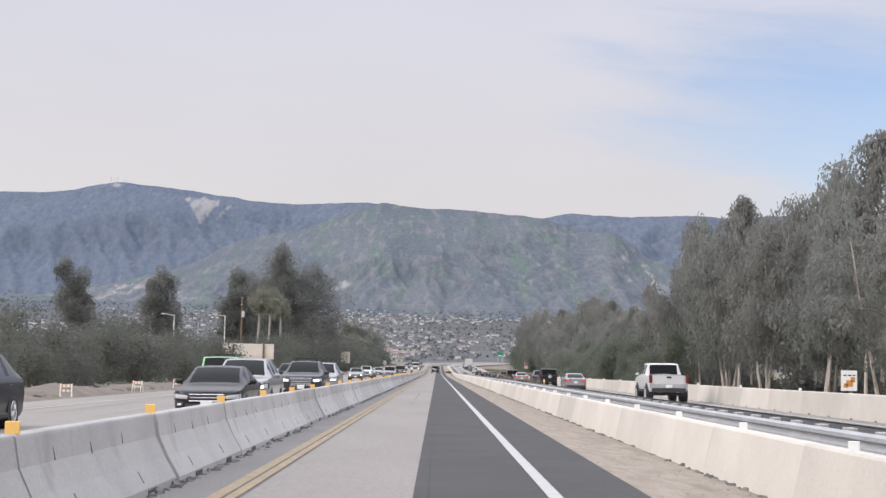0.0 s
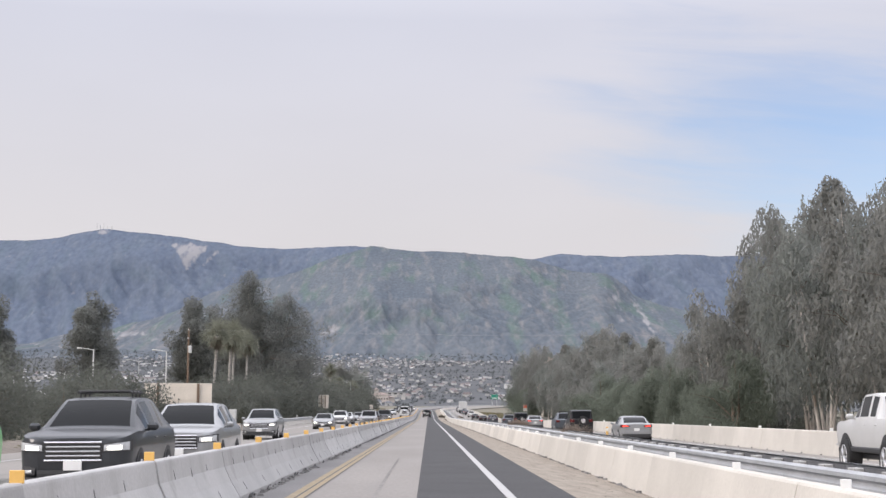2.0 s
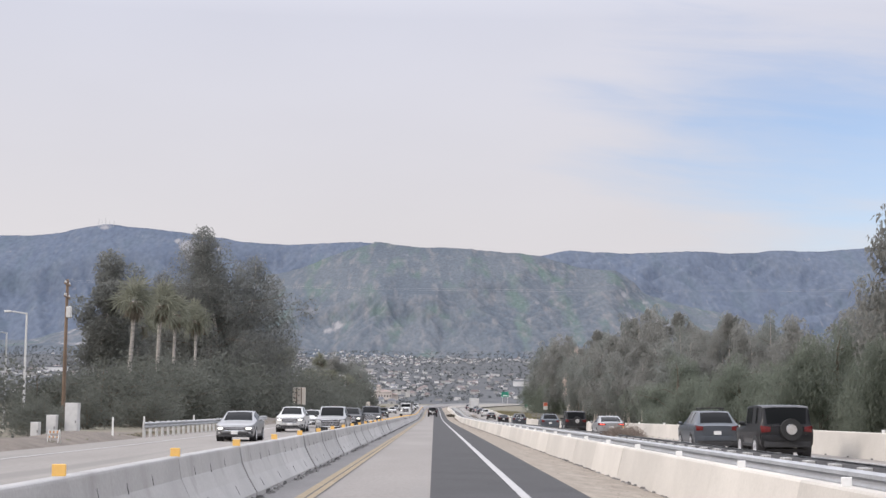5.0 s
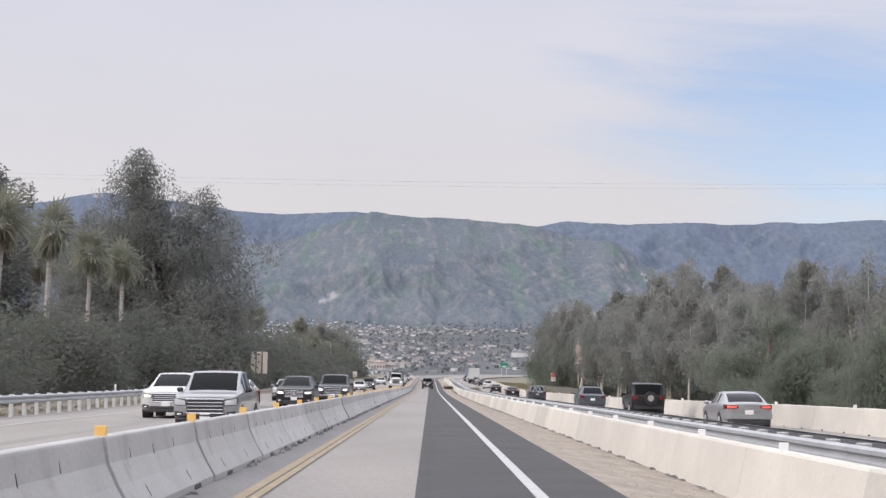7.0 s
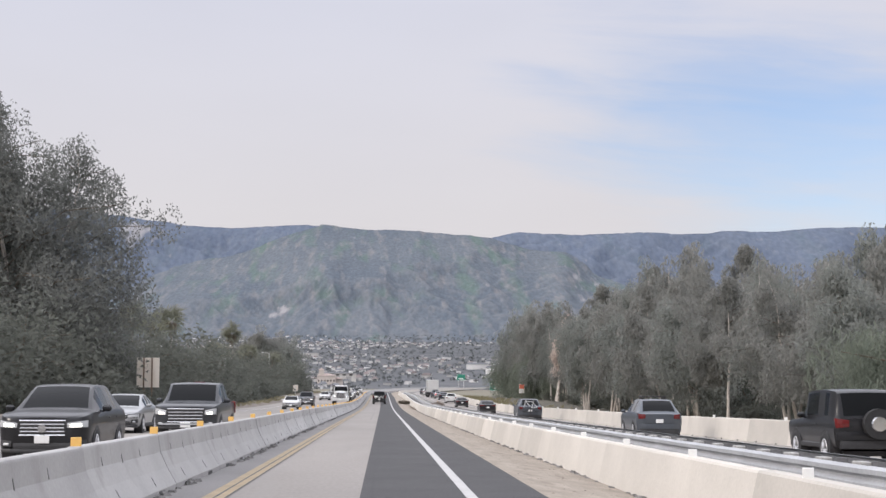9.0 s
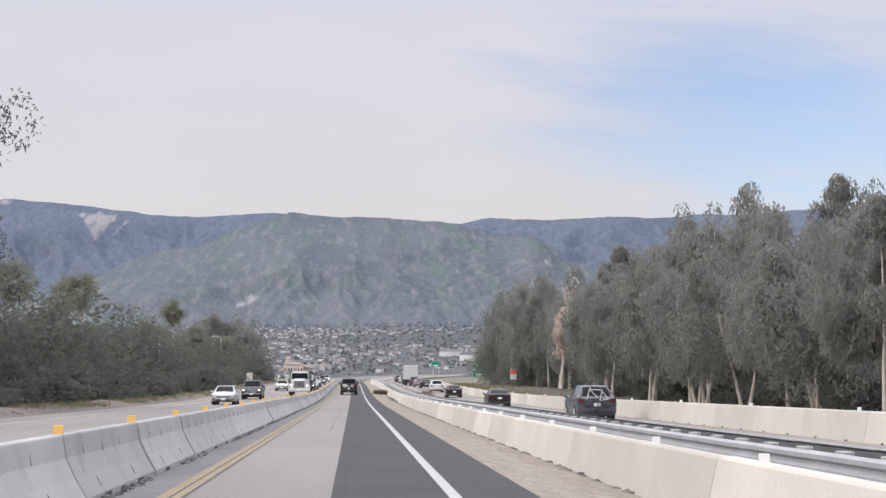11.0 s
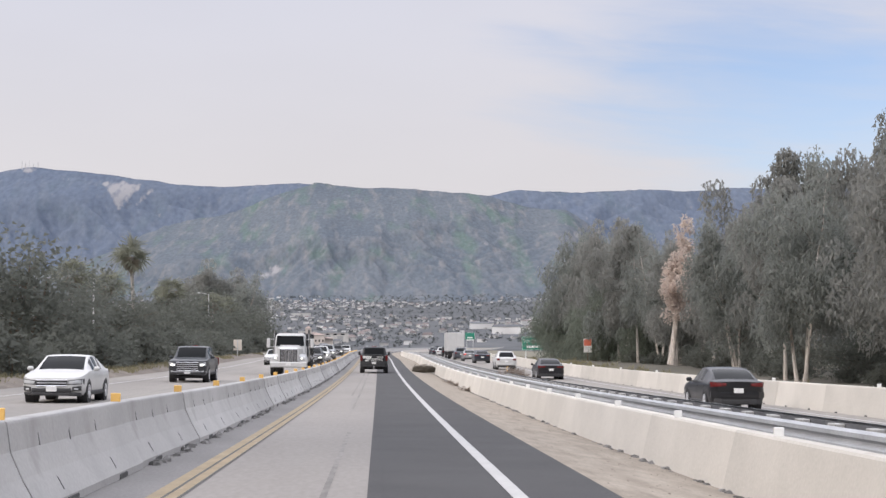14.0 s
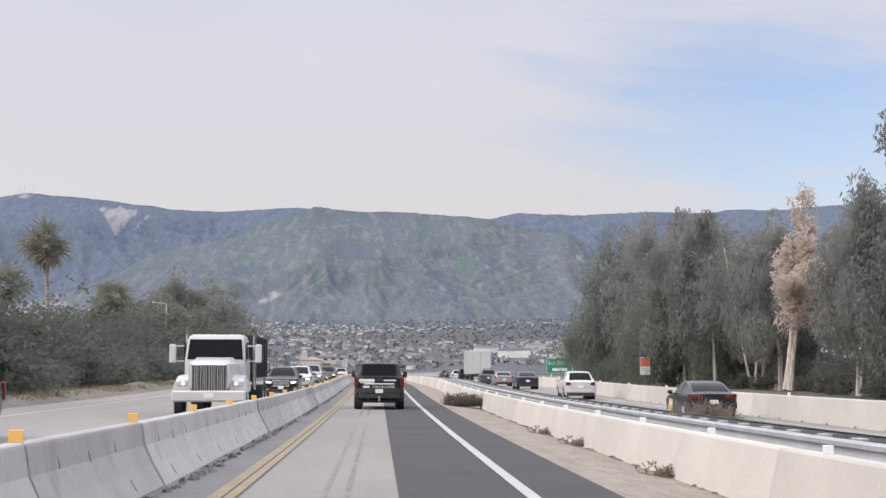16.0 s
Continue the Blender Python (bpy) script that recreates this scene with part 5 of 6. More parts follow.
def strip(bm, hw, y_end, s, x0, x1, lo, hi, lift=0.012, thick=0.05, square=0.0, cols=8):
    """A band wrapped round the front (s = 1) or rear (s = -1) of a body; lo and hi: its edges at x0 and x1."""
    rings = []
    for k in range(cols + 1):
        t = k / cols
        x = x0 + (x1 - x0) * t
        d = float(np.interp(abs(x) / hw, [w + (1 - w) * square * 0.8 for w in NOSE_W] + [1.0], NOSE_D + (0.55,)))
        y = y_end - s * (d * (1 - square * 0.6) - lift)
        a, b = lo[0] + (lo[1] - lo[0]) * t, hi[0] + (hi[1] - hi[0]) * t
        rings.append([(x, y, a), (x, y + s * 0.006, a + (b - a) * 0.5), (x, y - s * 0.004, b), (x, y - s * thick, b), (x, y - s * thick, a)])
    loft(bm, rings)


def wheel(parent, x, y, r, w):
    """A tyre with rounded shoulders and its spoked rim."""
    bm = bmesh.new()
    rings = []
    for dx, rr in ((-0.5, 0.60), (-0.5, 0.9), (-0.38, 1.0), (0.38, 1.0), (0.5, 0.9), (0.5, 0.66), (0.42, 0.60)):
        dx = dx if x > 0 else -dx
        rings.append([(x + dx * w, y + math.cos(a) * r * rr, r + math.sin(a) * r * rr) for a in (2 * math.pi * k / 20 for k in range(20))])
    loft(bm, rings, caps=True)
    t = part("wheel", bm, M_TYRE, parent, smooth=True)
    bm = bmesh.new()
    s = 1 if x > 0 else -1
    xo = x + s * w * 0.44
    pts = [(xo, y + math.cos(a) * r * 0.61, r + math.sin(a) * r * 0.61) for a in (2 * math.pi * k / 18 for k in range(19))]
    for a, b in zip(pts, pts[1:]):
        rod(bm, a, b, 0.022, n=4)
    for k in range(10):
        a = 2 * math.pi * (k + (0.12 if k % 2 else -0.12)) / 10
        rod(bm, (xo + s * 0.012, y, r), (xo, y + math.cos(a) * r * 0.6, r + math.sin(a) * r * 0.6), 0.03, 0.016, 4)
    part("rim", bm, M_RIM, t)


# length, width, roof, wheel radius, heights of nose, hood, cowl, rear shoulder and tail, belt, cabin (base front, top front, top rear, base rear), roof width, squareness, wheels
KINDS = {
    "sedan": (4.85, 1.84, 1.46, 0.33, 0.74, 0.85, 0.96, 1.02, 0.98, 0.94, (1.12, 0.20, -0.90, -1.95), 0.70, 0.0, (1.42, -1.40)),
    "suv": (4.75, 1.92, 1.70, 0.37, 0.97, 1.06, 1.13, 1.12, 1.06, 1.08, (1.20, 0.24, -1.50, -2.24), 0.66, 0.15, (1.42, -1.36)),
    "pickup": (5.75, 1.98, 1.86, 0.40, 1.08, 1.16, 1.22, 1.24, 1.24, 1.20, (1.40, 0.62, -0.80, -1.02), 0.78, 0.6, (1.78, -1.78)),
    "van": (4.75, 1.83, 1.90, 0.33, 0.86, 1.00, 1.12, 1.14, 1.10, 1.12, (1.80, 0.95, -2.20, -2.32), 0.86, 0.3, (1.45, -1.45)),
    "jeep": (4.35, 1.80, 1.82, 0.39, 1.00, 1.06, 1.10, 1.12, 1.10, 1.10, (0.85, 0.45, -1.95, -2.08), 0.86, 0.7, (1.28, -1.30)),
}


def car(name, kind, colour, label, category, lit=False, brake=False, lift=0.0, rack=False, trim=None, chrome=True):
    """A car: length along y with its front at +y, wheels on z = 0."""
    L, W, roof, r, nose, hood, cowl, rear, tail, belt, (f0, f1, r1, r0), rw, sq, wb = KINDS[kind]
    root = new(name)
    hw = W / 2
    yf, yr = L / 2, -L / 2
    low = 0.22 if kind in ("sedan", "van", "suv") else 0.38
    up = Matrix.Translation((0, 0, lift))

    def done(nm, bm, material, parent=root, lb="", smooth=False):
        bmesh.ops.transform(bm, matrix=up, verts=bm.verts)
        return part(nm, bm, material, parent, lb, smooth=smooth)

    # one shell from nose to tail; its window openings are filled with panes of their own
    def stop(y, zlow, zs, w, zc, wr, crown=0.03):
        return y, zlow, zs, w * hw, zc, wr * hw, crown

    st, mark = [], []
    for w, d in zip(NOSE_W, NOSE_D):
        k = d / 0.36
        ww = w + (1 - w) * sq * 0.8
        top = nose + (hood - nose) * k ** 0.6
        st.append(stop(yf - d * (1 - sq * 0.6), low + 0.16 * (1 - k) ** 2, top - 0.035, ww, top, 0.80 * ww, 0.012))
        mark.append("")
    st += [stop(f0 + 0.5, low, hood + (cowl - hood) * 0.55 - 0.035, 1.0, hood + (cowl - hood) * 0.6, 0.80, 0.02), stop(f0 + 0.06, low, min(cowl - 0.02, belt), 1.0, cowl, 0.84, 0.02)]
    mark += ["", ""]
    zf, zr = roof - 0.045, roof - (0.05 if kind != "sedan" else 0.07)
    for q in (0.0, 0.07, 0.3, 0.52, 0.76, 0.95):
        st.append(stop(f0 + (f1 - f0) * q, low, belt - 0.01 + 0.01 * q, 1.0, cowl + (zf - cowl) * q + 0.03 * math.sin(math.pi * q), 0.84 + (rw - 0.84) * q ** 0.8))
        mark.append("front" if 0.05 < q < 0.9 else "")
    posts = {"sedan": (0.46,), "suv": (0.36, 0.80), "pickup": (0.52,), "van": (0.28,), "jeep": (0.42, 0.78)}[kind]
    spots = [(q - 0.02, "pane") for q in posts] + [(q + 0.02, "post") for q in posts] + [(0.04, "pane"), (0.2, "pane"), (0.66, "pane"), (0.97, "pane")]
    for q, what in sorted(spots):
        bulge = 0.045 * math.sin(math.pi * min(1, max(0, q)))
        st.append(stop(f1 + (r1 - f1) * q, low, belt + 0.012 * q, 1.003, zf + (zr - zf) * q + bulge, rw + 0.01))
        mark.append(what)
    rear_belt = min(rear - 0.02, belt + 0.02)
    for q in (0.08, 0.3, 0.6, 0.92, 1.0):
        st.append(stop(r1 + (r0 - r1) * q, low, rear_belt, 1.0, zr + (rear - zr) * q + (0.05 if kind in ("sedan", "suv") else 0.02) * math.sin(math.pi * q), rw + (0.80 - rw) * q))
        mark.append("back" if 0.05 < q < 0.9 else "")
    tails = []
    for w, d in reversed(list(zip(NOSE_W, NOSE_D))):
        k = d / 0.36
        ww = w + (1 - w) * max(sq, 0.2) * 0.9
        top = tail + (rear - tail) * k ** 0.6
        tails.append(stop(yr + d * (1 - sq * 0.6), low + 0.14 * (1 - k) ** 2, top - 0.035, ww, top, 0.80 * ww, 0.012))
    tails = [t for t in tails if t[0] < st[-1][0] - 0.03]
    st += tails
    mark += [""] * len(tails)

    def ring(y, zlow, zs, w, zc, wr, crown):
        zr_, h = zc - crown, zs - zlow
        half = [(w * 0.70, zlow), (w * 0.90, zlow + 0.03 * h), (w * 0.965, zlow + 0.16 * h), (w * 0.985, zlow + 0.40 * h), (w, zlow + 0.62 * h), (w * 0.988, zlow + 0.84 * h), (w * 0.955, zs)]
        bx, bz = half[-1]
        half += [(bx + (wr - bx) * q, bz + (zr_ - bz) * q + 0.02 * math.sin(math.pi * q) * (1 if zr_ - bz > 0.2 else 0)) for q in (0.09, 0.5, 0.90, 1.0)]
        half += [(wr * 0.90, zr_ + crown * 0.35), (wr * 0.5, zr_ + crown * 0.85), (0.0, zc)]
        return [(x, y, z) for x, z in half] + [(-x, y, z) for x, z in reversed(half[:-1])]

    grid = [ring(*q) for q in st]
    count = len(grid[0])
    panes = {}
    bm = bmesh.new()
    vr = [[bm.verts.new(p) for p in r] for r in grid]
    for i in range(len(grid) - 1):
        for k in range(count):
            n = (k + 1) % count
            over, beside = min(k, count - 2 - k) in (11, 12), min(k, count - 2 - k) in (7, 8)
            where = None
            if over and mark[i] == "front":
                where = ("windscreen", 0)
            elif over and mark[i] == "back":
                where = ("rear_window", 0)
            elif beside and (mark[i] == "pane" or (mark[i] == "front" and st[i][0] < f0 + (f1 - f0) * 0.5)) and mark[i + 1] not in ("back",):
                if not (kind == "van" and st[i][0] < f1 + (r1 - f1) * 0.28):
                    where = ("side_window", (k > count // 2, sum(1 for m in mark[:i] if m == "post")))
            if where:
                panes.setdefault(where, []).append((vr[i][k].co.copy(), vr[i][n].co.copy(), vr[i + 1][n].co.copy(), vr[i + 1][k].co.copy()))
            else:
                bm.faces.new((vr[i][k], vr[i][n], vr[i + 1][n], vr[i + 1][k]))
    bm.faces.new(vr[0])
    bm.faces.new(vr[-1])
    bmesh.ops.recalc_face_normals(bm, faces=bm.faces)
    done("body", bm, colour, smooth=True)
    for (nm, side), quads in panes.items():
        bm = bmesh.new()
        for q in quads:
            bm.faces.new([bm.verts.new(p) for p in q])
        bmesh.ops.remove_doubles(bm, verts=bm.verts, dist=0.0005)
        bmesh.ops.recalc_face_normals(bm, faces=bm.faces)
        done(nm, bm, M_GLASS, smooth=True)
    bw, tw = hw * 0.925, hw * rw
    for s in (-1, 1):
        bm = bmesh.new()
        box(bm, s * (hw + 0.09), f0 - 0.42, belt + 0.07, 0.20, 0.11, 0.14, 0.045)
        box(bm, s * (hw * 0.95), f0 - 0.44, belt + 0.01, 0.16, 0.05, 0.04)
        done("mirror", bm, trim or colour)
        for y in (f0 - 1.35, f0 - 2.3):
            if kind in ("sedan", "suv", "pickup") or y == f0 - 1.35:
                bm = bmesh.new()
                box(bm, s * hw * 0.985, y, belt - 0.13, 0.04, 0.18, 0.028, 0.008)
                done("door_handle", bm, trim or colour)
        bm = bmesh.new()
        box(bm, s * hw * 0.965, 0.0, low + 0.07, 0.07, L * 0.50, 0.14, 0.03)
        done("sill", bm, M_BLACKP)
    # wheels in dark arches
    for y in wb:
        for s in (-1, 1):
            bm = bmesh.new()
            bmesh.ops.create_cone(bm, cap_ends=True, segments=24, radius1=r * 1.14 + lift * 0.2, radius2=r * 1.14 + lift * 0.2, depth=0.3,
                                  matrix=Matrix.Translation((s * (hw - 0.146), y, r + lift * 0.8)) @ Matrix.Rotation(radians(90), 4, "Y"))
            part("wheel_arch", bm, M_BLACKP, root)
            wheel(root, s * (hw - 0.10 + lift * 0.15), y, r + lift * 0.35, 0.22 + lift * 0.2)
    # front: grille in its frame, lamps, bumper, intakes, plate
    tall = kind in ("pickup", "jeep")
    deep = 0.40 if tall else 0.30 if kind in ("suv", "van") else 0.17
    gz1 = nose - (0.07 if tall or kind == "suv" else 0.06)
    gz0 = gz1 - deep
    gw = 0.56 if tall else 0.50
    bm = bmesh.new()
    strip(bm, hw, yf, 1, -hw * gw, hw * gw, (gz0, gz0), (gz1, gz1), 0.010, square=sq)
    g = done("grille", bm, M_BLACKP)
    bars = 3 if chrome and kind in ("suv", "pickup") else 1
    for q in range(bars):
        z = gz0 + deep * (q + 1) / (bars + 1)
        bm = bmesh.new()
        strip(bm, hw, yf, 1, -hw * (gw - 0.03), hw * (gw - 0.03), (z - 0.013, z - 0.013), (z + 0.013, z + 0.013), 0.024, square=sq)
        done("grille_bar", bm, M_RIM if chrome else M_BLACKP, g, "narrow bright bar")
    for z, w in ((gz0, gw), (gz1, gw)):
        bm = bmesh.new()
        strip(bm, hw, yf, 1, -hw * w, hw * w, (z - 0.014, z - 0.014), (z + 0.014, z + 0.014), 0.028, square=sq)
        done("grille_frame", bm, M_CHROME if chrome else M_BLACKP, g, "bright edge of the grille")
    bm = bmesh.new()
    strip(bm, hw, yf, 1, -hw * 0.62, hw * 0.62, (low + 0.10, low + 0.10), (low + 0.22, low + 0.22), 0.014, square=sq)
    done("intake", bm, M_BLACKP)
    bm = bmesh.new()
    strip(bm, hw, yf, 1, -hw * 0.90, hw * 0.90, (low - 0.02, low + 0.03), (low + 0.085, low + 0.10), 0.03, 0.20, square=sq)
    done("front_lip", bm, M_BLACKP)
    if kind == "pickup":
        bm = bmesh.new()
        strip(bm, hw, yf, 1, -hw * 0.97, hw * 0.97, (low + 0.14, low + 0.14), (gz0 - 0.04, gz0 - 0.04), 0.05, 0.16, sq)
        done("bumper_front", bm, trim or M_GALV, smooth=True)
    hz = gz1 - (0.16 if tall else 0.13 if kind == "suv" else 0.10)
    for s in (-1, 1):
        hi = 0.19 if tall else 0.14 if kind == "suv" else 0.12
        bm = bmesh.new()
        strip(bm, hw, yf, 1, s * hw * (gw + 0.01), s * hw * 0.98, (hz - 0.035, hz - 0.02), (hz + hi * 0.75, hz + hi + 0.025), 0.010, square=sq)
        h = done("headlight", bm, M_BLACKP, lb="headlight in a dark housing")
        bm = bmesh.new()
        strip(bm, hw, yf, 1, s * hw * (gw + 0.04), s * hw * 0.95, (hz - 0.015, hz), (hz + hi * 0.6, hz + hi), 0.018, square=sq)
        done("lens", bm, M_LAMPG, h, "clear lens")
        if lit:
            bm = bmesh.new()
            strip(bm, hw, yf, 1, s * hw * (gw + 0.10), s * hw * 0.84, (hz, hz + 0.005), (hz + 0.06, hz + 0.08), 0.026, square=sq)
            done("bulb", bm, M_LIT, h, "lit white lamp")
        bm = bmesh.new()
        strip(bm, hw, yf, 1, s * hw * 0.66, s * hw * 0.92, (low + 0.14, low + 0.15), (low + 0.26, low + 0.29), 0.012, square=sq)
        f = done("fog_recess", bm, M_BLACKP)
        bm = bmesh.new()
        strip(bm, hw, yf, 1, s * hw * 0.72, s * hw * 0.84, (low + 0.17, low + 0.17), (low + 0.22, low + 0.22), 0.022, square=sq)
        done("fog_lamp", bm, M_LAMPG, f)
    bm = bmesh.new()
    box(bm, 0, yf + 0.03, gz0 - 0.09, 0.31, 0.03, 0.155, 0.005)
    done("number_plate", bm, M_PLATE)
    # rear: lamps, bumper, plate
    zl = tail - 0.17
    for s in (-1, 1):
        bm = bmesh.new()
        if kind == "pickup":
            box(bm, s * (hw - 0.075), yr + 0.03, zl - 0.03, 0.16, 0.12, 0.40, 0.02)
        elif kind == "sedan":
            strip(bm, hw, yr, -1, s * hw * 0.44, s * hw * 0.97, (zl + 0.02, zl - 0.01), (zl + 0.11, zl + 0.15), 0.016, 0.07, square=0.2)
        else:
            strip(bm, hw, yr, -1, s * hw * 0.62, s * hw * 0.97, (zl - 0.02, zl - 0.05), (zl + 0.14, zl + 0.18), 0.02, 0.09, square=max(sq, 0.2))
        t = done("tail_light", bm, M_TAIL)
        if brake:
            bm = bmesh.new()
            strip(bm, hw, yr, -1, s * hw * 0.50, s * hw * 0.86, (zl + 0.04, zl + 0.03), (zl + 0.08, zl + 0.10), 0.028, 0.03, square=0.2)
            done("brake_lamp", bm, M_BRAKE, t, "lit red lamp")
    bm = bmesh.new()
    strip(bm, hw, yr, -1, -hw * 0.96, hw * 0.96, (low + 0.22, low + 0.22), (low + 0.42, low + 0.42), 0.05, 0.16, square=max(sq, 0.2))
    done("bumper_rear", bm, trim or (M_GALV if kind == "pickup" else colour), smooth=True)
    bm = bmesh.new()
    strip(bm, hw, yr, -1, -hw * 0.86, hw * 0.86, (low + 0.02, low + 0.02), (low + 0.21, low + 0.21), 0.03, 0.14, square=max(sq, 0.2))
    done("valance", bm, M_BLACKP)
    bm = bmesh.new()
    box(bm, 0, yr - 0.03 - (0.05 if kind == "pickup" else 0), (low + 0.30 if kind == "pickup" else tail - 0.30), 0.31, 0.05, 0.155, 0.005)
    done("number_plate", bm, M_PLATE)
    bm = bmesh.new()
    box(bm, 0, 0, 0.27, W * 0.70, L * 0.86, 0.12)
    done("underbody", bm, M_BLACKP)
    if kind == "pickup":
        bm = bmesh.new()
        box(bm, 0, (r0 - 0.12 + yr) / 2, rear + 0.012, W * 0.80, abs(yr - r0) - 0.30, 0.03)
        done("bed", bm, M_BLACKP, lb="dark open load bed")
        bm = bmesh.new()
        panel(bm, [(-hw * 0.80, yr, 0.66), (hw * 0.80, yr, 0.66), (hw * 0.80, yr, rear), (-hw * 0.80, yr, rear)], 0.03, 0.97, 0.06, 0.97, 0.02)
        tg = done("tailgate", bm, colour)
        bm = bmesh.new()
        box(bm, 0, yr - 0.03, rear - 0.11, 0.24, 0.03, 0.10, 0.01)
        done("handle", bm, M_BLACKP, tg)
        bm = bmesh.new()
        box(bm, 0, r1 + 0.30, roof + 0.004, 0.34, 0.06, 0.03, 0.008)
        done("high_brake_light", bm, M_TAIL)
        for s in (-1, 1):
            bm = bmesh.new()
            rod(bm, (s * 0.45, yr + 0.5, 0.42), (s * 0.45, yr + 0.05, 0.40), 0.04)
            done("exhaust", bm, M_RIM)
    if rack:
        bm = bmesh.new()
        for s in (-1, 1):
            rod(bm, (s * tw * 0.75, f1 - 0.3, roof + 0.07), (s * tw * 0.75, r1 + 0.3, roof + 0.07), 0.025, n=6)
        for y in (f1 - 0.5, (f1 + r1) / 2, r1 + 0.5):
            rod(bm, (-tw * 0.8, y, roof + 0.09), (tw * 0.8, y, roof + 0.09), 0.022, n=6)
            for s in (-1, 1):
                rod(bm, (s * tw * 0.75, y, roof - 0.05), (s * tw * 0.75, y, roof + 0.08), 0.02, n=5)
        done("roof_rack", bm, M_BLACKP)
    if kind == "jeep":
        bm = bmesh.new()
        bmesh.ops.create_cone(bm, cap_ends=True, segments=20, radius1=0.36, radius2=0.36, depth=0.2,
                              matrix=Matrix.Translation((0.1, yr - 0.14, 0.98)) @ Matrix.Rotation(radians(90), 4, "X"))
        sp = done("spare_wheel", bm, M_TYRE)
        bm = bmesh.new()
        bmesh.ops.create_cone(bm, cap_ends=True, segments=16, radius1=0.20, radius2=0.17, depth=0.04,
                              matrix=Matrix.Translation((0.1, yr - 0.255, 0.98)) @ Matrix.Rotation(radians(90), 4, "X"))
        done("wheel_cover", bm, M_CHROME, sp, "bright round cover")
    return tagged(root, label, category, "cars on the freeway")


def drive(ob, x, y, back=False, z=0.0, fresh=True):
    """Stands a car in a lane; back: it comes towards the camera."""
    m = on_road(x, y, z, 180 if back else 0)
    return put(ob, m) if fresh else copy_thing(ob, m)


LANE_R, LANE_IN, LANE_OUT, Z_R = 11.75, -5.9, -9.7, -0.235

# the dark pickup ahead in the same lane
lead = car("pickup_truck", "pickup", P_BLACK, "black crew-cab pickup truck with white lettering on its tailgate", "pickup truck", lift=0.06, trim=M_BLACKP)
yr = -2.895
for k, (cx, cz, w, h) in enumerate(((-0.50, 1.17, 0.62, 0.11), (0.42, 1.17, 0.50, 0.05), (0.0, 1.03, 1.20, 0.05), (-0.52, 0.91, 0.26, 0.075), (-0.50, 1.08, 0.56, 0.03))):
    bm = bmesh.new()
    box(bm, cx, yr - 0.03, cz, w, 0.012, h, 0.003)
    part("lettering_bar", bm, M_REFL_W, lead, "white line of lettering")
letters("CONTRACTING", 0.125, pose(0.18, yr - 0.035, 0.91, 90, 0, 0), M_REFL_W, lead, "white capital letters")
for s in (-1, 1):
    bm = bmesh.new()
    box(bm, s * 1.10, 0.98, 1.42, 0.17, 0.12, 0.24, 0.03)
    rod(bm, (s * 0.92, 0.98, 1.34), (s * 1.10, 0.98, 1.36), 0.03, n=6)
    part("tow_mirror", bm, M_BLACKP, lead)
bm = bmesh.new()
rod(bm, (0, yr + 0.1, 0.46), (0, yr - 0.22, 0.46), 0.035, n=6)
rod(bm, (0, yr - 0.2, 0.34), (0, yr - 0.2, 0.54), 0.04, n=6)
part("tow_hitch", bm, M_RIM, lead)
for s in (-0.55, 0.0, 0.55):
    bm = bmesh.new()
    box(bm, s, 0.35, 1.945, 0.16, 0.10, 0.04, 0.01)
    part("roof_marker_light", bm, M_LAMPG, lead)
drive(lead, -0.36, 437)

# parallel lane on the right, seen from behind
white_pickup = car("pickup_truck", "pickup", P_WHITE, "white lifted pickup truck with large tyres", "pickup truck", lift=0.22)
drive(white_pickup, LANE_R, 80.5, z=Z_R)
silver = car("sedan", "sedan", P_SILVER, "silver sedan with its brake lights on", "car", brake=True)
drive(silver, LANE_R, 132, z=Z_R)
drive(silver, LANE_R, 214.5, z=Z_R, fresh=False)
jeep = car("off_road_car", "jeep", P_BLACK, "black off-road car with a spare wheel on its tailgate", "car", lift=0.05)
drive(jeep, LANE_R, 163, z=Z_R)
drive(jeep, LANE_R, 240.5, z=Z_R, fresh=False)
suv_grey = car("suv", "suv", P_GREYBL, "blue-grey suv with roof rails", "car", rack=True)
drive(suv_grey, LANE_R, 176, z=Z_R)
drive(suv_grey, LANE_R, 269, z=Z_R, fresh=False)
dark_sedan = car("sedan", "sedan", P_NAVY, "dark blue sedan with chrome-edged windows", "car")
drive(dark_sedan, LANE_R, 500, z=Z_R)
black_sedan = car("sedan", "sedan", P_BLACK, "black sedan in slow traffic", "car")
drive(black_sedan, LANE_R, 430, z=Z_R)
drive(black_sedan, LANE_R, 375, z=Z_R, fresh=False)
suv_bike = car("suv", "suv", P_GREYBL, "blue-grey suv carrying a bicycle on a rear rack", "car")
drive(suv_bike, LANE_R, 326, z=Z_R)
white_suv = car("suv", "suv", P_WHITE, "white suv in slow traffic", "car")
drive(white_suv, LANE_R, 467, z=Z_R)
for src, y in ((silver, 524), (suv_grey, 545), (jeep, 590), (white_suv, 612), (dark_sedan, 640), (suv_grey, 668), (silver, 700), (white_suv, 735), (jeep, 770)):
    drive(src, LANE_R, y, z=Z_R, fresh=False)

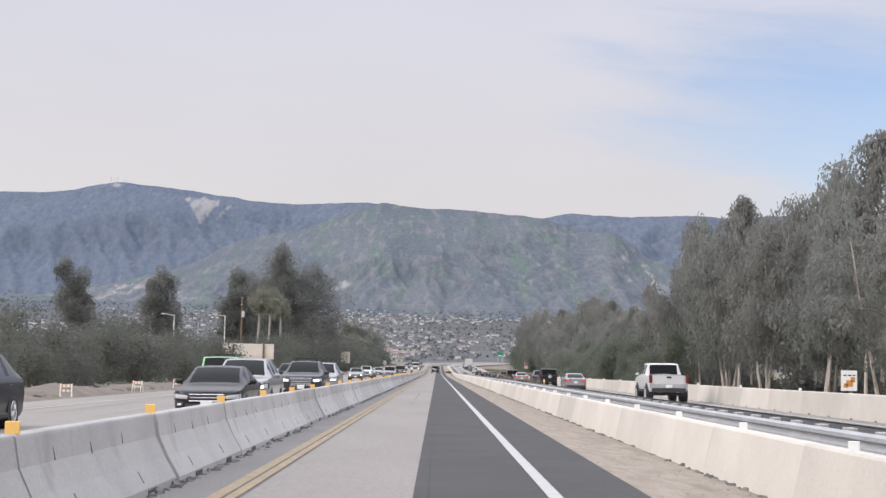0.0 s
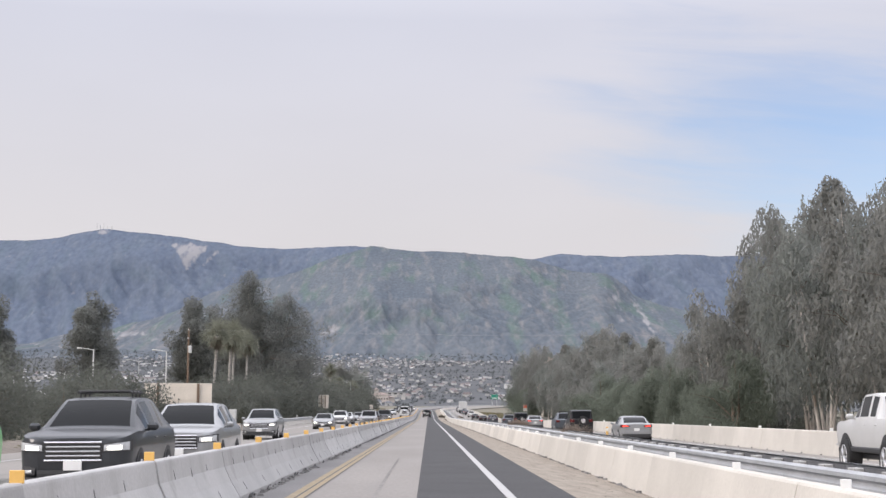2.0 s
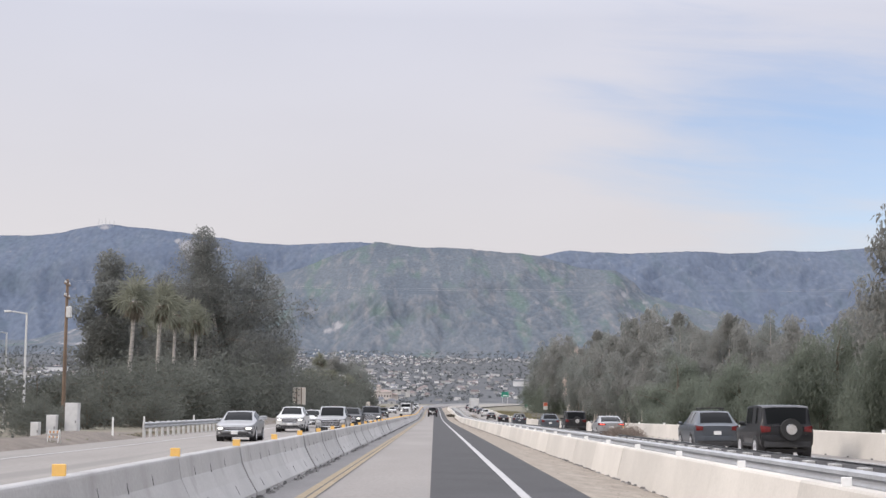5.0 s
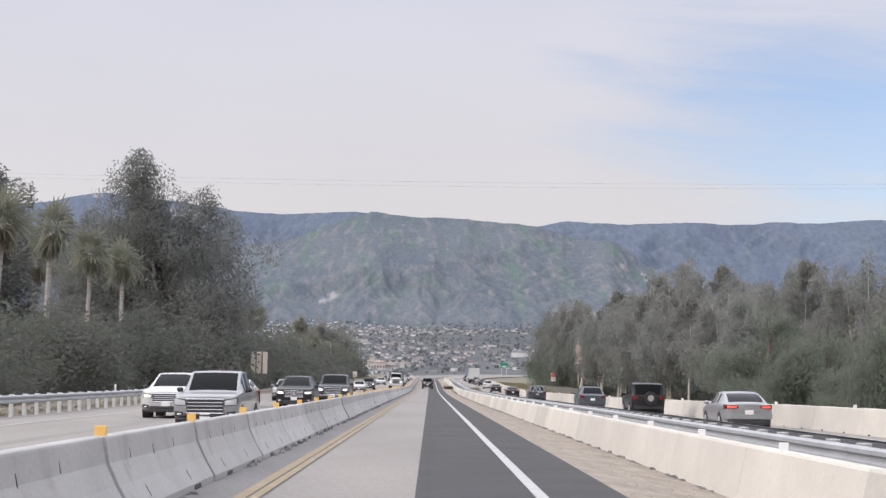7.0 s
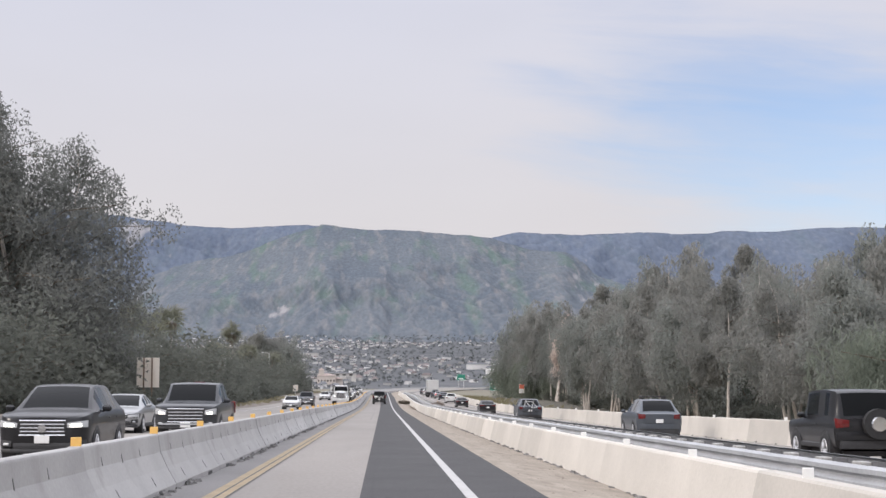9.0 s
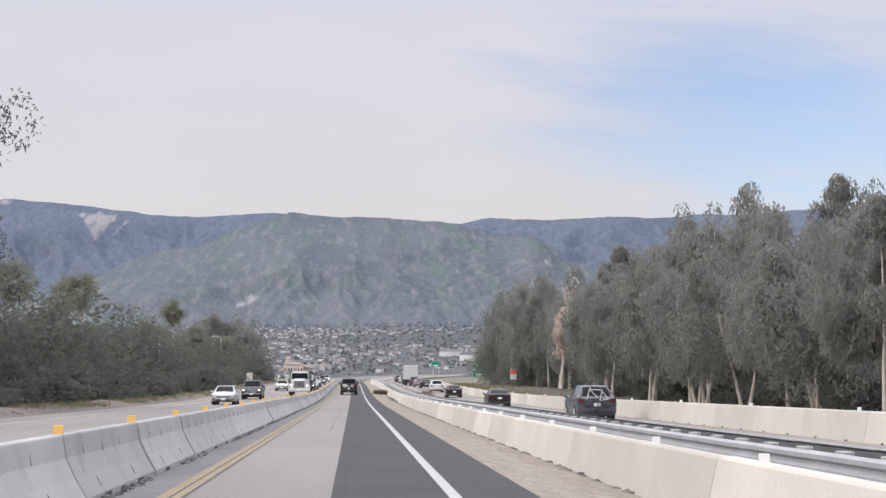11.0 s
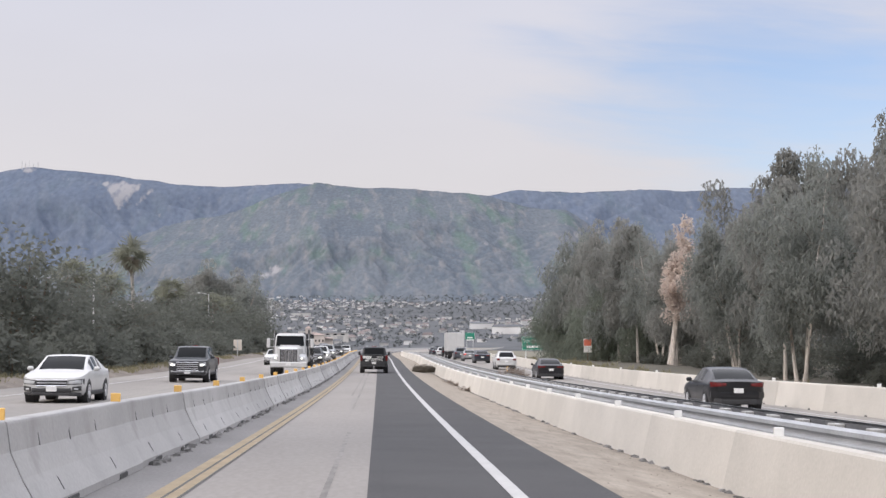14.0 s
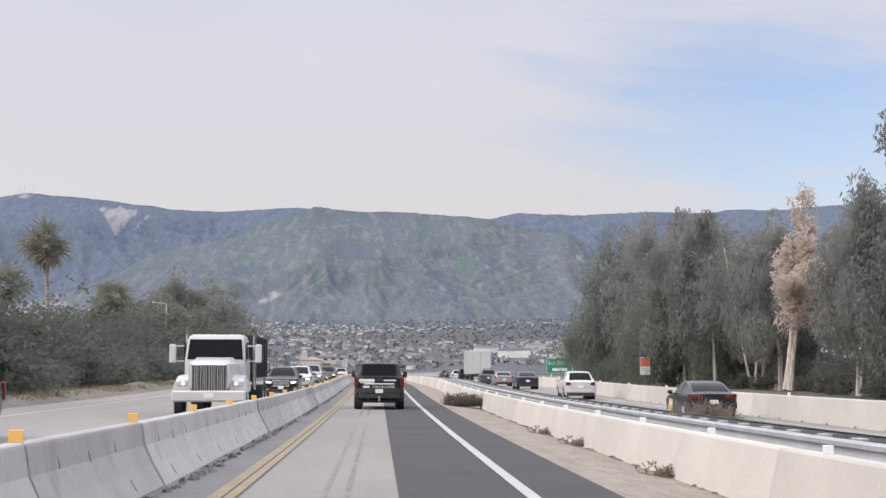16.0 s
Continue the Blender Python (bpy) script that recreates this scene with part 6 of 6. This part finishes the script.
# oncoming lanes
kia = car("hatchback", "sedan", P_BLACK, "black sedan with a chrome-framed grille coming the other way", "car")
drive(kia, LANE_IN, 43, True)
explorer = car("suv", "suv", P_SILVER, "silver suv with lit headlights coming the other way", "car", lit=True)
drive(explorer, LANE_IN, 49, True)
rack_suv = car("suv", "suv", P_GREY, "dark grey suv with a loaded roof rack and lit headlights", "car", lit=True, rack=True, lift=0.04)
drive(rack_suv, LANE_IN, 71, True)
crossover = car("crossover", "suv", P_BLACK, "black crossover with lit headlights", "car", lit=True)
drive(crossover, LANE_OUT, 104.5, True, 0.02)
van = car("small_van", "van", P_GREEN, "bright green delivery van with a roof rack", "van", rack=True)
drive(van, LANE_OUT - 0.4, 74, True, 0.02)
pale_suv = car("suv", "suv", P_SILVER, "silver-grey suv with lit headlights coming the other way", "car", lit=True)
drive(pale_suv, -9.2, 130, True, 0.02)
drive(pale_suv, LANE_IN, 81.8, True, fresh=False)
hatch = car("hatchback", "sedan", P_SILVER, "silver hatchback with lit headlights", "car", lit=True)
drive(hatch, -9.4, 184, True)
drive(crossover, -10.2, 33, True, 0.02, fresh=False)
small_pickup = car("pickup_truck", "pickup", P_SILVER, "silver compact pickup truck coming the other way", "pickup truck", trim=M_BLACKP)
put(small_pickup, on_road(LANE_IN, 199, 0, 180) @ Matrix.Diagonal((0.88, 0.92, 0.92, 1)))
forester = car("suv", "suv", P_WHITE, "white suv with lit headlights and black lower trim", "car", lit=True, trim=M_BLACKP)
drive(forester, LANE_OUT, 215, True, 0.02)
dark_suv = car("suv", "suv", P_BLACK, "black suv with a round chrome badge and lit headlights", "car", lit=True)
bm = bmesh.new()
bmesh.ops.create_cone(bm, cap_ends=True, segments=18, radius1=0.085, radius2=0.08, depth=0.02, matrix=Matrix.Translation((0, 2.42, 0.74)) @ Matrix.Rotation(radians(90), 4, "X"))
part("badge", bm, M_CHROME, dark_suv)
drive(dark_suv, -6.9, 237, True)
corolla = car("sedan", "sedan", P_WHITE, "white sedan with a black grille", "car")
drive(corolla, -10.2, 238, True, 0.02)
dark_truck = car("pickup_truck", "pickup", P_GREY, "dark grey pickup truck with lit headlights", "pickup truck", lit=True)
drive(dark_truck, LANE_IN, 253, True)
old_sedan = car("sedan", "sedan", P_SILVER, "old silver sedan with unlit lamps", "car", trim=P_SILVER)
drive(old_sedan, LANE_OUT, 262, True, 0.02)
coupe = car("hatchback", "sedan", P_WHITE, "pale silver hatchback with unlit lamps", "car", trim=P_WHITE)
drive(coupe, LANE_OUT, 371, True, 0.02)
drive(dark_truck, LANE_OUT, 404, True, 0.02, fresh=False)
for src, x, y in ((dark_suv, LANE_IN, 462), (corolla, LANE_OUT, 468), (forester, LANE_IN, 480), (explorer, LANE_IN, 500), (kia, LANE_OUT, 512), (crossover, LANE_IN, 540),
                  (dark_suv, LANE_OUT, 560), (forester, LANE_IN, 600), (old_sedan, LANE_OUT, 640)):
    drive(src, x, y, True, 0.02, fresh=False)


def dump_truck():
    """A white conventional cab with a tall grille and a dark tipping body."""
    root = new("dump_truck")
    bm = bmesh.new()
    loft(bm, [[(x * w, y, z) for x, z in ((0.62, 0.95), (0.70, 1.25), (0.68, 1.75), (0.50, 1.92 + t), (-0.50, 1.92 + t), (-0.68, 1.75), (-0.70, 1.25), (-0.62, 0.95))]
              for y, w, t in ((4.3, 0.95, -0.15), (4.15, 1.0, -0.08), (3.2, 1.12, 0.0), (2.55, 1.2, 0.06))])
    part("hood", bm, P_WHITE, root, smooth=True)
    for s in (-1, 1):
        bm = bmesh.new()
        loft(bm, [[(s * x, y, z) for x, z in ((0.62, 0.85), (1.18, 0.85), (1.20, 1.05 + k), (1.08, 1.30 + k), (0.66, 1.36 + k))] for y, k in ((4.15, -0.12), (3.9, 0.0), (3.3, 0.08), (2.7, -0.05))])
        part("fender", bm, P_WHITE, root, smooth=True)
    bm = bmesh.new()
    loft(bm, [[(x, y, z) for x, y in ((1.00 * w, 2.6 - f), (-1.00 * w, 2.6 - f), (-1.04 * w, 1.1), (1.04 * w, 1.1))] for z, w, f in ((0.95, 1, 0), (1.85, 1, 0.0), (2.62, 0.93, 0.22), (2.74, 0.84, 0.36))])
    bmesh.ops.bevel(bm, geom=list(bm.edges), offset=0.05, segments=2, affect="EDGES")
    part("cab", bm, P_WHITE, root, smooth=True)
    bm = bmesh.new()
    panel(bm, [(1.02, 2.6, 1.88), (-1.02, 2.6, 1.88), (-0.95, 2.39, 2.60), (0.95, 2.39, 2.60)], 0.05, 0.95, 0.04, 0.96, 0.012)
    part("windscreen", bm, M_GLASS, root)
    for s in (-1, 1):
        bm = bmesh.new()
        box(bm, s * 1.035, 1.95, 2.2, 0.03, 0.75, 0.55, 0.01)
        part("side_window", bm, M_GLASS, root)
        bm = bmesh.new()
        box(bm, s * 1.42, 2.42, 2.10, 0.22, 0.14, 0.62, 0.04)
        rod(bm, (s * 1.05, 2.35, 2.35), (s * 1.40, 2.42, 2.35), 0.02, n=6)
        rod(bm, (s * 1.05, 2.35, 1.85), (s * 1.40, 2.42, 1.85), 0.02, n=6)
        part("mirror", bm, P_WHITE, root)
        bm = bmesh.new()
        rod(bm, (s * 1.16, 0.95, 0.9), (s * 1.16, 0.95, 3.0), 0.075, n=10)
        part("exhaust_pipe", bm, M_CHROME, root)
        bm = bmesh.new()
        box(bm, s * 0.88, 4.10, 1.12, 0.36, 0.16, 0.20, 0.04)
        h = part("headlight", bm, M_LAMPG, root)
        bm = bmesh.new()
        bmesh.ops.create_uvsphere(bm, u_segments=10, v_segments=6, radius=0.06, matrix=Matrix.Translation((s * 0.84, 4.15, 1.12)))
        part("bulb", bm, M_LIT, h, "lit lamp")
    bm = bmesh.new()
    box(bm, 0, 4.28, 1.30, 1.16, 0.12, 0.95, 0.06)
    g = part("grille_frame", bm, M_CHROME, root)
    for k in range(4):
        bm = bmesh.new()
        box(bm, -0.405 + 0.27 * k, 4.345, 1.30, 0.23, 0.03, 0.82, 0.01)
        part("grille_slot", bm, M_BLACKP, g, "dark grille opening")
        for q in (-0.055, 0.0, 0.055):
            bm = bmesh.new()
            box(bm, -0.405 + 0.27 * k + q, 4.365, 1.30, 0.022, 0.02, 0.82)
            part("grille_bar", bm, M_RIM, g, "narrow bright bar")
    bm = bmesh.new()
    box(bm, 0, 4.34, 0.72, 2.36, 0.22, 0.36, 0.05)
    part("bumper", bm, P_WHITE, root)
    bm = bmesh.new()
    box(bm, 0, 4.46, 0.74, 0.31, 0.02, 0.15)
    part("number_plate", bm, M_PLATE, root)
    bm = bmesh.new()
    loft(bm, [[(x * w, y, z) for x, y in ((1.2, 0.75), (-1.2, 0.75), (-1.2, -4.3), (1.2, -4.3))] for z, w in ((1.15, 0.85), (1.5, 1.0), (2.75, 1.02))])
    tip = part("tipping_body", bm, P_GREY, root, "dark steel tipping body")
    for y in (0.4, -0.6, -1.6, -2.6, -3.6):
        for s in (-1, 1):
            bm = bmesh.new()
            box(bm, s * 1.24, y, 2.0, 0.08, 0.12, 1.4, 0.01)
            part("rib", bm, P_GREY, tip)
    bm = bmesh.new()
    box(bm, 0, -0.2, 0.85, 0.9, 8.4, 0.3)
    part("chassis", bm, M_BLACKP, root)
    for y in (3.45, -2.0, -3.3):
        for s in (-1, 1):
            wheel(root, s * 1.02, y, 0.52, 0.30 if y > 0 else 0.5)
    return tagged(root, "white dump truck with a tall chrome grille and dark tipping body", "truck", "cars on the freeway")


drive(dump_truck(), LANE_IN + 0.1, 426, True, 0.01)


def box_trailer():
    root = new("box_trailer")
    bm = bmesh.new()
    box(bm, 0, 0, 2.55, 2.5, 13.0, 2.8, 0.04)
    part("box_body", bm, P_WHITE, root)
    bm = bmesh.new()
    for s in (-1, 1):
        box(bm, s * 0.61, -6.52, 2.55, 1.16, 0.05, 2.6, 0.02)
    part("rear_door", bm, P_WHITE, root)
    bm = bmesh.new()
    box(bm, 0, -6.3, 1.02, 2.4, 0.2, 0.22, 0.03)
    box(bm, 0, -6.4, 0.6, 2.2, 0.1, 0.1)
    box(bm, 0, 0, 0.98, 0.9, 12.6, 0.34)
    part("chassis", bm, M_BLACKP, root)
    for y in (-4.6, -5.7, 3.5, 5.0):
        for s in (-1, 1):
            wheel(root, s * 1.0, y, 0.5, 0.48)
    return tagged(root, "white box trailer in slow traffic", "truck", "cars on the freeway")


drive(box_trailer(), LANE_R - 0.2, 560, z=Z_R)

# bicycle on the rear rack of the grey suv
def bicycle():
    root = new("bicycle")
    for y in (-0.52, 0.52):
        bm = bmesh.new()
        pts = [(0, y + 0.33 * math.cos(a), 0.34 + 0.33 * math.sin(a)) for a in (2 * math.pi * k / 20 for k in range(21))]
        for a, b in zip(pts, pts[1:]):
            rod(bm, a, b, 0.02, n=5)
        part("wheel", bm, M_TYRE, root)
    bm = bmesh.new()
    for a, b in (((0, -0.52, 0.34), (0, -0.1, 0.30)), ((0, -0.1, 0.30), (0, 0.38, 0.82)), ((0, -0.1, 0.30), (0, -0.22, 0.84)), ((0, -0.22, 0.78), (0, 0.36, 0.82)),
                 ((0, 0.52, 0.34), (0, 0.36, 0.95)), ((0, -0.52, 0.34), (0, -0.2, 0.74))):
        rod(bm, a, b, 0.022, n=6)
    part("frame", bm, P_WHITE, root)
    bm = bmesh.new()
    rod(bm, (-0.3, 0.36, 0.97), (0.3, 0.36, 0.97), 0.018, n=6)
    part("handlebar", bm, M_BLACKP, root)
    bm = bmesh.new()
    box(bm, 0, -0.23, 0.88, 0.12, 0.26, 0.06, 0.02)
    part("saddle", bm, M_BLACKP, root)
    return tagged(root, "white bicycle strapped to a rear car rack", "bicycle")


bm = bmesh.new()
rod(bm, (0, -2.25, 0.45), (0, -2.75, 0.47), 0.04, n=6)
rod(bm, (0, -2.7, 0.45), (0, -2.7, 1.1), 0.03, n=6)
rod(bm, (-0.6, -2.62, 0.66), (0.6, -2.62, 0.66), 0.03, n=6)
part("bike_rack", bm, M_BLACKP, suv_bike)
put(bicycle(), on_road(LANE_R, 326 - 2.66, Z_R + 0.67) @ pose(0, 0, 0, 0, 0, 90))
# ---- the town on the rising ground ----
def town():
    rn = random.Random(5)
    walls_v, walls_f, roof_v, roof_f, red_v, red_f = [], [], [], [], [], []
    trees = []
    for k in range(14500):
        near = k < 2300
        y = rn.uniform(1010, 1800) if near else 1650 + 2150 * rn.random() ** 0.65
        u = rn.uniform(-1150, 1250)
        x = u / LENS_F * (y - VIEW_Y)
        dens = noise.noise((x * 0.0022, y * 0.0022, 8)) + 0.45 - max(0, (y - 3000) / 1500) - max(0, (abs(x - 20) - 520) / 900)
        z = ground_z(x, y)
        if -34 < x - bend(min(y, END)) < 48 and y < 1200:
            continue
        if rn.random() > 0.68 * (dens - 0.10) + (0.12 if near else 0.0):
            if rn.random() < 0.4:
                trees.append((x, y, z, rn.uniform(1.2, 3.4)))
            continue
        w, d, h = rn.uniform(3.0, 6.8), rn.uniform(3.0, 5.0), rn.uniform(1.9, 3.0) * (0.8 if near else 1.0)
        if rn.random() < 0.03 and y < 2600:
            w, h = rn.uniform(14, 26), rn.uniform(4, 6)
        a = rn.choice((0, 0, 0.2, -0.3, 1.57))
        ca, sa = math.cos(a), math.sin(a)

        def at(px, py, pz):
            return (x + px * ca - py * sa, y + px * sa + py * ca, z + pz)

        i = len(walls_v)
        for pz in (-3, h):
            walls_v.extend(at(px, py, pz) for px, py in ((-w / 2, -d / 2), (w / 2, -d / 2), (w / 2, d / 2), (-w / 2, d / 2)))
        walls_f.extend([(i, i + 1, i + 5, i + 4), (i + 1, i + 2, i + 6, i + 5), (i + 2, i + 3, i + 7, i + 6), (i + 3, i, i + 4, i + 7)])
        v, f = (red_v, red_f) if rn.random() < (0.4 if near else 0.22) else (roof_v, roof_f)
        i, e, t = len(v), 0.4, rn.uniform(0.7, 1.5)
        v.extend(at(px, py, pz) for px, py, pz in ((-w / 2 - e, -d / 2 - e, h - 0.2), (w / 2 + e, -d / 2 - e, h - 0.2), (w / 2 + e, d / 2 + e, h - 0.2), (-w / 2 - e, d / 2 + e, h - 0.2),
                                                   (-w / 2 + d * 0.25, 0, h + t), (w / 2 - d * 0.25, 0, h + t)))
        f.extend([(i, i + 1, i + 5, i + 4), (i + 2, i + 3, i + 4, i + 5), (i + 1, i + 2, i + 5), (i + 3, i, i + 4)])
        if rn.random() < 0.75:
            trees.append((x + rn.uniform(-14, 14), y - rn.uniform(4, 12), z, rn.uniform(1.2, 3.0)))
    root = new("town")
    for nm, v, f, m, lb in (("house_walls", walls_v, walls_f, mat("pale stucco", (0.60, 0.595, 0.59), 0.9, vary=0.35, scale=0.02, per="island"), "pale stucco house walls"),
                            ("grey_roofs", roof_v, roof_f, mat("grey shingle roof", (0.105, 0.110, 0.120), 0.9, vary=0.2, scale=0.02, per="island"), "grey shingle roofs"),
                            ("clay_roofs", red_v, red_f, mat("faded clay roof", (0.185, 0.155, 0.150), 0.9, vary=0.2, scale=0.02, per="island"), "faded clay tile roofs")):
        ob = new(nm, mesh_of(v, f, nm))
        ob.data.materials.append(m)
        ob.parent = root
        tagged(ob, lb, "", "", "stuff")
    tagged(root, "far town of small pale houses among trees on rising ground", "town", "", "stuff")
    for k in range(1500):
        y = rn.uniform(930, 1750)
        x = rn.uniform(-0.36, 0.42) * (y - 60)
        if not -32 < x - bend(min(y, END)) < 46:
            trees.append((x, y, ground_z(x, y), rn.uniform(1.4, 3.0)))
    # scrub where the plain meets the mountain
    for k in range(2400):
        y = 2900 + 1250 * rn.random() ** 1.7
        x = rn.uniform(-1300, 1400) / LENS_F * (y - VIEW_Y)
        trees.append((x, y, ground_z(x, y), rn.uniform(1.4, 3.6)))
    # tree clumps between the houses
    for k in range(5200):
        y = 1040 + 2700 * rn.random() ** 0.8
        u = rn.uniform(-1200, 1300)
        x = u / LENS_F * (y - VIEW_Y)
        if -25 < x - bend(min(y, END)) < 40 and y < 1200:
            continue
        trees.append((x, y, ground_z(x, y), rn.uniform(1.6, 4.0)))
    rng = np.random.default_rng(2)
    spray = []
    for x, y, z, r in trees:
        r = r * (0.5 if y < 1900 else 0.62)
        d = rng.normal(size=(14, 3))
        d /= np.linalg.norm(d, axis=1, keepdims=True)
        c = d * np.array([r, r, r * 0.8]) * rng.uniform(0.5, 1.0, (14, 1)) + np.array([x, y, z + r * 0.5])
        spray.append((c[:, None, :] + rng.normal(0, 0.42 * r, (14, 3, 3))).reshape(-1, 3))
    sv = np.concatenate(spray)
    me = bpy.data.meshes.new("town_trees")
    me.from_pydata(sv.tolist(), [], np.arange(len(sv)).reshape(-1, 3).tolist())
    # foliage colour lightened and blued to carry the distance haze
    me.materials.append(mat("hazed far foliage", (0.126, 0.136, 0.140), 0.95, vary=0.25, scale=0.05, fine=0.6, per="island", spec=0.1))
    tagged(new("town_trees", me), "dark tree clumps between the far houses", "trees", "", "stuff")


town()


def church(x, y):
    root = new("public_building")
    stucco = mat("warm stucco", (0.50, 0.45, 0.41), 0.9, vary=0.08, scale=0.2, fine=2)
    clay = mat("clay tile roof", (0.36, 0.29, 0.26))
    bm = bmesh.new()
    box(bm, 0, 0, 5, 22, 14, 12, 0.1)
    box(bm, 13, 2, 3.5, 12, 12, 8, 0.1)
    part("wall", bm, stucco, root)
    bm = bmesh.new()
    box(bm, -6, -3, 10, 6, 6, 16, 0.1)
    part("tower", bm, stucco, root)
    bm = bmesh.new()
    for cx, cz, w, d, h in ((0, 11, 24, 15.5, 3), (-6, 18, 7, 7, 2.4), (13, 7.5, 13, 13, 2)):
        bmesh.ops.create_cone(bm, cap_ends=True, segments=4, radius1=0.71, radius2=0.1, depth=1, matrix=Matrix.Translation((cx, -3 if w < 8 else 0, cz + h / 2)) @ Matrix.Diagonal((w, d, h, 1)) @ Matrix.Rotation(radians(45), 4, "Z"))
    part("roof", bm, clay, root)
    for k in range(6):
        bm = bmesh.new()
        box(bm, -9 + k * 3.6, -7.05, 5.2, 1.3, 0.2, 2.4, 0.03)
        part("window", bm, M_GLASS, root)
    return tagged(root, "warm-coloured stucco public building with a tower", "building")


put(church(0, 0), pose(-33, 1120, ground_z(-33, 1120)) @ Matrix.Diagonal((0.5, 0.5, 0.5, 1)))


# ---- low pale buildings where the freeway meets the town ----
def shed(w, d, h, colour, label):
    root = new("warehouse")
    bm = bmesh.new()
    box(bm, 0, 0, h / 2 - 1, w, d, h + 2, 0.1)
    part("wall", bm, colour, root)
    bm = bmesh.new()
    loft(bm, [[(x, y, z) for x, z in ((-w / 2 - 0.4, h), (w / 2 + 0.4, h), (0, h + w * 0.05))] for y in (-d / 2 - 0.4, d / 2 + 0.4)])
    part("roof", bm, M_GALV, root)
    for k in range(3):
        bm = bmesh.new()
        box(bm, (k - 1) * w * 0.3, -d / 2 - 0.04, 1.8, 3.4, 0.12, 3.6, 0.03)
        part("door", bm, M_BLOCK, root)
    for k in range(5):
        bm = bmesh.new()
        box(bm, (k - 2) * w * 0.18, -d / 2 - 0.04, h - 1.0, 2.0, 0.1, 0.8, 0.02)
        part("window", bm, M_GLASS, root)
    return tagged(root, label, "building", "buildings beside the freeway")


pale_wall = mat("off-white plaster", (0.52, 0.50, 0.47), 0.9, vary=0.1, scale=0.3, fine=3)
tan_wall = mat("tan plaster", (0.38, 0.33, 0.29), 0.9, vary=0.1, scale=0.3, fine=3)
for k, (x, y, w, h) in enumerate(((-62, 1040, 26, 5.0), (-96, 1130, 34, 6.0), (-30, 1215, 24, 5.5), (128, 1080, 30, 5.5), (166, 1190, 36, 6.5), (112, 1260, 26, 6.0), (-140, 1240, 30, 6.0), (205, 1120, 24, 5.0))):
    ob = shed(w, 14, h, tan_wall if k % 3 == 1 else pale_wall, "low tan warehouse with a shallow metal roof" if k % 3 == 1 else "low off-white warehouse with a shallow metal roof")
    put(ob, pose(x, y, ground_z(x, y), 0, 0, (k % 3 - 1) * 8))


# ---- a broken edge on the outer barrier ----
rn = random.Random(13)
bm = bmesh.new()
rings = []
for k in range(15):
    t = k / 14
    w, z, q = 0.02 + 0.09 * math.sin(math.pi * min(1, t * 1.3)) * rn.uniform(0.6, 1.2), 0.04 + 0.50 * t + rn.uniform(-0.02, 0.02), 0.02 + 0.06 * (1 - t)
    x = -0.21 + 0.10 * t
    rings.append([(x, 6.5 * t, z), (x - 0.022, 6.5 * t, z + 0.01), (x - 0.022, 6.5 * t, z + w), (x + 0.01, 6.5 * t, z + w + 0.01)])
loft(bm, rings)
put(tagged(part("broken_edge", bm, M_POSTW), "brown broken edge along the outer concrete barrier", "rubble"), on_road(OUTER_X, 382.5, -0.22))
